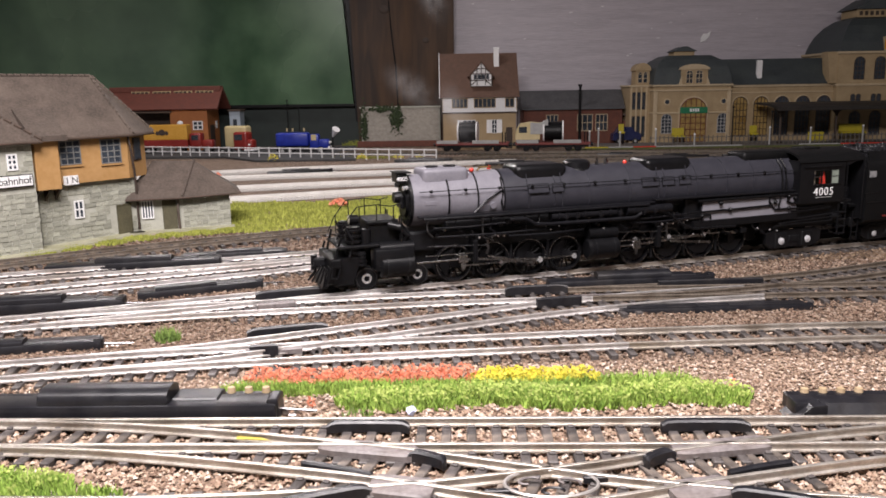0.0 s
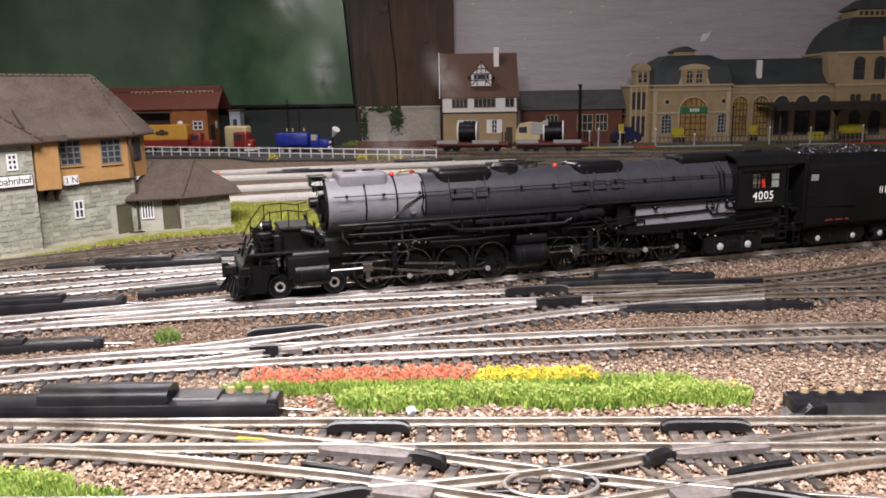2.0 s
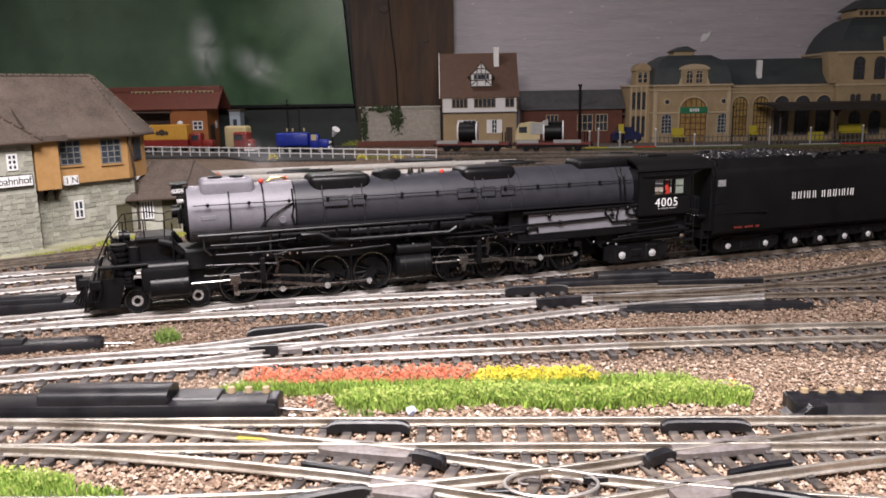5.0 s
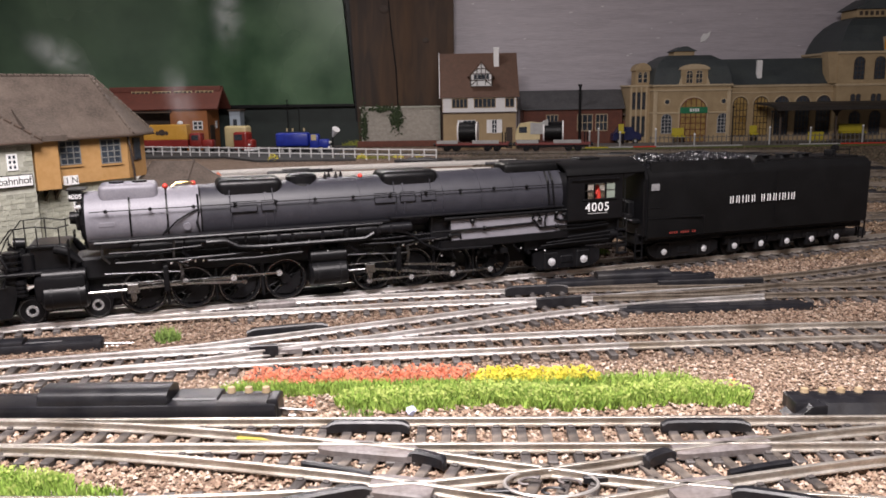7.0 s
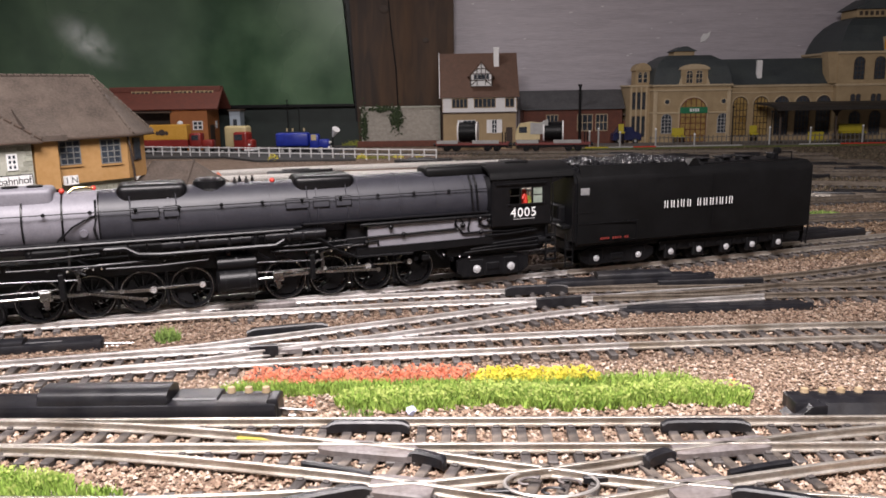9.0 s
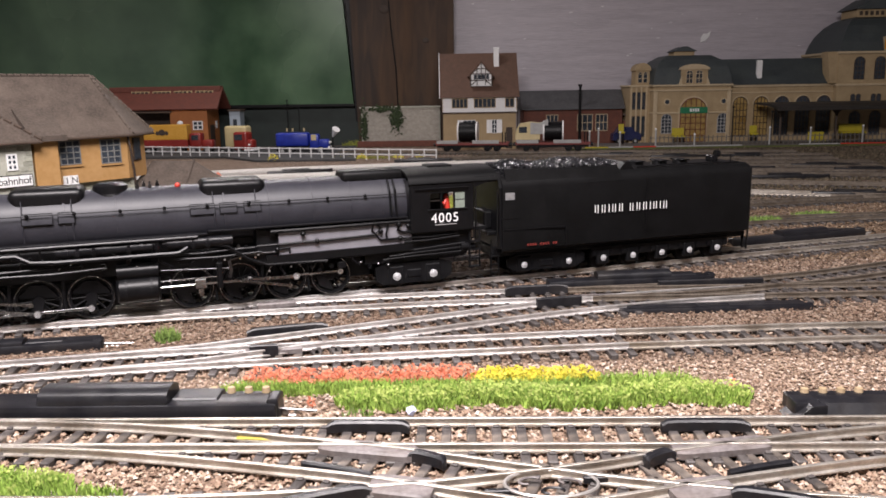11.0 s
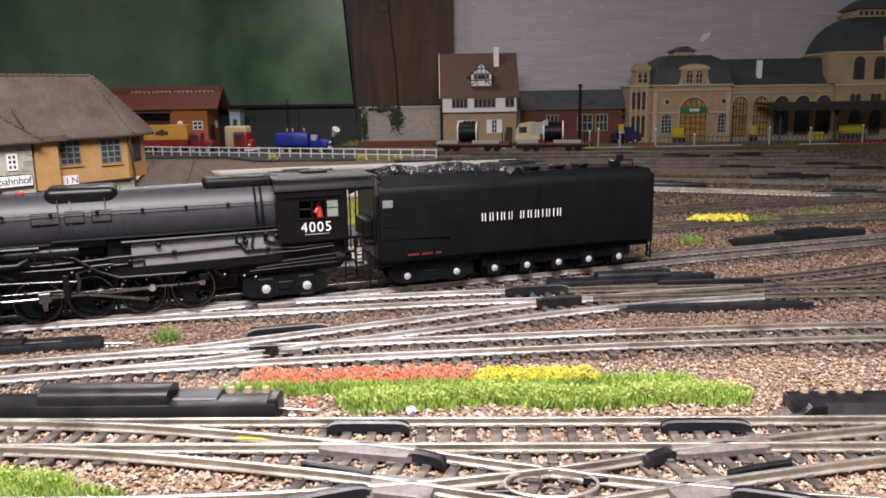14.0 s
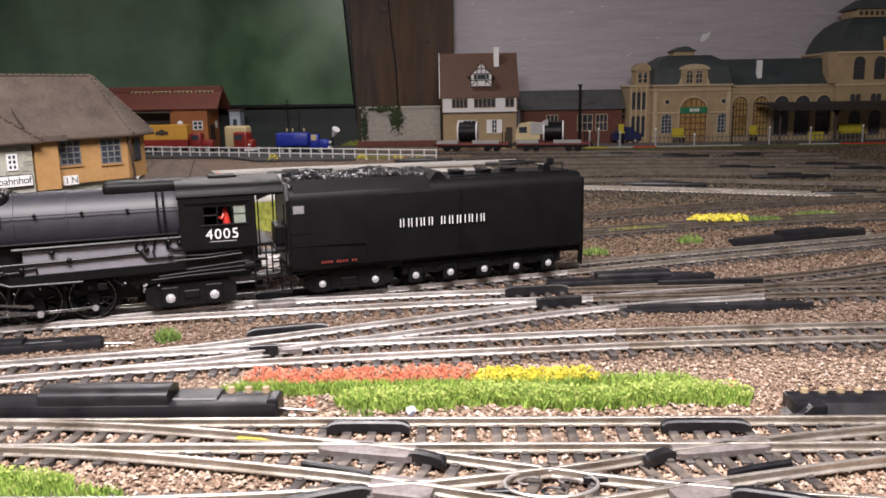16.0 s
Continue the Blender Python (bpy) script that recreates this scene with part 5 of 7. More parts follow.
def chamfer_roof():
    """The main roof: eaves follow the chamfered corner, one short ridge."""
    bm = B()
    e = [bm.verts.new(p) for p in ((-62, -8, 65.6), (63, -8, 65.6), (86, 5, 65.6), (86, 66, 65.6), (-62, 66, 65.6))]
    f = [bm.verts.new(v.co - Vector((0, 0, 1.6))) for v in e]
    r = [bm.verts.new((-62, 29, 104)), bm.verts.new((57, 29, 104))]
    for q in ((e[0], e[1], r[1], r[0]), (e[1], e[2], r[1]), (e[2], e[3], r[1]), (e[3], e[4], r[0], r[1]), (e[4], e[0], r[0])):
        bm.faces.new(q)
    for i in range(5):
        bm.faces.new((e[i], f[i], f[(i + 1) % 5], e[(i + 1) % 5]))
    bm.faces.new(f)
    bmesh.ops.recalc_face_normals(bm, faces=bm.faces)
    return bm


M_WINDOW_GREY = surface("window_grey", (0.13, 0.13, 0.125), (0.20, 0.20, 0.19), 150, 0.6)
M_OLIVE_DOOR = surface("olive_door", (0.055, 0.05, 0.028), (0.10, 0.09, 0.05), 160, 0.7, 0, 0.3)
M_PAVING = surface("pale_paving", (0.30, 0.29, 0.20), (0.42, 0.41, 0.30), 120, 0.85, 0, 0.3, dirt_or_haze=(0.22, 0.22, 0.10), dirt_or_haze_amount=0.5)


def signal_box():
    h = thing("station_signal_box", "old stone and ochre plaster station building with a weathered hipped roof", "house", at_mm(-251.6, 488.1, 0, 0, 0, 51))
    part("lower_wall", box(B(), 0.8, 66, 0.8, 58, -4, 36), M_MORTAR, h, "grey stone lower storey")
    up = B()
    prism(up, [(-3, -3.4), (60.5, -3.4), (80, 8), (80, 60), (-3, 60)], "z", 36.0, 64.5)
    part("upper_wall", up, M_OCHRE, h, "ochre plastered upper storey")
    part("bay_roof", prism(B(), [(-14.5, 64.0), (-14.5, 67.4), (8, 84), (8, 64.0)], "x", -6, 15.5), M_ROOF_GREY, h, "small weathered roof over the bay")
    part("paving", prism(B(), [(-60, -19), (0, -19), (66, -8), (68, 1), (-60, 1)], "z", -4, -1.6), M_PAVING, h, "pale paved strip along the wall")
    part("bay", box(B(), -3.4, 11.4, -10.0, 2, 34, 66, 0.4, 1), M_OCHRE, h, "ochre projecting bay")
    for x in (-1.6, 4.5, 11):
        bm = prism(B(), [(-9.2, 34.2), (-0.5, 34.2), (-0.5, 26.5), (-3.0, 29.5)], "x", x - 0.8, x + 0.8)
        part("bracket", bm, M_DARK_WOOD, h, "dark wooden bay bracket")
    window(h, 15, 28, -3.4, 48.3, 63, 3, 4, casing=M_WINDOW_GREY, bar=0.7)
    window(h, 42, 55.4, -3.4, 47.2, 62.4, 3, 4, casing=M_WINDOW_GREY, bar=0.7)
    for x0, x1, z in ((14, 29, 46.6), (41, 56.4, 45.6)):
        part("window_sill", box(B(), x0, x1, -4.6, -3, z, z + 1), M_OCHRE, h)
    # chamfered corner window
    side = part("corner_window", box(B(), -4.6, 4.6, -0.7, 0.2, 47, 62.5), M_DARK_WOOD, h, "dark corner window", at_mm(70.2, 2.2, 0, 0, 0, 30.3))
    part("pane", box(B(), -3.6, 3.6, -0.95, -0.6, 48, 61.5), M_GLASS, side)
    window(h, 22.5, 28, 0.2, 13.2, 24, 2, 2, bar=0.9)
    door(h, 51.5, 60.5, 0.3, -3, 17.6, M_OLIVE_DOOR, "dark green-brown plank door")
    roof = part("roof", chamfer_roof(), M_ROOF_GREY, h, "weathered grey-brown tiled roof")
    part("eaves_board", tube(B(), [(-6, -8.2, 64.6), (14, -8.4, 64.6), (63, -8.2, 64.6), (86, 5, 64.6), (86, 60, 64.6)], 0.9, 6), M_ROOF_EDGE, h)
    for a, b in (((63, -8, 66), (56, 29, 104.6)), ((86, 5, 66), (57, 29, 104.6))):
        n = 14
        for k in range(n):
            p, q = Vector(a).lerp(Vector(b), k / n), Vector(a).lerp(Vector(b), (k + 0.85) / n)
            part("hip_tile", tube(B(), [p, q], 1.0, 6), M_ROOF_GREY, roof)
    rng = random.Random(3)
    for k in range(28):
        x = -60 + 117 * k / 28
        part("ridge_tile", tube(B(), [(x, 29, 104.2 + rng.uniform(0, 0.3)), (x + 3.5, 29, 104.2)], 1.1, 6), M_ROOF_GREY, roof)
    part("drainpipe", tube(B(), [(61, -4.6, 64), (61.5, -5.4, 58), (63, -4.2, 48), (64.6, -2.6, 40), (65.4, -1.6, 32), (65.4, -1.2, 0)], 0.8, 8), M_DARK_WOOD, h, "dark drainpipe")
    for x, word in ((17.6, "1"), (22.6, "N")):
        pl = part("number_plate", box(B(), x - 2.3, x + 2.3, -4.1, -3.5, 35.4, 41.2), M_WHITE, h, "small white enamel plate")
        lettering("figure", word, 5.6, M_LOCO, pl, at_mm(x, -4.14, 36.4, 90, 0, 0), 0.05)
    # wing with its own roof, standing forward
    part("wing_wall", box(B(), -60, -5.2, -11, 50, -4, 63), M_MORTAR, h, "grey stone wing")
    window(h, -20, -15, -11.7, 48.6, 57.4, 2, 3, bar=1.0)
    part("wing_lintel", box(B(), -21.5, -13.5, -12.3, -11.2, 44.8, 47.4), M_STONE, h)
    part("wing_roof", hip_roof(-80, -1, -16, 56, 65, -42, -41, 16, 99), M_ROOF_GREY, h, "weathered grey-brown tiled roof")
    for k in range(10):
        p, q = Vector((-1, -16, 65.6)).lerp(Vector((-41, 16, 99.4)), k / 10), Vector((-1, -16, 65.6)).lerp(Vector((-41, 16, 99.4)), (k + 0.7) / 10)
        part("wing_hip_tile", tube(B(), [p, q], 1.1, 6), M_ROOF_EDGE, h)
    part("wing_eaves", tube(B(), [(-66, -16.2, 64), (-1, -16.2, 64), (-1, 0, 64)], 0.9, 6), M_ROOF_EDGE, h)
    sg = part("name_board", box(B(), -36, -7.4, -13.4, -11.9, 38.4, 45, 0.3, 1), M_WHITE, h, "white name board with black lettering")
    lettering("name", "bahnhof", 6.2, M_LOCO, sg, at_mm(-8.2, -13.45, 40, 90, 0, 0), 0.05, "RIGHT", 0.95)
    part("board_rim", box(B(), -36.5, -7, -13.2, -12.2, 37.9, 45.5, 0.3, 1), M_LOCO, sg)
    stone_face(h, 0.5, 66, -3, 36, at_mm(0, 0.8, 0), ((21.5, 29, 12, 25), (49, 60.5, -5, 18.5)), 2)
    stone_face(h, -40, -5.2, -3, 63, at_mm(0, -11, 0), ((-21, -14, 47.5, 58.5), (-40, -7, 37.5, 46)), 4)
    stone_face(h, 0, 11, -3, 35, at_mm(-5.2, -11, 0, 0, 0, 90), (), 6)
    # low annex
    a = thing("annex", "low stone annex with a weathered hipped roof on grass", "shed", at_mm(-212, 538, 0, 0, 0, 18.6))
    part("wall", prism(B(), [(0, 1), (32, 1), (64, 2.2), (64, 40), (0, 40)], "z", -4, 21), M_MORTAR, a, "grey stone wall")
    bm = B()
    e = [bm.verts.new(p) for p in ((-5, -5, 21.4), (32, -5.5, 21.2), (72, -2, 22.2), (72, 46, 22.2), (-5, 46, 22))]
    f = [bm.verts.new(v.co - Vector((0, 0, 1.5))) for v in e]
    r = [bm.verts.new((14, 24, 44.5)), bm.verts.new((42, 24, 43.4))]
    for q in ((e[0], e[1], r[1], r[0]), (e[1], e[2], r[1]), (e[2], e[3], r[1]), (e[3], e[4], r[0], r[1]), (e[4], e[0], r[0])):
        bm.faces.new(q)
    for i in range(5):
        bm.faces.new((e[i], f[i], f[(i + 1) % 5], e[(i + 1) % 5]))
    bm.faces.new(f)
    bmesh.ops.recalc_face_normals(bm, faces=bm.faces)
    part("roof", bm, M_ROOF_GREY, a, "weathered brown roof")
    part("hip_ridge", tube(B(), [(32, -5.5, 21.8), (42, 24, 44)], 1.0, 6), M_ROOF_GREY, a)
    part("eaves_board", tube(B(), [(-5, -5.2, 20.6), (32, -5.7, 20.4), (72, -2.2, 21.4)], 0.8, 6), M_ROOF_EDGE, a)
    part("paving", prism(B(), [(-4, -7), (32, -7.5), (66, -6), (66, 3), (-4, 2)], "z", -4, -1.6), M_PAVING, a, "pale paved strip along the wall")
    window(a, 5.0, 12.2, 0.2, 7, 19, 4, 1, bar=0.8)
    door(a, 19, 27, 0.4, -3, 18, M_OLIVE_DOOR, "dark plank door")
    part("downpipe", tube(B(), [(29, -1, 20), (28.6, -1.4, 12), (29, -0.6, -3)], 0.9, 7), M_ROOF_GREY, a)
    stone_face(a, 0, 31, -3, 20.5, at_mm(0, 1, 0), ((4, 13.5, 6, 20), (18, 28, -5, 19)), 8)
    stone_face(a, 0, 32, -3, 20.5, at_mm(32, 1, 0, 0, 0, 2.2), (), 9)
    return h


def half_timbered_house():
    y = 1290
    h = thing("half_timbered_house", "white and tan house with a brown roof and half-timbered dormer", "house", at_mm(2, y, 0))
    part("lower_wall", box(B(), 2, 119.5, 0, 90, -4, 56), M_TAN, h, "tan plastered ground floor")
    part("upper_wall", box(B(), 0.5, 121, -3, 92, 55, 82, 0.3, 1), M_WHITE, h, "white plastered upper floor")
    part("floor_beam", box(B(), 0, 121.5, -3.6, -2.6, 54.2, 56), M_DARK_WOOD, h)
    roof = B()
    prism(roof, [(-8, 79), (0, 80), (45, 150), (90, 80), (98, 79), (45, 147)], "x", -3, 124.5)
    prism(roof, [(-2, 80), (45, 148), (92, 80)], "x", 0, 121)
    part("roof", roof, M_BROWN_ROOF, h, "brown tiled gable roof")
    part("verge_board", prism(B(), [(-8.4, 78), (45, 151), (45, 148), (-6, 78)], "x", -3.8, -2.8), M_WHITE, h, "white verge board")
    d = part("dormer", box(B(), 46.5, 81, -1.5, 40, 97, 117), M_WHITE, h, "white half-timbered dormer")
    bm = prism(B(), [(45, 114), (63.8, 134), (82.5, 114)], "y", -1.4, 40)
    part("dormer_gable", bm, M_WHITE, d)
    bm = prism(B(), [(42, 112), (63.8, 136.5), (85.5, 112), (82, 112), (63.8, 133), (45.5, 112)], "y", -4, 40)
    part("dormer_roof", bm, M_BROWN_ROOF, d)
    bm = B()
    for p, q in (((47, 98), (47, 116)), ((80.6, 98), (80.6, 116)), ((57, 98), (57, 124)), ((70.6, 98), (70.6, 124)), ((46, 116), (82, 116)), ((46, 106), (82, 106)), ((47, 98), (57, 106)), ((80, 98), (70.6, 106)), ((63.8, 106), (63.8, 133)), ((57, 124), (70.6, 124)), ((48, 116), (57, 124)), ((79.6, 116), (70.6, 124))):
        tube(bm, [(p[0], -2, p[1]), (q[0], -2, q[1])], 0.75, 4)
    part("timber_frame", bm, M_DARK_WOOD, d, "dark timber framing")
    for x0, x1 in ((52, 56), (58.2, 63), (64.6, 69.6), (71.8, 76)):
        part("dormer_pane", box(B(), x0, x1, -2.0, -1.4, 107.4, 114.8), M_GLASS, d)
    bm = box(B(), 86, 94.4, 30, 38, 108, 157, 0.4, 1)
    box(bm, 85.4, 95, 29.4, 38.6, 156, 158.4, 0.3, 1)
    part("chimney", bm, M_WHITE, h, "tall white chimney")
    for x0, x1, c in ((16.5, 41, 4), (52, 86, 5), (102, 116, 2)):
        window(h, x0, x1, -3.2, 63, 77.5, c, 1, casing=M_TAN, bar=1.1)
    for x0, x1 in ((25, 34), (72, 80.5), (88.5, 97)):
        part("shutter", box(B(), x0, x1, -1.0, 0, 22, 43.5, 0.2, 1), M_WHITE, h, "white shutter")
    window(h, 80.5, 88.5, -0.2, 22, 43, 2, 3, bar=0.9)
    window(h, 34, 54, -0.2, 22, 43, 3, 2, bar=0.9)
    door(h, 104, 113, -0.2, -3, 30, M_DARK_WOOD)
    for x0 in (-1.5, 119.6):
        part("gutter", tube(B(), [(x0 + 1.6, -4, 78), (x0 + 1.6, -4, 2)], 0.8, 6), M_DARK_WOOD, h)
    bm = B()
    for k in range(8):
        z = 58 + 3 * k
        box(bm, 118.6 if k % 2 else 119.4, 121.6, -3.5, -2.8, z, z + 2)
        box(bm, 0, 1.6 if k % 2 else 2.4, -3.5, -2.8, z, z + 2)
    part("quoin", bm, M_TAN, h)


def brick_workshop():
    h = thing("brick_workshop", "low red brick workshop with a grey roof and tall flue", "house", at_mm(140, 1390, 0))
    part("wall", box(B(), 4, 176, 0, 60, -4, 60), M_BRICK_RED, h, "red brick wall")
    part("roof", prism(B(), [(-7, 57), (28, 88), (34, 88), (68, 57), (68, 55), (-7, 55)], "x", 0, 179), surface("grey_slate", (0.06, 0.06, 0.065), (0.10, 0.10, 0.105), 60, 0.6), h, "dark grey slate roof")
    for x0, x1 in ((44, 64), (98, 124), (130, 150)):
        window(h, x0, x1, -0.2, 18, 46, 3, 2, casing=M_SAND_LIGHT, bar=1.2)
    bm = cyl(B(), (101, -6, 0), (101, -6, 96), 2.6, 2.2, 14)
    cyl(bm, (101, -6, 94), (101, -6, 97.5), 3.4, 3.4, 14)
    part("flue", bm, M_LOCO, h, "tall black flue")
    e = thing("brick_lean_to", "red brick lean-to beside the workshop", "shed", at_mm(318, 1390, 0))
    part("wall", box(B(), 0, 46, 0, 50, -4, 34), M_BRICK_RED, e)
    part("roof", prism(B(), [(-2, 44), (48, 30), (48, 33), (-2, 47)], "y", -4, 52), M_ROOF_EDGE, e)


M_CANOPY = surface("canopy_brown", (0.012, 0.010, 0.009), (0.026, 0.021, 0.018), 80, 0.7)


def station():
    s = thing("station_building", "large sandstone station with green domed roofs and a long canopy", "station", at_mm(355, 1335, 0))
    # end pavilion
    part("pavilion_wall", box(B(), 0, 128, 0, 110, -4, 92), M_SAND, s, "sandstone pavilion wall")
    for z, d in ((91, 3), (83, 1.6), (46, 1.2)):
        part("cornice", box(B(), -d, 128 + d, -d - 0.6, 112, z, z + 3.2, 0.6, 1), M_SAND_LIGHT, s, "pale stone cornice")
    dome = B()
    prof = [(0, 94), (1.5, 108), (6, 122), (15, 134), (28, 142)]
    rows = []
    for d, z in prof:
        rows.append([dome.verts.new(p) for p in ((d - 1, d - 1, z), (129 - d, d - 1, z), (129 - d, 111 - d, z), (d - 1, 111 - d, z))])
    for q, w in zip(rows, rows[1:]):
        for k in range(4):
            dome.faces.new((q[k], q[(k + 1) % 4], w[(k + 1) % 4], w[k]))
    dome.faces.new(rows[-1])
    dome.faces.new(rows[0][::-1])
    part("dome_roof", dome, M_GREEN_ROOF, s, "dark green domed slate roof")
    part("lantern", box(B(), 42, 76, 36, 72, 141, 149, 0.5, 1), M_SAND, s)
    part("lantern_roof", prism(B(), [(38, 149), (80, 149), (63, 157), (55, 157)], "y", 32, 76), M_GREEN_ROOF, s)
    d = part("dormer", box(B(), 44, 88, -2, 20, 94, 118), M_SAND, s, "pale stone dormer with twin arched windows")
    arc = [(66 + 25 * math.cos(math.pi * k / 10), 118 + 9 * math.sin(math.pi * k / 10)) for k in range(11)]
    part("dormer_pediment", prism(B(), arc, "y", -3.4, 22), M_SAND_LIGHT, d)
    for x in (52, 68):
        window(s, x, x + 11, -2.2, 96, 117, 2, 2, True, casing=M_SAND_LIGHT, bar=1)
    for x0 in (40, 86):
        part("scroll", prism(B(), [(x0, 94), (x0 + 6, 94), (x0 + (5 if x0 < 60 else 1), 108)], "y", -2.5, 4), M_SAND_LIGHT, d)
    # great arched entrance
    part("entrance_surround", prism(B(), [(44, -3)] + [(66.5 - 25 * math.cos(math.pi * k / 16), 50 + 25 * math.sin(math.pi * k / 16)) for k in range(17)] + [(89, -3), (91.5, -3)], "y", -1.4, 0), M_SAND_LIGHT, s)
    window(s, 45, 88, -1.6, 0, 72, 5, 5, True, casing=M_BRICK_RED, glass=M_LIT_GLASS, bar=1.5, label="arched entrance glazed with warm yellow panes")
    b = part("banner", box(B(), 44, 89.5, -4, -2.6, 47, 57), surface("banner_green", (0.01, 0.14, 0.06), (0.02, 0.2, 0.09), 60, 0.5), s, "green banner with white lettering bars")
    for x in (60, 64.4, 68.6, 72.6):
        part("lettering_bar", box(B(), x, x + 3, -4.3, -3.9, 49.6, 54.6), M_WHITE, b)
    for x in (14, 108):
        window(s, x, x + 17, -0.3, 14, 46, 3, 4, True, casing=M_GREY_PLASTIC, bar=1.1)
        part("roundel", cyl(B(), (x + 8.5, -1.2, 66), (x + 8.5, 0, 66), 5.6, seg=20), M_SAND_LIGHT, s)
        part("roundel_pane", cyl(B(), (x + 8.5, -1.5, 66), (x + 8.5, -1.0, 66), 3.6, seg=16), M_GLASS, s)
    for x in (-0.5, 122):
        part("pilaster", box(B(), x, x + 6.5, -1.8, 0, -3, 83, 0.4, 1), M_SAND_LIGHT, s)
    # left end bay
    part("end_bay", box(B(), -34, 0, 24, 92, -4, 92), M_SAND, s, "sandstone end bay")
    part("end_bay_cornice", box(B(), -36, 0, 22, 94, 91, 94.5, 0.5, 1), M_SAND_LIGHT, s)
    part("end_dormer", box(B(), -24, 0, 30, 60, 94, 118), M_SAND, s)
    part("end_dormer_cap", prism(B(), [(-12 + 14 * math.cos(math.pi * k / 8), 118 + 13 * math.sin(math.pi * k / 8)) for k in range(9)], "y", 28, 62), M_SAND, s)
    for x in (-20, -11):
        window(s, x, x + 7, 29.8, 98, 116, 1, 2, True, casing=M_SAND_LIGHT, bar=0.9)
    for k in range(4):
        x = -33 + 8.5 * k
        part("end_column", box(B(), x, x + 2.4, 22, 24, -3, 91, 0.3, 1), M_SAND_LIGHT, s)
        if k < 3:
            window(s, x + 3, x + 8, 23.8, 8, 42, 1, 3, casing=M_DARK_WOOD, bar=0.9)
            window(s, x + 3, x + 8, 23.8, 54, 82, 1, 3, casing=M_DARK_WOOD, bar=0.9)
    # long hall
    part("hall_wall", box(B(), 128, 312, 8, 100, -4, 90), M_SAND, s, "sandstone hall wall")
    part("hall_cornice", box(B(), 128, 312, 5.6, 10, 88, 92.5, 0.6, 1), M_SAND_LIGHT, s)
    part("hall_cornice", box(B(), 128, 312, 6.6, 10, 78, 80, 0.4, 1), M_SAND_LIGHT, s)
    part("hall_roof", prism(B(), [(4, 92), (46, 135), (56, 135), (104, 92)], "x", 126, 313), M_GREEN_ROOF, s, "dark green slate hall roof")
    bm = box(B(), 176, 184, 14, 22, 100, 132, 0.5, 1)
    part("hall_chimney", bm, M_WHITE, s, "white chimney")
    for k in range(5):
        x = 136 + 35 * k
        window(s, x, x + 23, 7.8, 8, 72, 4, 5, True, casing=M_DARK_WOOD, glass=M_LIT_GLASS if k in (0, 1) else M_GLASS, bar=1.2)
        part("window_arch", tube(B(), [(x + 11.5 + 13.5 * math.cos(math.pi * j / 10), 7.2, 60 + 13.5 * math.sin(math.pi * j / 10)) for j in range(11)], 1.1, 5), M_SAND_LIGHT, s)
    # tall central block with the great dome
    part("centre_wall", box(B(), 302, 470, -4, 130, -4, 140), M_SAND, s, "tall sandstone centre block")
    for z, dd in ((139, 3), (87, 2)):
        part("centre_cornice", box(B(), 302 - dd, 472, -4 - dd, 132, z, z + 4, 0.7, 1), M_SAND_LIGHT, s)
    part("buttress", prism(B(), [(290, 92), (302, 92), (302, 143), (284, 143)], "y", -2, 20), M_SAND, s)
    dome = B()
    rows = []
    for d, z in ((0, 143), (4, 158), (10, 172), (20, 186), (32, 196), (44, 201)):
        rows.append([dome.verts.new(p) for p in ((304 + d, -2 + d, z), (476 - d, -2 + d, z), (476 - d, 128 - d, z), (304 + d, 128 - d, z))])
    for q, w in zip(rows, rows[1:]):
        for k in range(4):
            dome.faces.new((q[k], q[(k + 1) % 4], w[(k + 1) % 4], w[k]))
    dome.faces.new(rows[-1])
    dome.faces.new(rows[0][::-1])
    part("great_dome", dome, M_GREEN_ROOF, s, "great dark green dome roof")
    part("great_lantern", box(B(), 346, 434, 36, 90, 200, 213, 0.5, 1), M_SAND, s)
    for k in range(9):
        part("lantern_opening", box(B(), 350 + 9 * k, 355 + 9 * k, 35, 36.2, 203, 210), M_DARK_WOOD, s)
    part("great_lantern_roof", prism(B(), [(340, 213), (440, 213), (410, 232), (370, 232)], "y", 30, 96), M_GREEN_ROOF, s)
    part("dome_ornament", box(B(), 376, 402, -6, 12, 143, 166, 0.8, 2), M_SAND_LIGHT, s)
    part("orange_panel", box(B(), 374, 392, -7.2, -6, 146, 161), surface("orange_panel", (0.6, 0.25, 0.01), (0.7, 0.32, 0.02), 60, 0.5), s, "orange clock panel")
    for k in range(4):
        x = 328 + 34 * k
        window(s, x, x + 17, -4.3, 98, 134, 3, 4, True, casing=M_DARK_WOOD, bar=1.2)
        for j in (0, 9):
            window(s, x + j - 2, x + j + 5, -4.3, 62, 74, 1, 2, True, casing=M_DARK_WOOD, bar=0.9)
        window(s, x - 2, x + 16, -4.3, 6, 46, 3, 4, True, casing=M_DARK_WOOD, bar=1.2)
    # canopy over the platform
    c = thing("platform_canopy", "long dark canopy on posts before the station", "canopy", at_mm(520, 1262, 0))
    part("canopy_roof", prism(B(), [(-30, 57), (0, 61), (58, 63), (58, 60), (0, 57.5), (-30, 53)], "x", 0, 290), M_CANOPY, c, "dark brown canopy roof")
    part("canopy_fascia", box(B(), -1, 290, -31, -29, 51.5, 57), M_CANOPY, c)
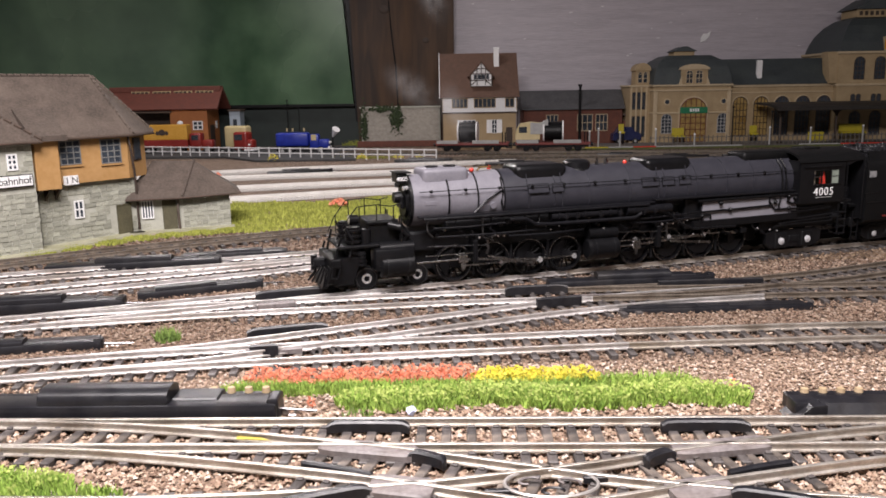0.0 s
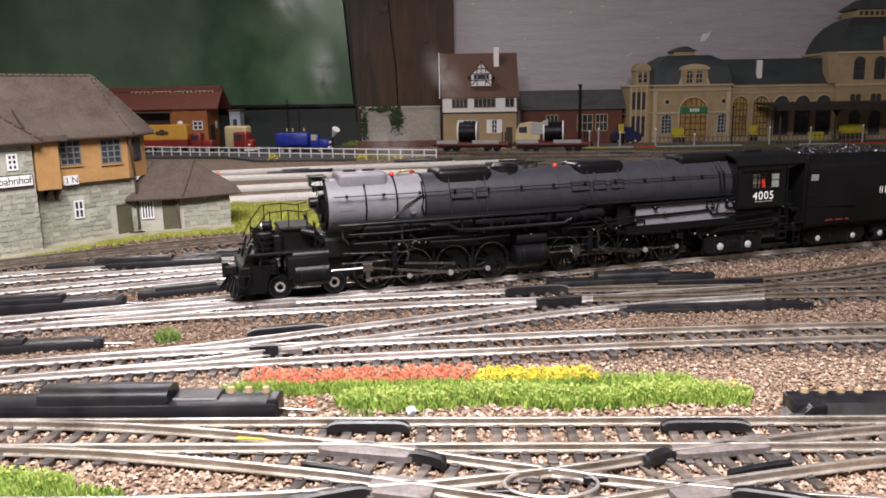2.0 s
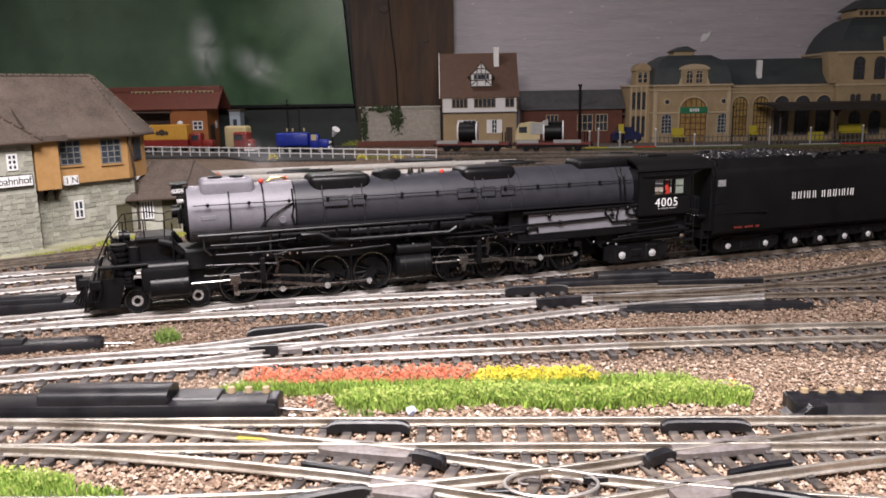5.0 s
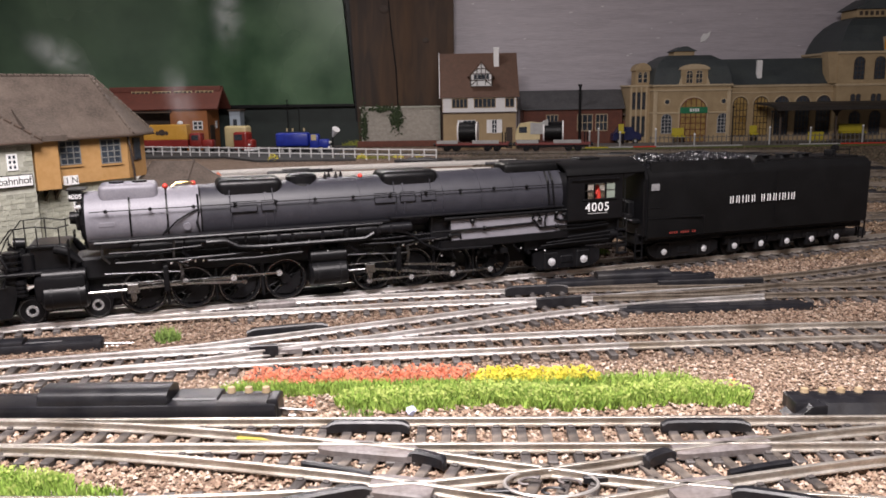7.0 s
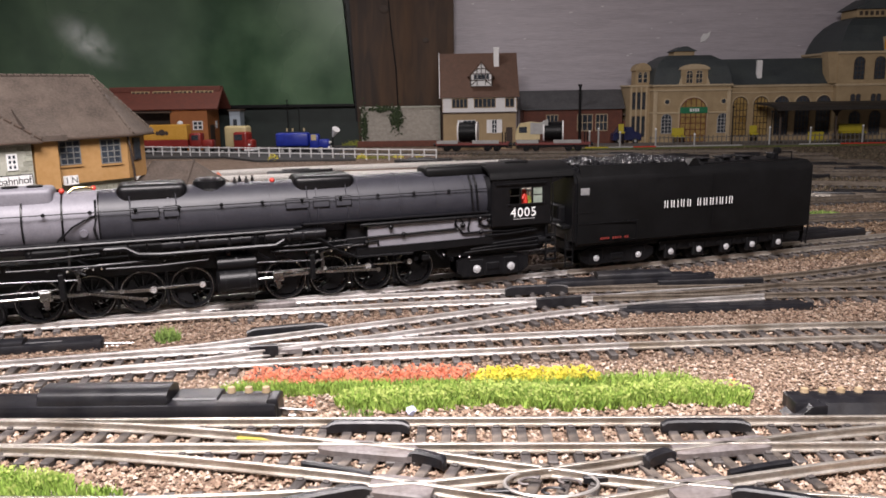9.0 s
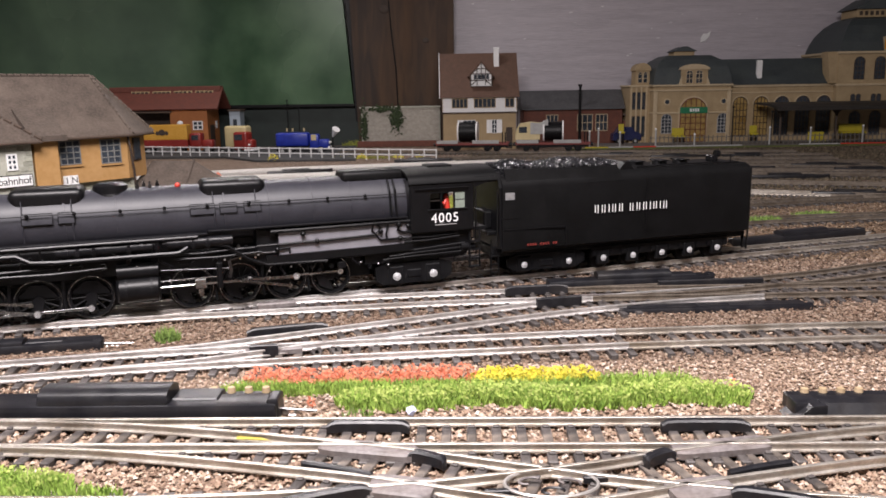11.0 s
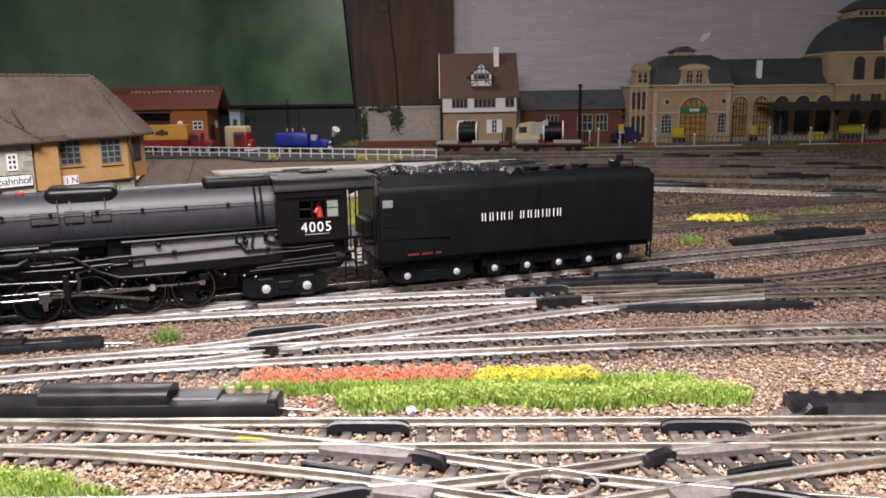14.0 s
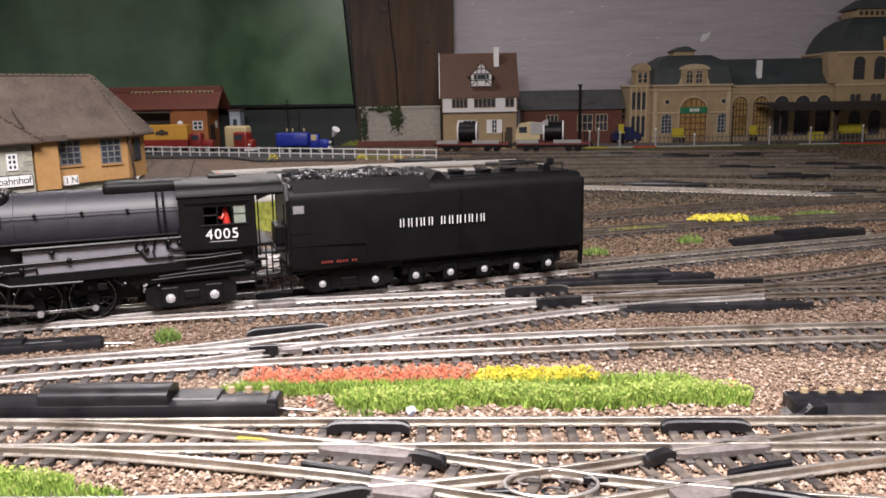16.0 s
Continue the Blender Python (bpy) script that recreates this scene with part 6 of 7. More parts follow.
    for x in (18, 106, 194, 270):
        bm = cyl(B(), (x, 0, -3), (x, 0, 58), 2.0, 1.8, 10)
        prism(bm, [(x - 12, 57), (x + 12, 57), (x + 2, 44), (x - 2, 44)], "y", -0.8, 0.8)
        box(bm, x - 3, x + 3, -3, 3, -4, 4)
        part("canopy_post", bm, M_DARK_WOOD, c)


def goods_shed():
    s = thing("goods_shed", "orange-walled goods shed with a dark red roof", "shed", at_mm(-560, 1335, 0))
    part("wall", box(B(), 108, 170, 0, 70, -4, 72), M_ORANGE_WALL, s, "orange boarded wall")
    part("back_wall", box(B(), 0, 108, 34, 70, -4, 68), M_DARK_WOOD, s)
    roof = B()
    prism(roof, [(-8, 68), (28, 97), (36, 103), (44, 97), (80, 68), (78, 66), (36, 99), (-6, 66)], "x", 0, 190)
    part("roof", roof, M_ROOF_RED, s, "dark red ribbed roof")
    part("roof_ridge", box(B(), 0, 188, 26, 46, 96, 105, 1, 1), M_ROOF_RED, s)
    part("gable_wall", prism(B(), [(0, 68), (72, 68), (36, 98)], "x", 168, 171), M_ORANGE_WALL, s)
    for k in range(4):
        x = 38 + 36 * k
        lt = part("roof_light", box(B(), x, x + 30, 24.6, 26.2, 92, 97.4), M_CREAM, s, "cream roof light strip")
        for j in range(4):
            part("roof_light_pane", box(B(), x + 1.5 + 7.2 * j, x + 7 + 7.2 * j, 24, 24.8, 93.6, 96.6), M_DARK_WOOD, lt)
    window(s, 146, 161, -0.2, 34, 47, 2, 2, bar=1.8)
    part("gable_door", box(B(), 170.8, 172, 10, 34, 0, 40), M_DARK_WOOD, s)
    part("gable_window", box(B(), 170.8, 172, 44, 52, 34, 46), M_WHITE, s)
    part("loading_deck", box(B(), 0, 112, -2, 40, -4, 10), M_GREY_PLASTIC, s)
    part("awning", prism(B(), [(-8, 62), (36, 69), (36, 71), (-8, 64)], "x", 0, 112), M_ROOF_EDGE, s)
    part("load_sack", ball(B(), (126, -6, 44), 5, 10, 8), M_WHITE, s)
    k = thing("grey_hut", "small light grey hut beside the goods shed", "hut", at_mm(-362, 1370, 0))
    part("body", box(B(), 0, 18, 0, 30, -4, 62), surface("hut_grey", (0.30, 0.36, 0.42), (0.4, 0.46, 0.52), 60, 0.6), k)
    part("roof", box(B(), -2, 20, -3, 32, 62, 65), M_ROOF_EDGE, k)
    window(k, 6, 12, -0.2, 34, 48, 1, 1, casing=M_DARK_WOOD)


signal_box()
half_timbered_house()
brick_workshop()
station()
goods_shed()

# green board, the dark skirting under it, the timber post and the retaining wall
setting("wall_board", prism(B(), [(-900, 74), (-156, 70.5), (-174, 320), (-900, 330)], "y", 1440, 1466), M_GREEN, "glossy dark green painted board leaning at the back", "board")
setting("board_trim", prism(B(), [(-900, 66.5), (-154, 66.5), (-154, 70.4), (-900, 73.9)], "y", 1437, 1450), M_LOCO_DARK, "black lower edge of the green board", "trim")
setting("skirting_board", box(B(), -900, -140, 1452, 1490, -40, 68), M_DARK_BOARD, "dark green-black board below the green panel", "board")
setting("post", prism(B(), [(-146, -40), (24, -40), (27, 500), (-164, 500)], "y", 1432, 1500), M_POST, "dark brown rough timber post with knots", "post")
for x, z, r in ((-96, 232, 9), (-24, 178, 6)):
    tagged(part("knot", ball(B(), (x, 1431.6, z), r, 16, 10, (1, 0.12, 0.8)), M_DARK_WOOD, smooth=True), "dark round knot in the timber post", "knot", group="knots")
tagged(part("crack", tube(B(), [(-88, 1431.6, 250), (-84, 1431.6, 190), (-78, 1431.6, 130), (-76, 1431.6, 66)], 1.1, 6), M_LOCO_DARK), "long dark drying crack in the timber post", "crack")
setting("post_edge", prism(B(), [(-153.5, 40), (-146.5, 40), (-163, 420), (-173, 420)], "y", 1446, 1470), M_LOCO_DARK, "black gap strip between board and post", "trim")
setting("wall_upper", box(B(), -900, 1200, 1500, 1530, -40, 1400), M_ROOM, "plain plaster room wall", "wall")


def retaining_wall():
    w = thing("retaining_wall", "pale grey brick retaining wall with ivy", "wall", at_mm(-140, 1400, 0))
    core = part("core", box(B(), 0.5, 139, 0.8, 20, -4, 62), M_MORTAR, w)
    bm = B()
    for r in range(21):
        for k in range(25):
            x = 3 + 5.6 * k + (2.8 if r % 2 else 0)
            if x < 137:
                box(bm, x - 2.6, x + 2.6, 0.1, 1.0, -2 + 3.05 * r, 0.7 + 3.05 * r)
    ob = part("brick_courses", bm, surface("pale_brick", (0.34, 0.31, 0.27), (0.46, 0.43, 0.38), 200, 0.85, 0, 0.2, island=0.1), w)
    ob["kind"] = "stuff"
    part("coping", box(B(), -2, 140, -1.6, 21, 62, 65, 0.5, 1), M_MORTAR, w)
    rng = random.Random(8)
    for cx, cz, rx, rz, n in ((6, 30, 7, 30, 260), (62, 44, 11, 20, 380), (40, 62, 26, 5, 200)):
        bm = B()
        for _ in range(n):
            x, z = rng.gauss(cx, rx * 0.45), rng.gauss(cz, rz * 0.45)
            if z < -2:
                continue
            y, sz, a = rng.uniform(-5, -0.5), rng.uniform(1.0, 2.2), rng.uniform(0, 6.3)
            vs = [bm.verts.new((x + sz * math.cos(a + q), y + rng.uniform(-1, 1), z + sz * math.sin(a + q))) for q in (0, 1.6, 3.1, 4.7)]
            bm.faces.new(vs)
        iv = tagged(part("ivy", bm, M_IVY), "dark green ivy hanging on the retaining wall", "ivy", kind="stuff")
        iv.matrix_basis = at_mm(-140, 1400, 0)


retaining_wall()
# ---- turnouts: point motors, frogs and check rails ----
M_CLEAR = surface("pale_plastic", (0.095, 0.083, 0.081), (0.20, 0.178, 0.176), 130, 0.5, 0.0, 0.2, dirt_or_haze=(0.14, 0.11, 0.09), dirt_or_haze_amount=0.75)
M_TAN_PLASTIC = surface("tan_plastic", (0.30, 0.22, 0.13), (0.42, 0.32, 0.2), 250, 0.6)


def point_motor(x, y, rz, base, cover, height=4.6, depth=9, studs=0, sink=0.0, label="long black plastic point motor beside the turnout"):
    """A flat base with a rounded cover; base and cover are x-ranges along the motor."""
    m = thing("point_motor", label, "point motor", at_mm(x, y, -sink, 0, 0, rz), group="point motors")
    part("base", box(B(), base[0], base[1], 0, depth, -4, height * 0.32, 1.1, 2), M_BLACK_PLASTIC, m, smooth=True)
    part("flange", box(B(), base[0] + 1, base[1] - 2, depth - 0.5, depth + 4.5, -4, height * 0.12, 0.4, 1), M_BLACK_PLASTIC, m)
    bm = B()
    pts = [(0.8, height * 0.3)] + [(0.8 + (depth + 1) / 2 - (depth + 1) / 2 * math.cos(math.pi * k / 10), height * 0.45 + height * 0.55 * math.sin(math.pi * k / 10) ** 0.6) for k in range(11)] + [(depth + 1.8, height * 0.3)]
    prism(bm, pts, "x", cover[0], cover[1])
    part("cover", bm, M_BLACK_PLASTIC, m, "rounded black motor cover", smooth=True)
    part("lead_ramp", box(B(), cover[1], min(base[1] - 3, cover[1] + 14), depth * 0.4, depth + 2.5, 0, height * 0.42, 0.5, 1), M_BLACK_PLASTIC, m)
    part("end_block", box(B(), base[1] - 3.2, base[1] + 0.4, 1, depth - 1, -3.5, height * 0.5, 0.7, 2), M_BLACK_PLASTIC, m)
    for k in range(abs(studs)):
        q = base[1] - 6 - 5.3 * k if studs > 0 else base[0] + 7 + 5.3 * k
        part("stud", cyl(B(), (q, depth + 3.4, -3), (q, depth + 3.4, height * 0.38), 1.9, 1.1, 12), M_TAN_PLASTIC, m, "tan plastic stud", smooth=True)
    part("throw_bar", tube(B(), [(base[1], depth * 0.5, -1.2), (base[1] + 11, depth * 0.45, -1.8)], 0.4, 6), M_DARK_STEEL, m, "bright metal throw bar")
    rng = random.Random(int(abs(x) + abs(y)))
    for k in range(5):
        q, w = base[1] + rng.uniform(0.5, 6), depth * rng.uniform(0.15, 0.7)
        bm = box(B(), q, q + rng.uniform(0.8, 2.2), w, w + rng.uniform(0.5, 1.4), -3.4, rng.uniform(-2.4, -1.2), 0.25, 1)
        part("contact", bm, M_FROG, m, "small bright metal contact")
    return m


point_motor(-160, 216.4, -1.0, (0, 111), (41, 79), 6.2, 10, 4)
near_motor = point_motor(99.5, 211, -1.5, (0, 92), (36, 70), 4.4, 7, -4)
part("front_slope", prism(B(), [(-3.4, -4), (-3.4, -2.2), (-0.6, 1.5), (2.0, 1.7), (2.0, -4)], "x", 7, 92), M_BLACK_PLASTIC, near_motor, "sloping glossy black front of the motor")
part("end_ramp", prism(B(), [(-2, -4), (8, -4), (8, 1.5), (4, 1.2)], "y", -2.6, 6.5), M_BLACK_PLASTIC, near_motor)
for k in range(3):
    part("side_rib", box(B(), 12 + 26 * k, 16 + 26 * k, -3.9, -3.2, -3.8, -2.4, 0.15, 1), M_BLACK_PLASTIC, near_motor)
point_motor(50, 362, 6, (0, 82), (24, 60), 4.6, 7, 0, 0.9)
point_motor(74, 320.5, 2.5, (0, 84), (4, 34), 1.0, 4.5, 0, 1.9)
point_motor(-240, 325, 9, (0, 98), (30, 72), 4.4, 8)
point_motor(-215, 414, 9, (0, 92), (26, 66), 3.6, 8)
point_motor(-143, 357, 22, (0, 58), (8, 36), 2.4, 7, 0, 1.0)
point_motor(-205, 273, 10, (0, 76), (20, 48), 2.4, 6, 0, 1.3)
point_motor(176, 458, 18, (0, 95), (32, 66), 4.2, 8, 0, 0.8)
point_motor(-150, 440, 12, (0, 60), (20, 46), 2.0, 6)
for x, y, r in ((283, 1068, -2), (300, 896, -3), (318, 806, -4), (408, 918, -6), (318, 672, -14), (-205, 928, 20), (-64, 1072, 2), (56, 1006, 5), (380, 1066, -1), (175, 762, -12), (218, 1110, -4), (430, 860, -6)):
    point_motor(x, y, r, (0, 78), (18, 50), 3.0, 7, 0, 0.9, "small black point motor in the far yard")


def bar_between(name, p, q, width, z0, z1, material, label, category="turnout part", bow=0.0, flare=0.0):
    """A rounded bar from p to q that bows sideways and whose ends flare and dip."""
    d = np.subtract(q, p)
    length = float(np.hypot(*d))
    bm = B()
    h, c = width / 2, min(0.5, width * 0.2)
    section = ((-h, z0), (h, z0), (h, z1 - c), (h - c, z1), (-h + c, z1), (-h, z1 - c))
    rows = []
    for k in range(15):
        u = k / 14
        e = max(0.0, abs(2 * u - 1) - 0.75) / 0.25
        off = bow * 4 * u * (1 - u) + flare * e * e
        rows.append([bm.verts.new((length * u, y * (1 - 0.25 * e * e) + off, z - (0.7 * e * e if flare and z > z0 else 0))) for y, z in section])
    for a, b in zip(rows, rows[1:]):
        for i in range(6):
            bm.faces.new((a[i], a[(i + 1) % 6], b[(i + 1) % 6], b[i]))
    bm.faces.new(rows[0][::-1])
    bm.faces.new(rows[-1])
    bmesh.ops.recalc_face_normals(bm, faces=bm.faces)
    ob = part(name, bm, material, smooth=True)
    ob.matrix_basis = at_mm(p[0], p[1], 0, 0, 0, math.degrees(math.atan2(d[1], d[0])))
    return tagged(ob, label, category, group="turnout parts")


for p, q, w in (((-33, 206), (-10, 205), 2.6), ((59, 203), (83, 202), 2.6), ((-9, 187.5), (0, 182.5), 2.6), ((49, 181), (57, 186), 2.6), ((-36, 182), (-18, 175), 1.8),
                ((67, 173), (84, 178), 1.8), ((-40, 162), (-18, 170), 2.4), ((65, 166), (84, 159), 2.4), ((-76, 291), (-46, 299), 2.6), ((-86, 349), (-49, 358), 2.6),
                ((28, 351), (57, 354), 2.4), ((-70, 270.5), (-60, 271.5), 1.6), ((40, 329), (60, 333), 2.0), ((100, 357), (150, 360), 2.0)):
    bar_between("check_rail", p, q, w, -2.6, 0.5 if p[1] < 260 else 1.7, M_BLACK_PLASTIC, "black plastic check rail beside the running rail", "check rail", 0.5, -0.9 if w > 2.3 else 0.0)
for p, q, w in (((-33, 194.5), (-8, 188.6), 7.0), ((58, 187.8), (84, 191.6), 7.0), ((-18, 172.8), (-3, 169), 9.0), ((51, 166), (66, 169.2), 9.0), ((-72, 272.5), (-52, 275.5), 3.4), ((-82, 336), (-66, 340), 3.4), ((56, 341), (86, 343), 3.0)):
    bar_between("frog", p, q, w, -2.6, -0.45, M_CLEAR, "pale cloudy plastic turnout frog plate", "frog")


def diamond():
    d = thing("diamond_crossing", "grey plastic diamond crossing centre with guard rings", "crossing", at_mm(24.5, 170.6, 0))
    for k, (a, b, r) in enumerate(((11.0, 6.6, 0.45),)):
        pts = [(a * math.cos(math.tau * i / 28), b * math.sin(math.tau * i / 28), -0.7) for i in range(29)]
        part("guard_ring", tube(B(), pts, r, 6), M_FROG, d, smooth=True)
    for x, y, a in ((-5, 1.5, 20), (4.5, 0.8, -25), (0, -3.4, 0)):
        bm = tube(B(), [(2.6 * math.cos(q / 3), 1.5 * math.sin(q / 3), -0.8) for q in range(14)], 0.35, 6)
        part("clip", bm, M_CLEAR if x else M_BLACK_PLASTIC, d, "glossy plastic clip", at_mm(x, y, 0, 0, 0, a), smooth=True)
    for s in (-1, 1):
        part("blade", box(B(), s * 12 - 4, s * 12 + 4, s * 2.8 - 0.7, s * 2.8 + 0.7, -2.2, -0.5, 0.2, 1), M_BLACK_PLASTIC, d)


diamond()

# ---- vehicles and wagons ----
M_TYRE = surface("tyre_black", (0.012, 0.012, 0.012), (0.025, 0.025, 0.025), 200, 0.8)


def wheel_pair(parent, x, r, w, y=-9):
    for yy in (y, -y):
        bm = cyl(B(), (x, yy - 1.6, r - 3), (x, yy + 1.6, r - 3), r, seg=18)
        ob = part("wheel", bm, M_TYRE, parent, smooth=True)
        part("rim", cyl(B(), (x, yy - 1.9, r - 3), (x, yy + 1.9, r - 3), r * 0.5, seg=14), M_GREY_PLASTIC, ob)


def trailer_truck():
    t = thing("delivery_truck", "yellow and red delivery truck with a long box body", "truck", at_mm(-492, 1290, 0))
    part("box_upper", box(B(), 0, 84, -11, 11, 20, 44, 1.2, 2), surface("truck_yellow", (0.55, 0.28, 0.03), (0.65, 0.36, 0.06), 60, 0.45), t, "yellow box body")
    part("box_lower", box(B(), -0.4, 84.4, -11.4, 11.4, 8, 20, 0.6, 1), surface("truck_red", (0.19, 0.013, 0.011), (0.27, 0.024, 0.018), 60, 0.4), t, "dark red lower body")
    bm = B()
    ball(bm, (44, -11.2, 32), 5, 14, 8, (1.1, 0.05, 1))
    for s in (-1, 1):
        ball(bm, (44 + s * 7, -11.2, 31), 3.4, 12, 8, (1, 0.05, 1))
    part("emblem", bm, M_DARK_WOOD, t)
    cabm = box(B(), 86, 106, -10, 10, 6, 30, 3, 3)
    box(cabm, 106, 124, -9, 9, 6, 19, 2.5, 3)
    c = part("cab", cabm, bpy.data.materials["truck_red"], t, "red bonneted cab", smooth=True)
    part("cab_window", box(B(), 90, 101, -10.3, -9.8, 19, 27), M_GLASS, c)
    for x in (10, 20, 70, 92, 114):
        wheel_pair(t, x, 6, 3)


def van():
    v = thing("red_van", "rounded cream and red van beside the goods shed", "van", at_mm(-335, 1262, 0, 0, 0, -18))
    part("box_body", box(B(), -16, 24, 8, 28, 6, 41, 4, 4), M_CREAM, v, "cream box body", smooth=True)
    bm = box(B(), 4, 30, 0, 20, 3, 32, 5, 4)
    box(bm, 24, 38, 2, 18, 3, 20, 4, 3)
    c = part("cab", bm, bpy.data.materials["truck_red"], v, "rounded red cab", smooth=True)
    part("windscreen", box(B(), 8, 22, -0.5, 0.3, 19, 28, 0.3, 1), M_GLASS, c)
    for y in (1.5, 18):
        part("headlight", ball(B(), (33, y, 12), 1.9, 10, 6), M_WHITE, c, "small white headlight")
    part("bumper", box(B(), 24, 41, -0.5, 20.5, 2, 5, 0.8, 1), M_WHITE, v)
    for x in (-8, 22):
        wheel_pair(v, x, 5, 3)


def blue_truck():
    t = thing("blue_tank_truck", "bright blue truck with a short bonnet", "truck", at_mm(-262, 1268, -2))
    part("body", box(B(), 0, 52, -11, 11, 10, 31, 3, 3), M_BLUE, t, "bright blue box body", smooth=True)
    bm = box(B(), 53, 68, -10, 10, 6, 28, 2, 2)
    box(bm, 66, 84, -8.5, 8.5, 6, 20, 3, 3)
    c = part("cab", bm, M_BLUE, t, "blue bonneted cab", smooth=True)
    part("cab_window", box(B(), 56, 64, -10.4, -9.7, 19, 28), M_CREAM, c)
    part("chassis", box(B(), 0, 80, -7, 7, 3, 11), M_LOCO_DARK, t)
    part("bumper", box(B(), 82, 86, -9, 9, 4, 9, 0.8, 1), M_WHITE, t, "white bumper")
    for y in (-6, 6):
        part("headlight", ball(B(), (84.5, y, 15), 2, 10, 6), M_WHITE, c, "white headlight")
    for x in (17, 26, 44):
        part("filler_cap", cyl(B(), (x, 0, 33), (x, 0, 38), 1.4, seg=10), M_CREAM, t)
    for x in (10, 22, 70):
        wheel_pair(t, x, 6, 3)
    w = thing("white_horn", "small white horn-shaped loudspeaker on a post", "loudspeaker", at_mm(-172, 1262, 0))
    part("horn", cyl(B(), (0, 0, 22), (7, -8, 34), 1.2, 6.5, 16), M_WHITE, w, smooth=True)
    part("post", cyl(B(), (0, 0, -4), (0, 0, 22), 1.0, seg=8), M_LOCO_DARK, w)


M_WAGON_RED = surface("wagon_red", (0.13, 0.025, 0.022), (0.20, 0.042, 0.035), 80, 0.6)


def flat_wagon(x, y, rz, load):
    w = thing("flat_wagon", "red-brown flat wagon loaded with a black cable drum", "wagon", at_mm(x, y, 0, 0, 0, rz), group="flat wagons")
    part("deck", box(B(), 0, 110, -15, 15, 9.5, 13, 0.4, 1), M_WAGON_RED, w, "red-brown deck")
    for a, b in ((2, 34), (56, 96)):
        part("drop_side", box(B(), a, b, -15.8, -15, 12, 17, 0.2, 1), M_GREY_PLASTIC, w, "pale grey drop side")
    part("solebar", box(B(), 2, 108, -12, 12, 6, 9.5, 0.4, 1), M_LOCO_DARK, w)
    for xx in (16, 30, 78, 92):
        for yy in (-8.6, 8.6):
            part("wheel", cyl(B(), (xx, yy - 1.2, 5.6), (xx, yy + 1.2, 5.6), 5.6, seg=18), M_LOCO_DARK, w, smooth=True)
            part("axle_box", box(B(), xx - 2.5, xx + 2.5, yy * 1.35 - 1.2, yy * 1.35 + 1.2, 3.5, 8, 0.4, 1), M_LOCO_DARK, w)
    for a in (-4, 110):
        for yy in (-8, 8):
            part("buffer", cyl(B(), (a, yy, 10), (a + 4, yy, 10), 2.4, seg=12), M_LOCO_DARK, w)
    for a in (101, 105):
        part("stake", cyl(B(), (a, -13, 13), (a, -13, 29), 0.9, seg=8), M_LOCO_DARK, w)
    return w


def cable_drum(x, y, rz):
    d = thing("cable_drum", "large black cable drum with pale wooden flanges on a wagon", "cable drum", at_mm(x, y, 13.2, 0, 0, rz), group="cable drums")
    part("cable", cyl(B(), (-13, 0, 15.5), (13, 0, 15.5), 14, seg=32), M_LOCO_DARK, d, "wound black cable", smooth=True)
    for k in range(10):
        part("cable_turn", ring(B(), -12.5 + 2.6 * k, -10.6 + 2.6 * k, 0, 15.5, 13.6, 14.7, 32), M_LOCO_DARK, d, smooth=True)
    for s in (-1, 1):
        part("flange", cyl(B(), (s * 13, 0, 15.5), (s * 15, 0, 15.5), 15.6, seg=32), M_WHITE, d, "pale flange disc", smooth=True)


def cream_truck(x, y, rz):
    t = thing("cream_truck", "cream model lorry carried on a flat wagon", "truck", at_mm(x, y, 13.2, 0, 0, rz))
    bm = prism(B(), [(0, 4), (36, 4), (36, 28), (22, 30), (6, 27), (2, 20), (0, 12)], "y", -11, 11)
    c = part("body", bm, M_CREAM, t, "cream cab and body")
    part("cab_window", box(B(), 5, 17, -11.4, -10.8, 14, 23, 0.4, 1), M_GLASS, c)
    part("tarpaulin", prism(B(), [(22, 29.5), (36, 28), (48, 33), (48, 12), (22, 12)], "y", -11.6, 11.6), M_GREY_PLASTIC, t)
    for xx in (8, 30):
        wheel_pair(t, xx, 4.6, 3)


trailer_truck()
van()
blue_truck()
for x, y, rz in ((-6, 1212, -10), (112, 1191.5, -8)):
    flat_wagon(x, y, rz, True)
cable_drum(41, 1204, -10)
cable_drum(167, 1184, -8)
cream_truck(112, 1192, -8)


def fence(p, q, n, z0, z1, rails):
    d = np.subtract(q, p)
    length = float(np.hypot(*d))
    f = thing("white_fence", "low white plastic post and rail fence", "fence", at_mm(p[0], p[1], 0, 0, 0, math.degrees(math.atan2(d[1], d[0]))), group="white fences")
    for k in range(n + 1):
        x = length * k / n
        part("post", box(B(), x - 0.8, x + 0.8, -0.8, 0.8, z0 - 5, z1 + 0.6, 0.2, 1), M_WHITE, f)
    for z in rails:
        part("rail", box(B(), -1, length + 1, -1.3, -0.5, z - 0.8, z + 0.8, 0.2, 1), M_WHITE, f)


fence((-485, 1256), (-7, 1078), 29, 1.5, 12.4, (4.6, 11.8))


def picket_fence():
    f = thing("platform_fence", "low grey picket fence along the platform", "fence", at_mm(330, 1252, 0))
    for k in range(70):
        part("picket", box(B(), 7 * k, 7 * k + 1.3, -0.6, 0.6, -2, 15, 0.2, 1), M_GREY_FENCE, f)
    for z in (4, 12):
        part("rail", box(B(), -2, 490, -1.0, -0.5, z - 0.6, z + 0.6), M_GREY_FENCE, f)


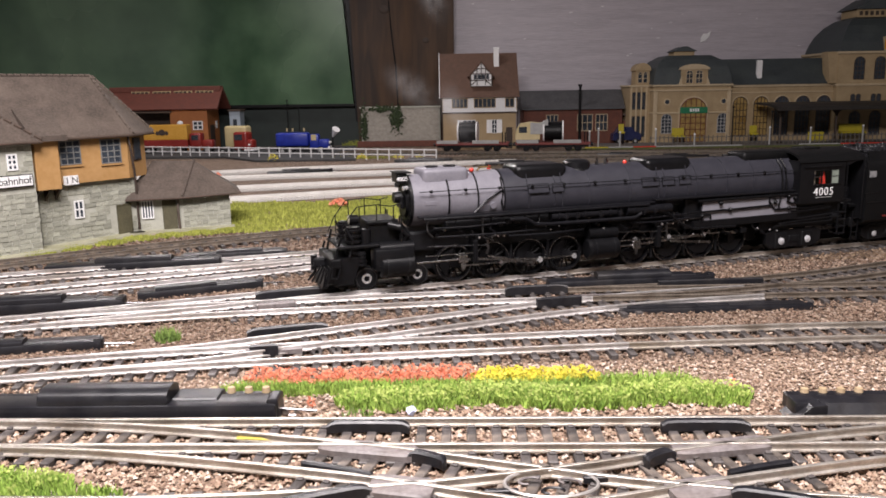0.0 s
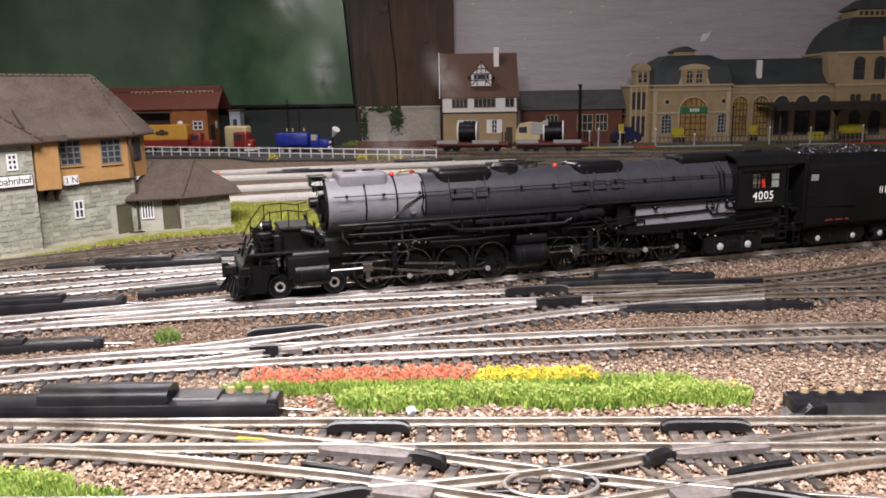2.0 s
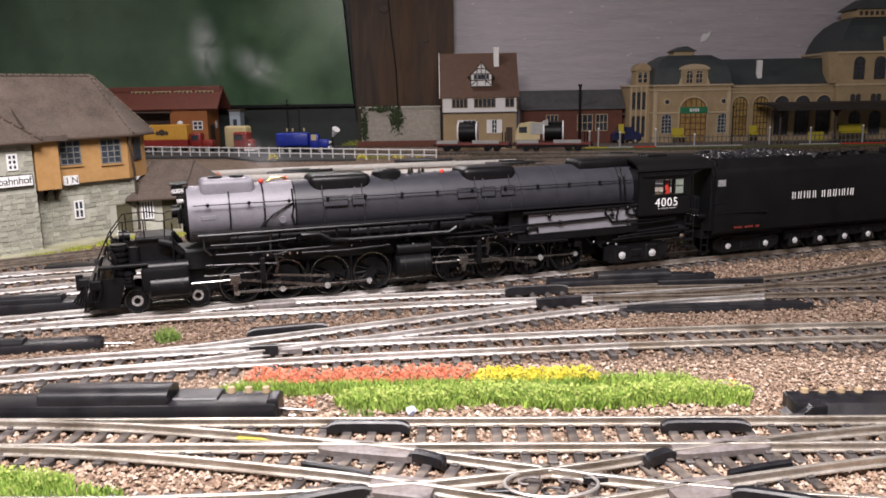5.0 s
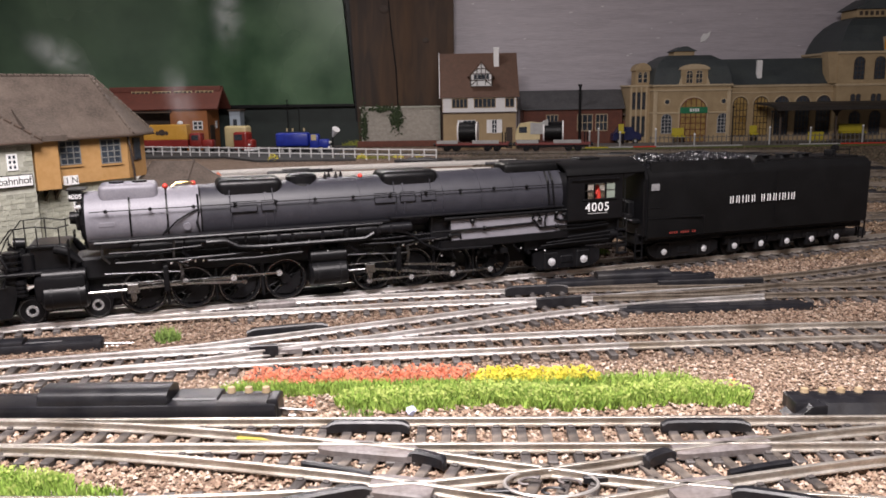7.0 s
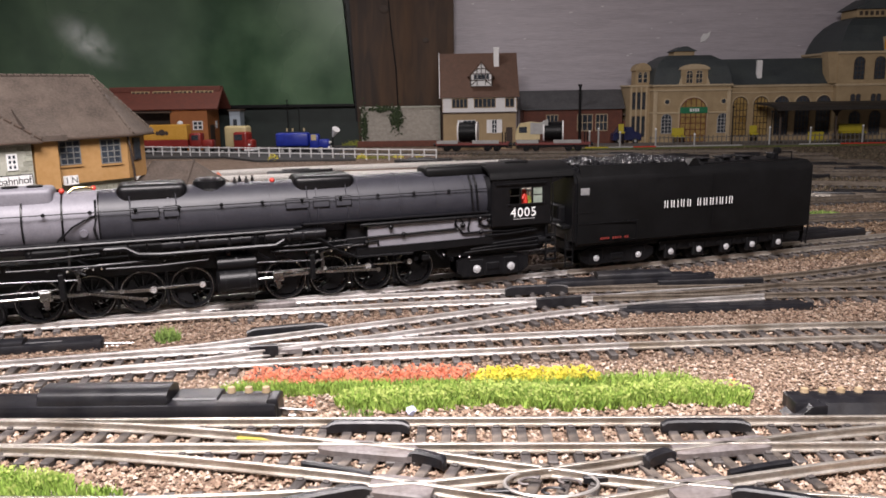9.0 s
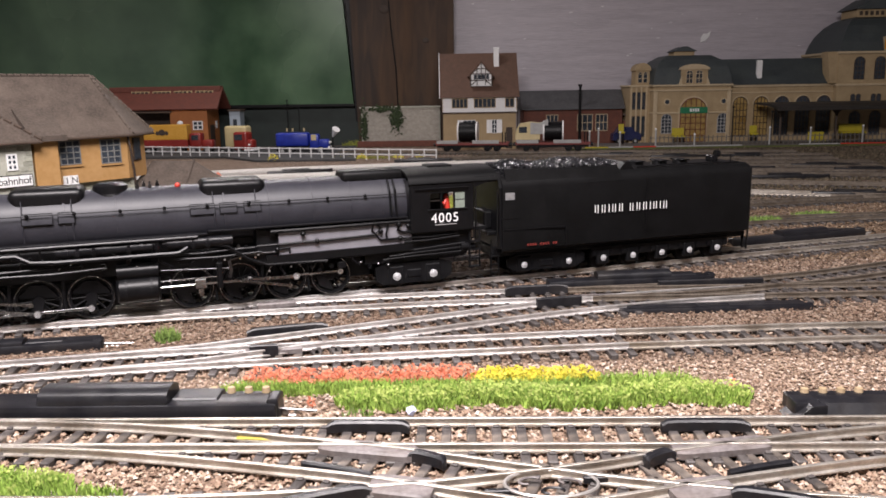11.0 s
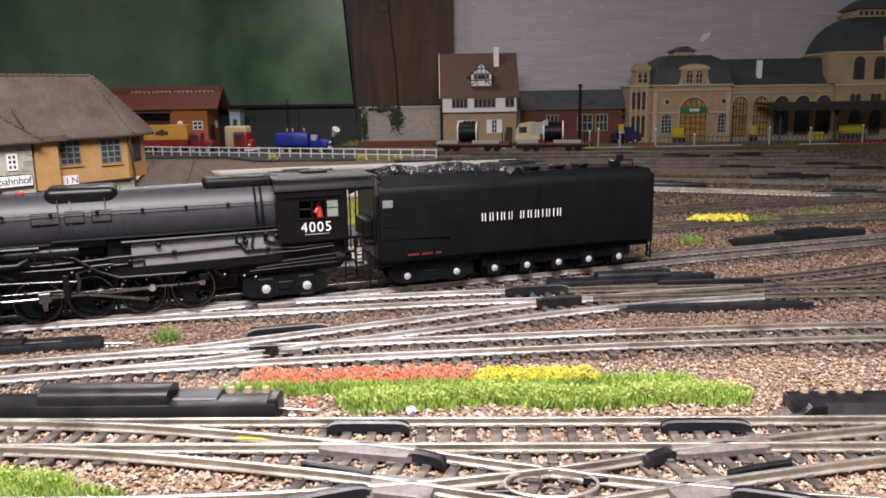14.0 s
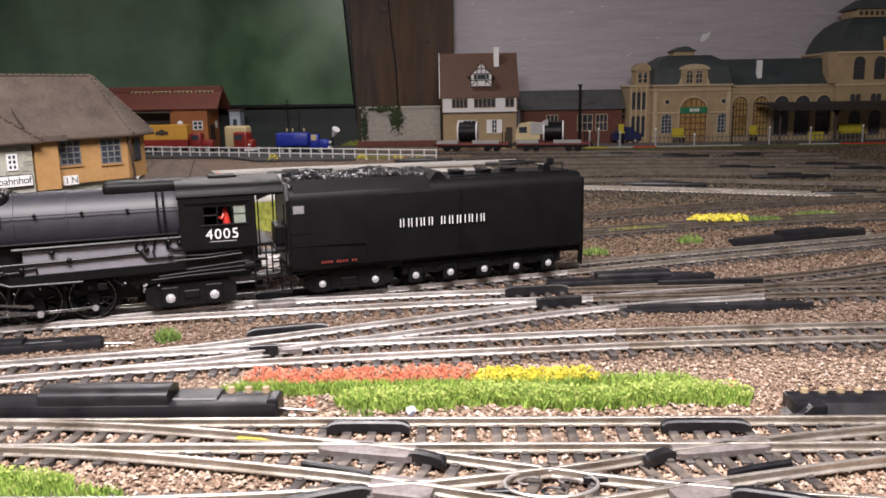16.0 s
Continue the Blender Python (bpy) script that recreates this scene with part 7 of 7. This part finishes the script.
M_GREY_FENCE = surface("grey_fence", (0.10, 0.09, 0.08), (0.16, 0.145, 0.13), 100, 0.7)
picket_fence()
tape = tagged(part("tape_scrap", prism(B(), [(0, 0), (9, 3), (16, 12), (18, 20), (10, 15), (5, 16), (1, 9)], "y", 0, 1.4), M_WHITE), "crumpled shiny white tape scrap stuck on the wall", "tape")
tape.matrix_basis = at_mm(470, 1464.2, 168)
rng_wall = random.Random(77)
for k in range(46):
    x, z, w = rng_wall.uniform(40, 820), rng_wall.uniform(60, 250), rng_wall.uniform(0.8, 3.4)
    fl = tagged(part("paint_fleck", box(B(), -w, w, 0, 0.5, -0.6, rng_wall.uniform(0.2, 0.9), 0.2, 1), M_WHITE), "small white paint fleck on the grey wall", "fleck", group="paint flecks")
    fl.matrix_basis = at_mm(x, 1465.6, z)

# road, platform, edging, posts and seats at the back
M_ROAD = surface("road_grey", (0.035, 0.036, 0.038), (0.07, 0.07, 0.072), 30, 0.8)
M_PLATFORM = surface("platform_grey", (0.09, 0.08, 0.075), (0.15, 0.135, 0.125), 40, 0.8)
M_MOSS = surface("moss_strip", (0.06, 0.075, 0.02), (0.12, 0.13, 0.04), 120, 0.9, 0, 0.5)
setting("road", prism(B(), [(-600, 1210), (-330, 1196), (-262, 1116), (-120, 1108), (-150, 1395), (-600, 1400)], "z", -4, -1.2), M_ROAD, "grey goods yard road", "road")
setting("platform", box(B(), 262, 900, 1242, 1335, -4, -0.6, 0.4, 1), M_PLATFORM, "dark grey station platform", "platform")
setting("verge", box(B(), 200, 900, 1226, 1241.6, -4, -1.4, 0.6, 1), M_MOSS, "mossy green strip along the platform", "verge")
for x0, x1, m, c in ((262, 300, M_GREY_PLASTIC, "white"), (300.5, 336, M_RED, "red"), (336.5, 470, M_GREY_PLASTIC, "white"), (560, 624, M_GREY_PLASTIC, "white"), (624.5, 900, M_RED, "red"), (225, 261, M_YELLOW, "yellow")):
    tagged(part("kerb_edging", box(B(), x0, x1, 1238.6, 1241.4, -3, 0.4, 0.3, 1), m), c + " painted kerb edging along the platform", "kerb", group="kerb edging")
tagged(part("wall_edging", box(B(), -146, 8, 1384, 1392, -4, 6, 0.5, 1), M_BRICK_RED), "low red brick edging before the retaining wall", "edging")
for x, z in ((281, 22), (337, 26), (398, 17), (516, 26), (580, 24), (662, 26), (720, 24), (247, 28), (233, 24)):
    b = thing("white_post", "slim pale grey post at the platform edge", "post", at_mm(x, 1247, 0), group="white posts")
    part("shaft", cyl(B(), (0, 0, -3), (0, 0, z), 1.5, 1.3, 10), M_GREY_PLASTIC, b)
    part("cap", ball(B(), (0, 0, z), 1.7, 8, 6), M_WHITE, b)
for x, y, z in ((458, 1250, 58), (520, 1252, 50), (-236, 1330, 66), (-272, 1420, 78)):
    p = thing("lamp_post", "thin black lamp post", "lamp post", at_mm(x, y, 0), group="lamp posts")
    part("shaft", cyl(B(), (0, 0, -4), (0, 0, z), 1.0, 0.7, 8), M_LOCO_DARK, p)
    part("lamp_head", ball(B(), (0, 0, z), 2.2, 10, 6, (1, 1, 0.7)), M_LOCO_DARK, p)
for x, w, z in ((380, 20, 24), (508, 12, 26), (605, 26, 14), (655, 42, 26), (292, 9, 32)):
    s = thing("yellow_seat", "yellow plastic platform bench", "bench", at_mm(x, 1305, 0), group="platform benches")
    part("back", box(B(), 0, w, 4, 6, z - 12, z, 0.6, 1), M_YELLOW, s)
    part("seat", box(B(), 0, w, -4, 5, z - 15, z - 12, 0.5, 1), M_YELLOW, s)
    for a in (2, w - 2):
        part("leg", box(B(), a - 0.7, a + 0.7, -3, 4, -1, z - 14.6), M_LOCO_DARK, s)
c = thing("dark_blue_car", "dark blue parked car beside the station", "car", at_mm(292, 1360, 0))
part("body", prism(B(), [(0, 3), (48, 3), (48, 14), (38, 17), (32, 25), (12, 25), (4, 15), (0, 13)], "y", -10, 10), surface("navy", (0.01, 0.015, 0.06), (0.02, 0.025, 0.09), 60, 0.3), c, "dark blue bodywork")
for x in (10, 38):
    wheel_pair(c, x, 4.5, 3)

# ---- grass, flowers and ballast ----
M_GRASS = surface("static_grass", (0.13, 0.235, 0.028), (0.34, 0.47, 0.09), 220, 0.75, 0, 0.2, island=0.35)
M_GRASS_DULL = surface("olive_grass", (0.20, 0.22, 0.03), (0.34, 0.36, 0.07), 60, 0.85, 0, 0.2, island=0.35)
M_ORANGE_FLOWER = surface("orange_flower", (0.74, 0.22, 0.12), (0.88, 0.38, 0.25), 200, 0.7, 0, 0, island=0.25)
M_YELLOW_FLOWER = surface("yellow_flower", (0.70, 0.60, 0.05), (0.86, 0.78, 0.14), 200, 0.7, 0, 0, island=0.25)


M_TUFT = surface("tuft_green", (0.09, 0.16, 0.03), (0.20, 0.29, 0.06), 220, 0.8, 0, 0.2, island=0.35)


def tufts(name, label, category, material, patches, seed, blade=(2.2, 4.8), width=0.34, leaf=False):
    """Many upright blades; patches are (x, y, rx, ry, count, height factor) ellipses."""
    rng = np.random.RandomState(seed)
    V, F = [], []
    for cx, cy, rx, ry, n, hf in patches:
        k = 0
        while k < n:
            u, v = rng.uniform(-1, 1, 2)
            if u * u + v * v > 1 + 0.35 * math.sin(7 * u + 3 * v):
                continue
            k += 1
            x, y = cx + u * rx, cy + v * ry
            hgt = rng.uniform(*blade) * hf * (1.15 - 0.55 * (u * u + v * v))
            a = rng.uniform(0, math.pi)
            dx, dy = math.cos(a) * width, math.sin(a) * width
            lx, ly = rng.normal(0, 0.35, 2) * hgt
            i = len(V)
            if leaf:
                s = rng.uniform(0.5, 1.0) * width * 2
                z = hgt
                V += [(x - dx * 2, y - dy * 2, z - 3.2), (x + dx * 2, y + dy * 2, z - 3.2), (x + dx + ly * 0.3, y + dy, z - 3 + s), (x - dx, y - dy, z - 3 + s * 1.2)]
                F.append((i, i + 1, i + 2, i + 3))
            else:
                V += [(x - dx, y - dy, -4), (x + dx, y + dy, -4), (x + lx * 0.6 + dx * 0.6, y + ly * 0.6, -3.4 + hgt * 0.6), (x + lx, y + ly, -3.4 + hgt)]
                F += [(i, i + 1, i + 2), (i, i + 2, i + 3)]
    me = bpy.data.meshes.new(name)
    me.from_pydata((np.array(V) * MM).tolist(), [], F)
    me.materials.append(material)
    return tagged(new(name, me), label, category, kind="stuff")


tufts("grass_strip", "bright green static grass strip between the tracks", "grass", M_GRASS,
      [(x, 228 - 0.02 * x + 2 * math.sin(x / 9), 10, 5.5, 950, 1.0) for x in range(-24, 92, 9)] + [(x, 240, 9, 3.5, 260, 0.9) for x in range(46, 76, 9)] + [(x, 238.5, 8, 3.6, 420, 0.85) for x in range(-64, 46, 8)], 11)
tufts("grass_tips", "pale yellow-green grass tips in the strip", "grass", surface("grass_tips", (0.36, 0.48, 0.09), (0.60, 0.68, 0.22), 220, 0.7, island=0.2),
      [(x, 228 - 0.02 * x + 2 * math.sin(x / 9), 10, 5.0, 110, 1.0) for x in range(-24, 92, 9)] + [(-112, 176.5, 20, 6, 260, 1.0)], 22, (2.2, 4.8), 0.3, True)
tufts("orange_flowers", "orange-red flowering tufts in the grass strip", "flowers", M_ORANGE_FLOWER, [(x, 242.0 + 0.8 * math.sin(x), 6, 2.2, 105 + 30 * math.sin(x * 0.7), 0.9 + 0.12 * math.sin(x * 1.3)) for x in range(-60, 8, 5)] + [(88, 229, 1, 1, 10, 1), (-40, 222, 1.2, 1, 14, 0.6)], 12, (1.6, 6.8), 0.36, True)
tufts("yellow_flowers", "yellow flowering tufts in the grass strip", "flowers", M_YELLOW_FLOWER, [(x, 241.0, 6, 2.6, 150, 1.0) for x in range(14, 46, 5)], 13, (1.6, 5.2), 0.34, True)
tufts("grass_corner", "green static grass at the near track edge", "grass", M_GRASS, [(-112, 176.5, 20, 7, 3000, 1.0), (-88, 172, 11, 4, 500, 0.8), (-140, 180, 16, 8, 900, 1)], 14)
tufts("grass_tuft", "small green grass tuft in the ballast", "grass", M_TUFT, [(-108, 295, 5, 3, 260, 1.2), (-26, 219, 5, 1.5, 40, 0.6)], 15)
tufts("meadow", "olive-green grass plot beside the annex", "grass", M_GRASS_DULL,
      [(-110, 610, 75, 75, 9000, 0.8), (-190, 640, 60, 60, 3500, 0.8), (-40, 640, 70, 75, 5000, 0.8), (40, 650, 50, 60, 2500, 0.7)], 16, (2, 4.2), 0.8)
tufts("verge_grass", "short olive grass along the house wall", "grass", M_GRASS_DULL, [(-285, 440, 16, 16, 900, 0.6), (-266, 455, 14, 13, 900, 0.6), (-249, 470, 12, 11, 800, 0.6), (-233, 487, 11, 10, 700, 0.6), (-217, 505, 11, 9, 700, 0.6), (-202, 519, 12, 8, 700, 0.6), (-184, 529, 12, 8, 700, 0.6), (-166, 537, 12, 8, 700, 0.6), (-148, 545, 12, 8, 700, 0.6), (-128, 551, 14, 9, 700, 0.7)], 17, (2, 4), 0.7)
tufts("meadow_flowers", "a few red and orange flowers in the grass plot", "flowers", M_ORANGE_FLOWER, [(-85, 640, 7, 5, 90, 1.4), (-255, 900, 4, 3, 20, 1)], 18, (3, 5), 0.8, True)
tufts("far_yellow_flowers", "yellow flowering tufts beside the siding", "flowers", M_YELLOW_FLOWER, [(178 + 7 * k, 541, 7, 5, 150, 1.0) for k in range(5)] + [(-12, 665, 7, 4, 80, 1.6), (-60, 1098, 8, 4, 50, 1.6), (-110, 1100, 8, 4, 60, 1.6), (-232, 1090, 7, 4, 60, 2.2), (-30, 1090, 8, 4, 50, 1.6)], 19, (2.4, 5.2), 0.5, True)
tufts("far_grass", "green grass tufts along the sidings", "grass", surface("siding_grass", (0.09, 0.15, 0.03), (0.19, 0.28, 0.06), 120, 0.8, 0, 0.2, island=0.35), [(206 + 8 * k, 546, 8, 5, 260, 0.9) for k in range(4)] + [(152, 476, 8, 4, 160, 1.0), (274, 571, 18, 6, 250, 0.7), (88, 446, 8, 5, 180, 0.8)], 20, (2.5, 5), 0.6)
tufts("olive_patches", "thin olive grass among the far tracks", "grass", M_GRASS_DULL, [(125, 522, 32, 8, 500, 0.7), (-75, 436, 14, 8, 360, 0.7), (-20, 452, 20, 8, 300, 0.6), (-150, 1410, 26, 12, 300, 3.0), (-120, 1150, 60, 14, 400, 1.0), (320, 1150, 160, 30, 500, 0.5)], 21, (2, 4), 0.7)
tagged(part("straw_stick", tube(B(), [(-57, 200.8, -1.9), (-50, 199.6, -1.7), (-46, 199.2, -1.9)], 0.55, 6), M_YELLOW), "small yellow straw stick lying on the sleepers", "stick")
tagged(part("paper_scrap", cyl(B(), (-10.6, 218.6, -2.6), (-9.4, 218.2, -1.4), 1.6, 1.1, 7), surface("pale_blue", (0.45, 0.5, 0.75), (0.6, 0.64, 0.85), 200, 0.6)), "small pale blue scrap on the ballast", "scrap")


def stone_material(name):
    m = bpy.data.materials.new(name)
    n, l = nodes_of(m)
    b = n["Principled BSDF"]
    g = n.new("ShaderNodeNewGeometry")
    r = n.new("ShaderNodeValToRGB")
    e = r.color_ramp.elements
    tones = ((0.14, 0.088, 0.06), (0.27, 0.175, 0.12), (0.39, 0.27, 0.19), (0.50, 0.37, 0.27), (0.60, 0.47, 0.37), (0.78, 0.68, 0.59))
    # Browner stones, also darkened in place of light fading to right and back.
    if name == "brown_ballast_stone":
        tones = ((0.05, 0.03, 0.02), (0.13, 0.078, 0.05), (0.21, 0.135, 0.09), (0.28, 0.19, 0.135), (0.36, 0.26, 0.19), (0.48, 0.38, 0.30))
    if name == "dimmed_siding_stone":
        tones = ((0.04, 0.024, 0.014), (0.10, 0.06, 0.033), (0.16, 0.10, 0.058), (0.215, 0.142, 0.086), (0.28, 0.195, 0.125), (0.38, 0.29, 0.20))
    if name == "dimmed_yard_stone":
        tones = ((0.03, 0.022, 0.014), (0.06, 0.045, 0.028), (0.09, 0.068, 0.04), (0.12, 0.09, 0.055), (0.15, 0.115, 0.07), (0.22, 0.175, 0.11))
    e[0].color, e[1].color = (*tones[0], 1), (*tones[-1], 1)
    for i, c in enumerate(tones[1:-1]):
        e.new((0.2, 0.45, 0.7, 0.88)[i]).color = (*c, 1)
    l.new(g.outputs["Random Per Island"], r.inputs["Fac"])
    t = n.new("ShaderNodeTexNoise")
    t.inputs["Scale"].default_value = 1500
    mix = n.new("ShaderNodeMix")
    mix.data_type, mix.blend_type = "RGBA", "MULTIPLY"
    mix.inputs[0].default_value = 0.5
    l.new(r.outputs["Color"], mix.inputs[6])
    l.new(t.outputs["Color"], mix.inputs[7])
    l.new(mix.outputs[2], b.inputs["Base Color"])
    b.inputs["Roughness"].default_value = 0.75
    return m


def ballast(name, x0, x1, y0, y1, density, r0, r1, seed, tone="ballast_stone"):
    """Loose angular stones over one stretch of the board."""
    rng = np.random.RandomState(seed)
    n = int((x1 - x0) * (y1 - y0) * density)
    c = np.stack([rng.uniform(x0, x1, n), rng.uniform(y0, y1, n), rng.uniform(-4.2, -3.2, n)], 1)
    r = rng.uniform(r0, r1, n)
    base = np.array([(1, 0, 0), (-1, 0, 0), (0, 1, 0), (0, -1, 0), (0, 0, 1), (0, 0, -1)], float)
    v = base[None] * rng.uniform(0.6, 1.3, (n, 6, 1)) + rng.uniform(-0.3, 0.3, (n, 6, 3))
    v *= np.array((1, 1, 0.75))
    a = rng.uniform(0, math.tau, n)
    x = v[:, :, 0] * np.cos(a)[:, None] - v[:, :, 1] * np.sin(a)[:, None]
    y = v[:, :, 0] * np.sin(a)[:, None] + v[:, :, 1] * np.cos(a)[:, None]
    v = np.stack([x, y, v[:, :, 2]], 2) * r[:, None, None] + c[:, None]
    f = np.array([(0, 2, 4), (2, 1, 4), (1, 3, 4), (3, 0, 4), (2, 0, 5), (1, 2, 5), (3, 1, 5), (0, 3, 5)])
    faces = (f[None] + 6 * np.arange(n)[:, None, None]).reshape(-1, 3)
    me = bpy.data.meshes.new(name)
    me.from_pydata((v.reshape(-1, 3) * MM).tolist(), [], faces.tolist())
    me.materials.append(bpy.data.materials.get(tone) or stone_material(tone))
    return tagged(new(name, me), "loose brown, tan and pale ballast stones", "gravel", kind="stuff")


ballast("ballast_near", -175, 190, 150, 222, 0.9, 0.4, 0.95, 31)
ballast("ballast_verge", -190, 200, 222, 262, 1.1, 0.32, 0.72, 34)
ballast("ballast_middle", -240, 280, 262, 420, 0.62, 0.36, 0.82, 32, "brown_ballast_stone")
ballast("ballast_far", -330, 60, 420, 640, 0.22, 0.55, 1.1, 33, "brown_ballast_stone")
ballast("ballast_siding", 60, 420, 420, 640, 0.26, 0.55, 1.1, 36, "dimmed_siding_stone")
ballast("ballast_yard", 40, 640, 640, 1225, 0.08, 1.0, 2.0, 35, "dimmed_yard_stone")
motions()
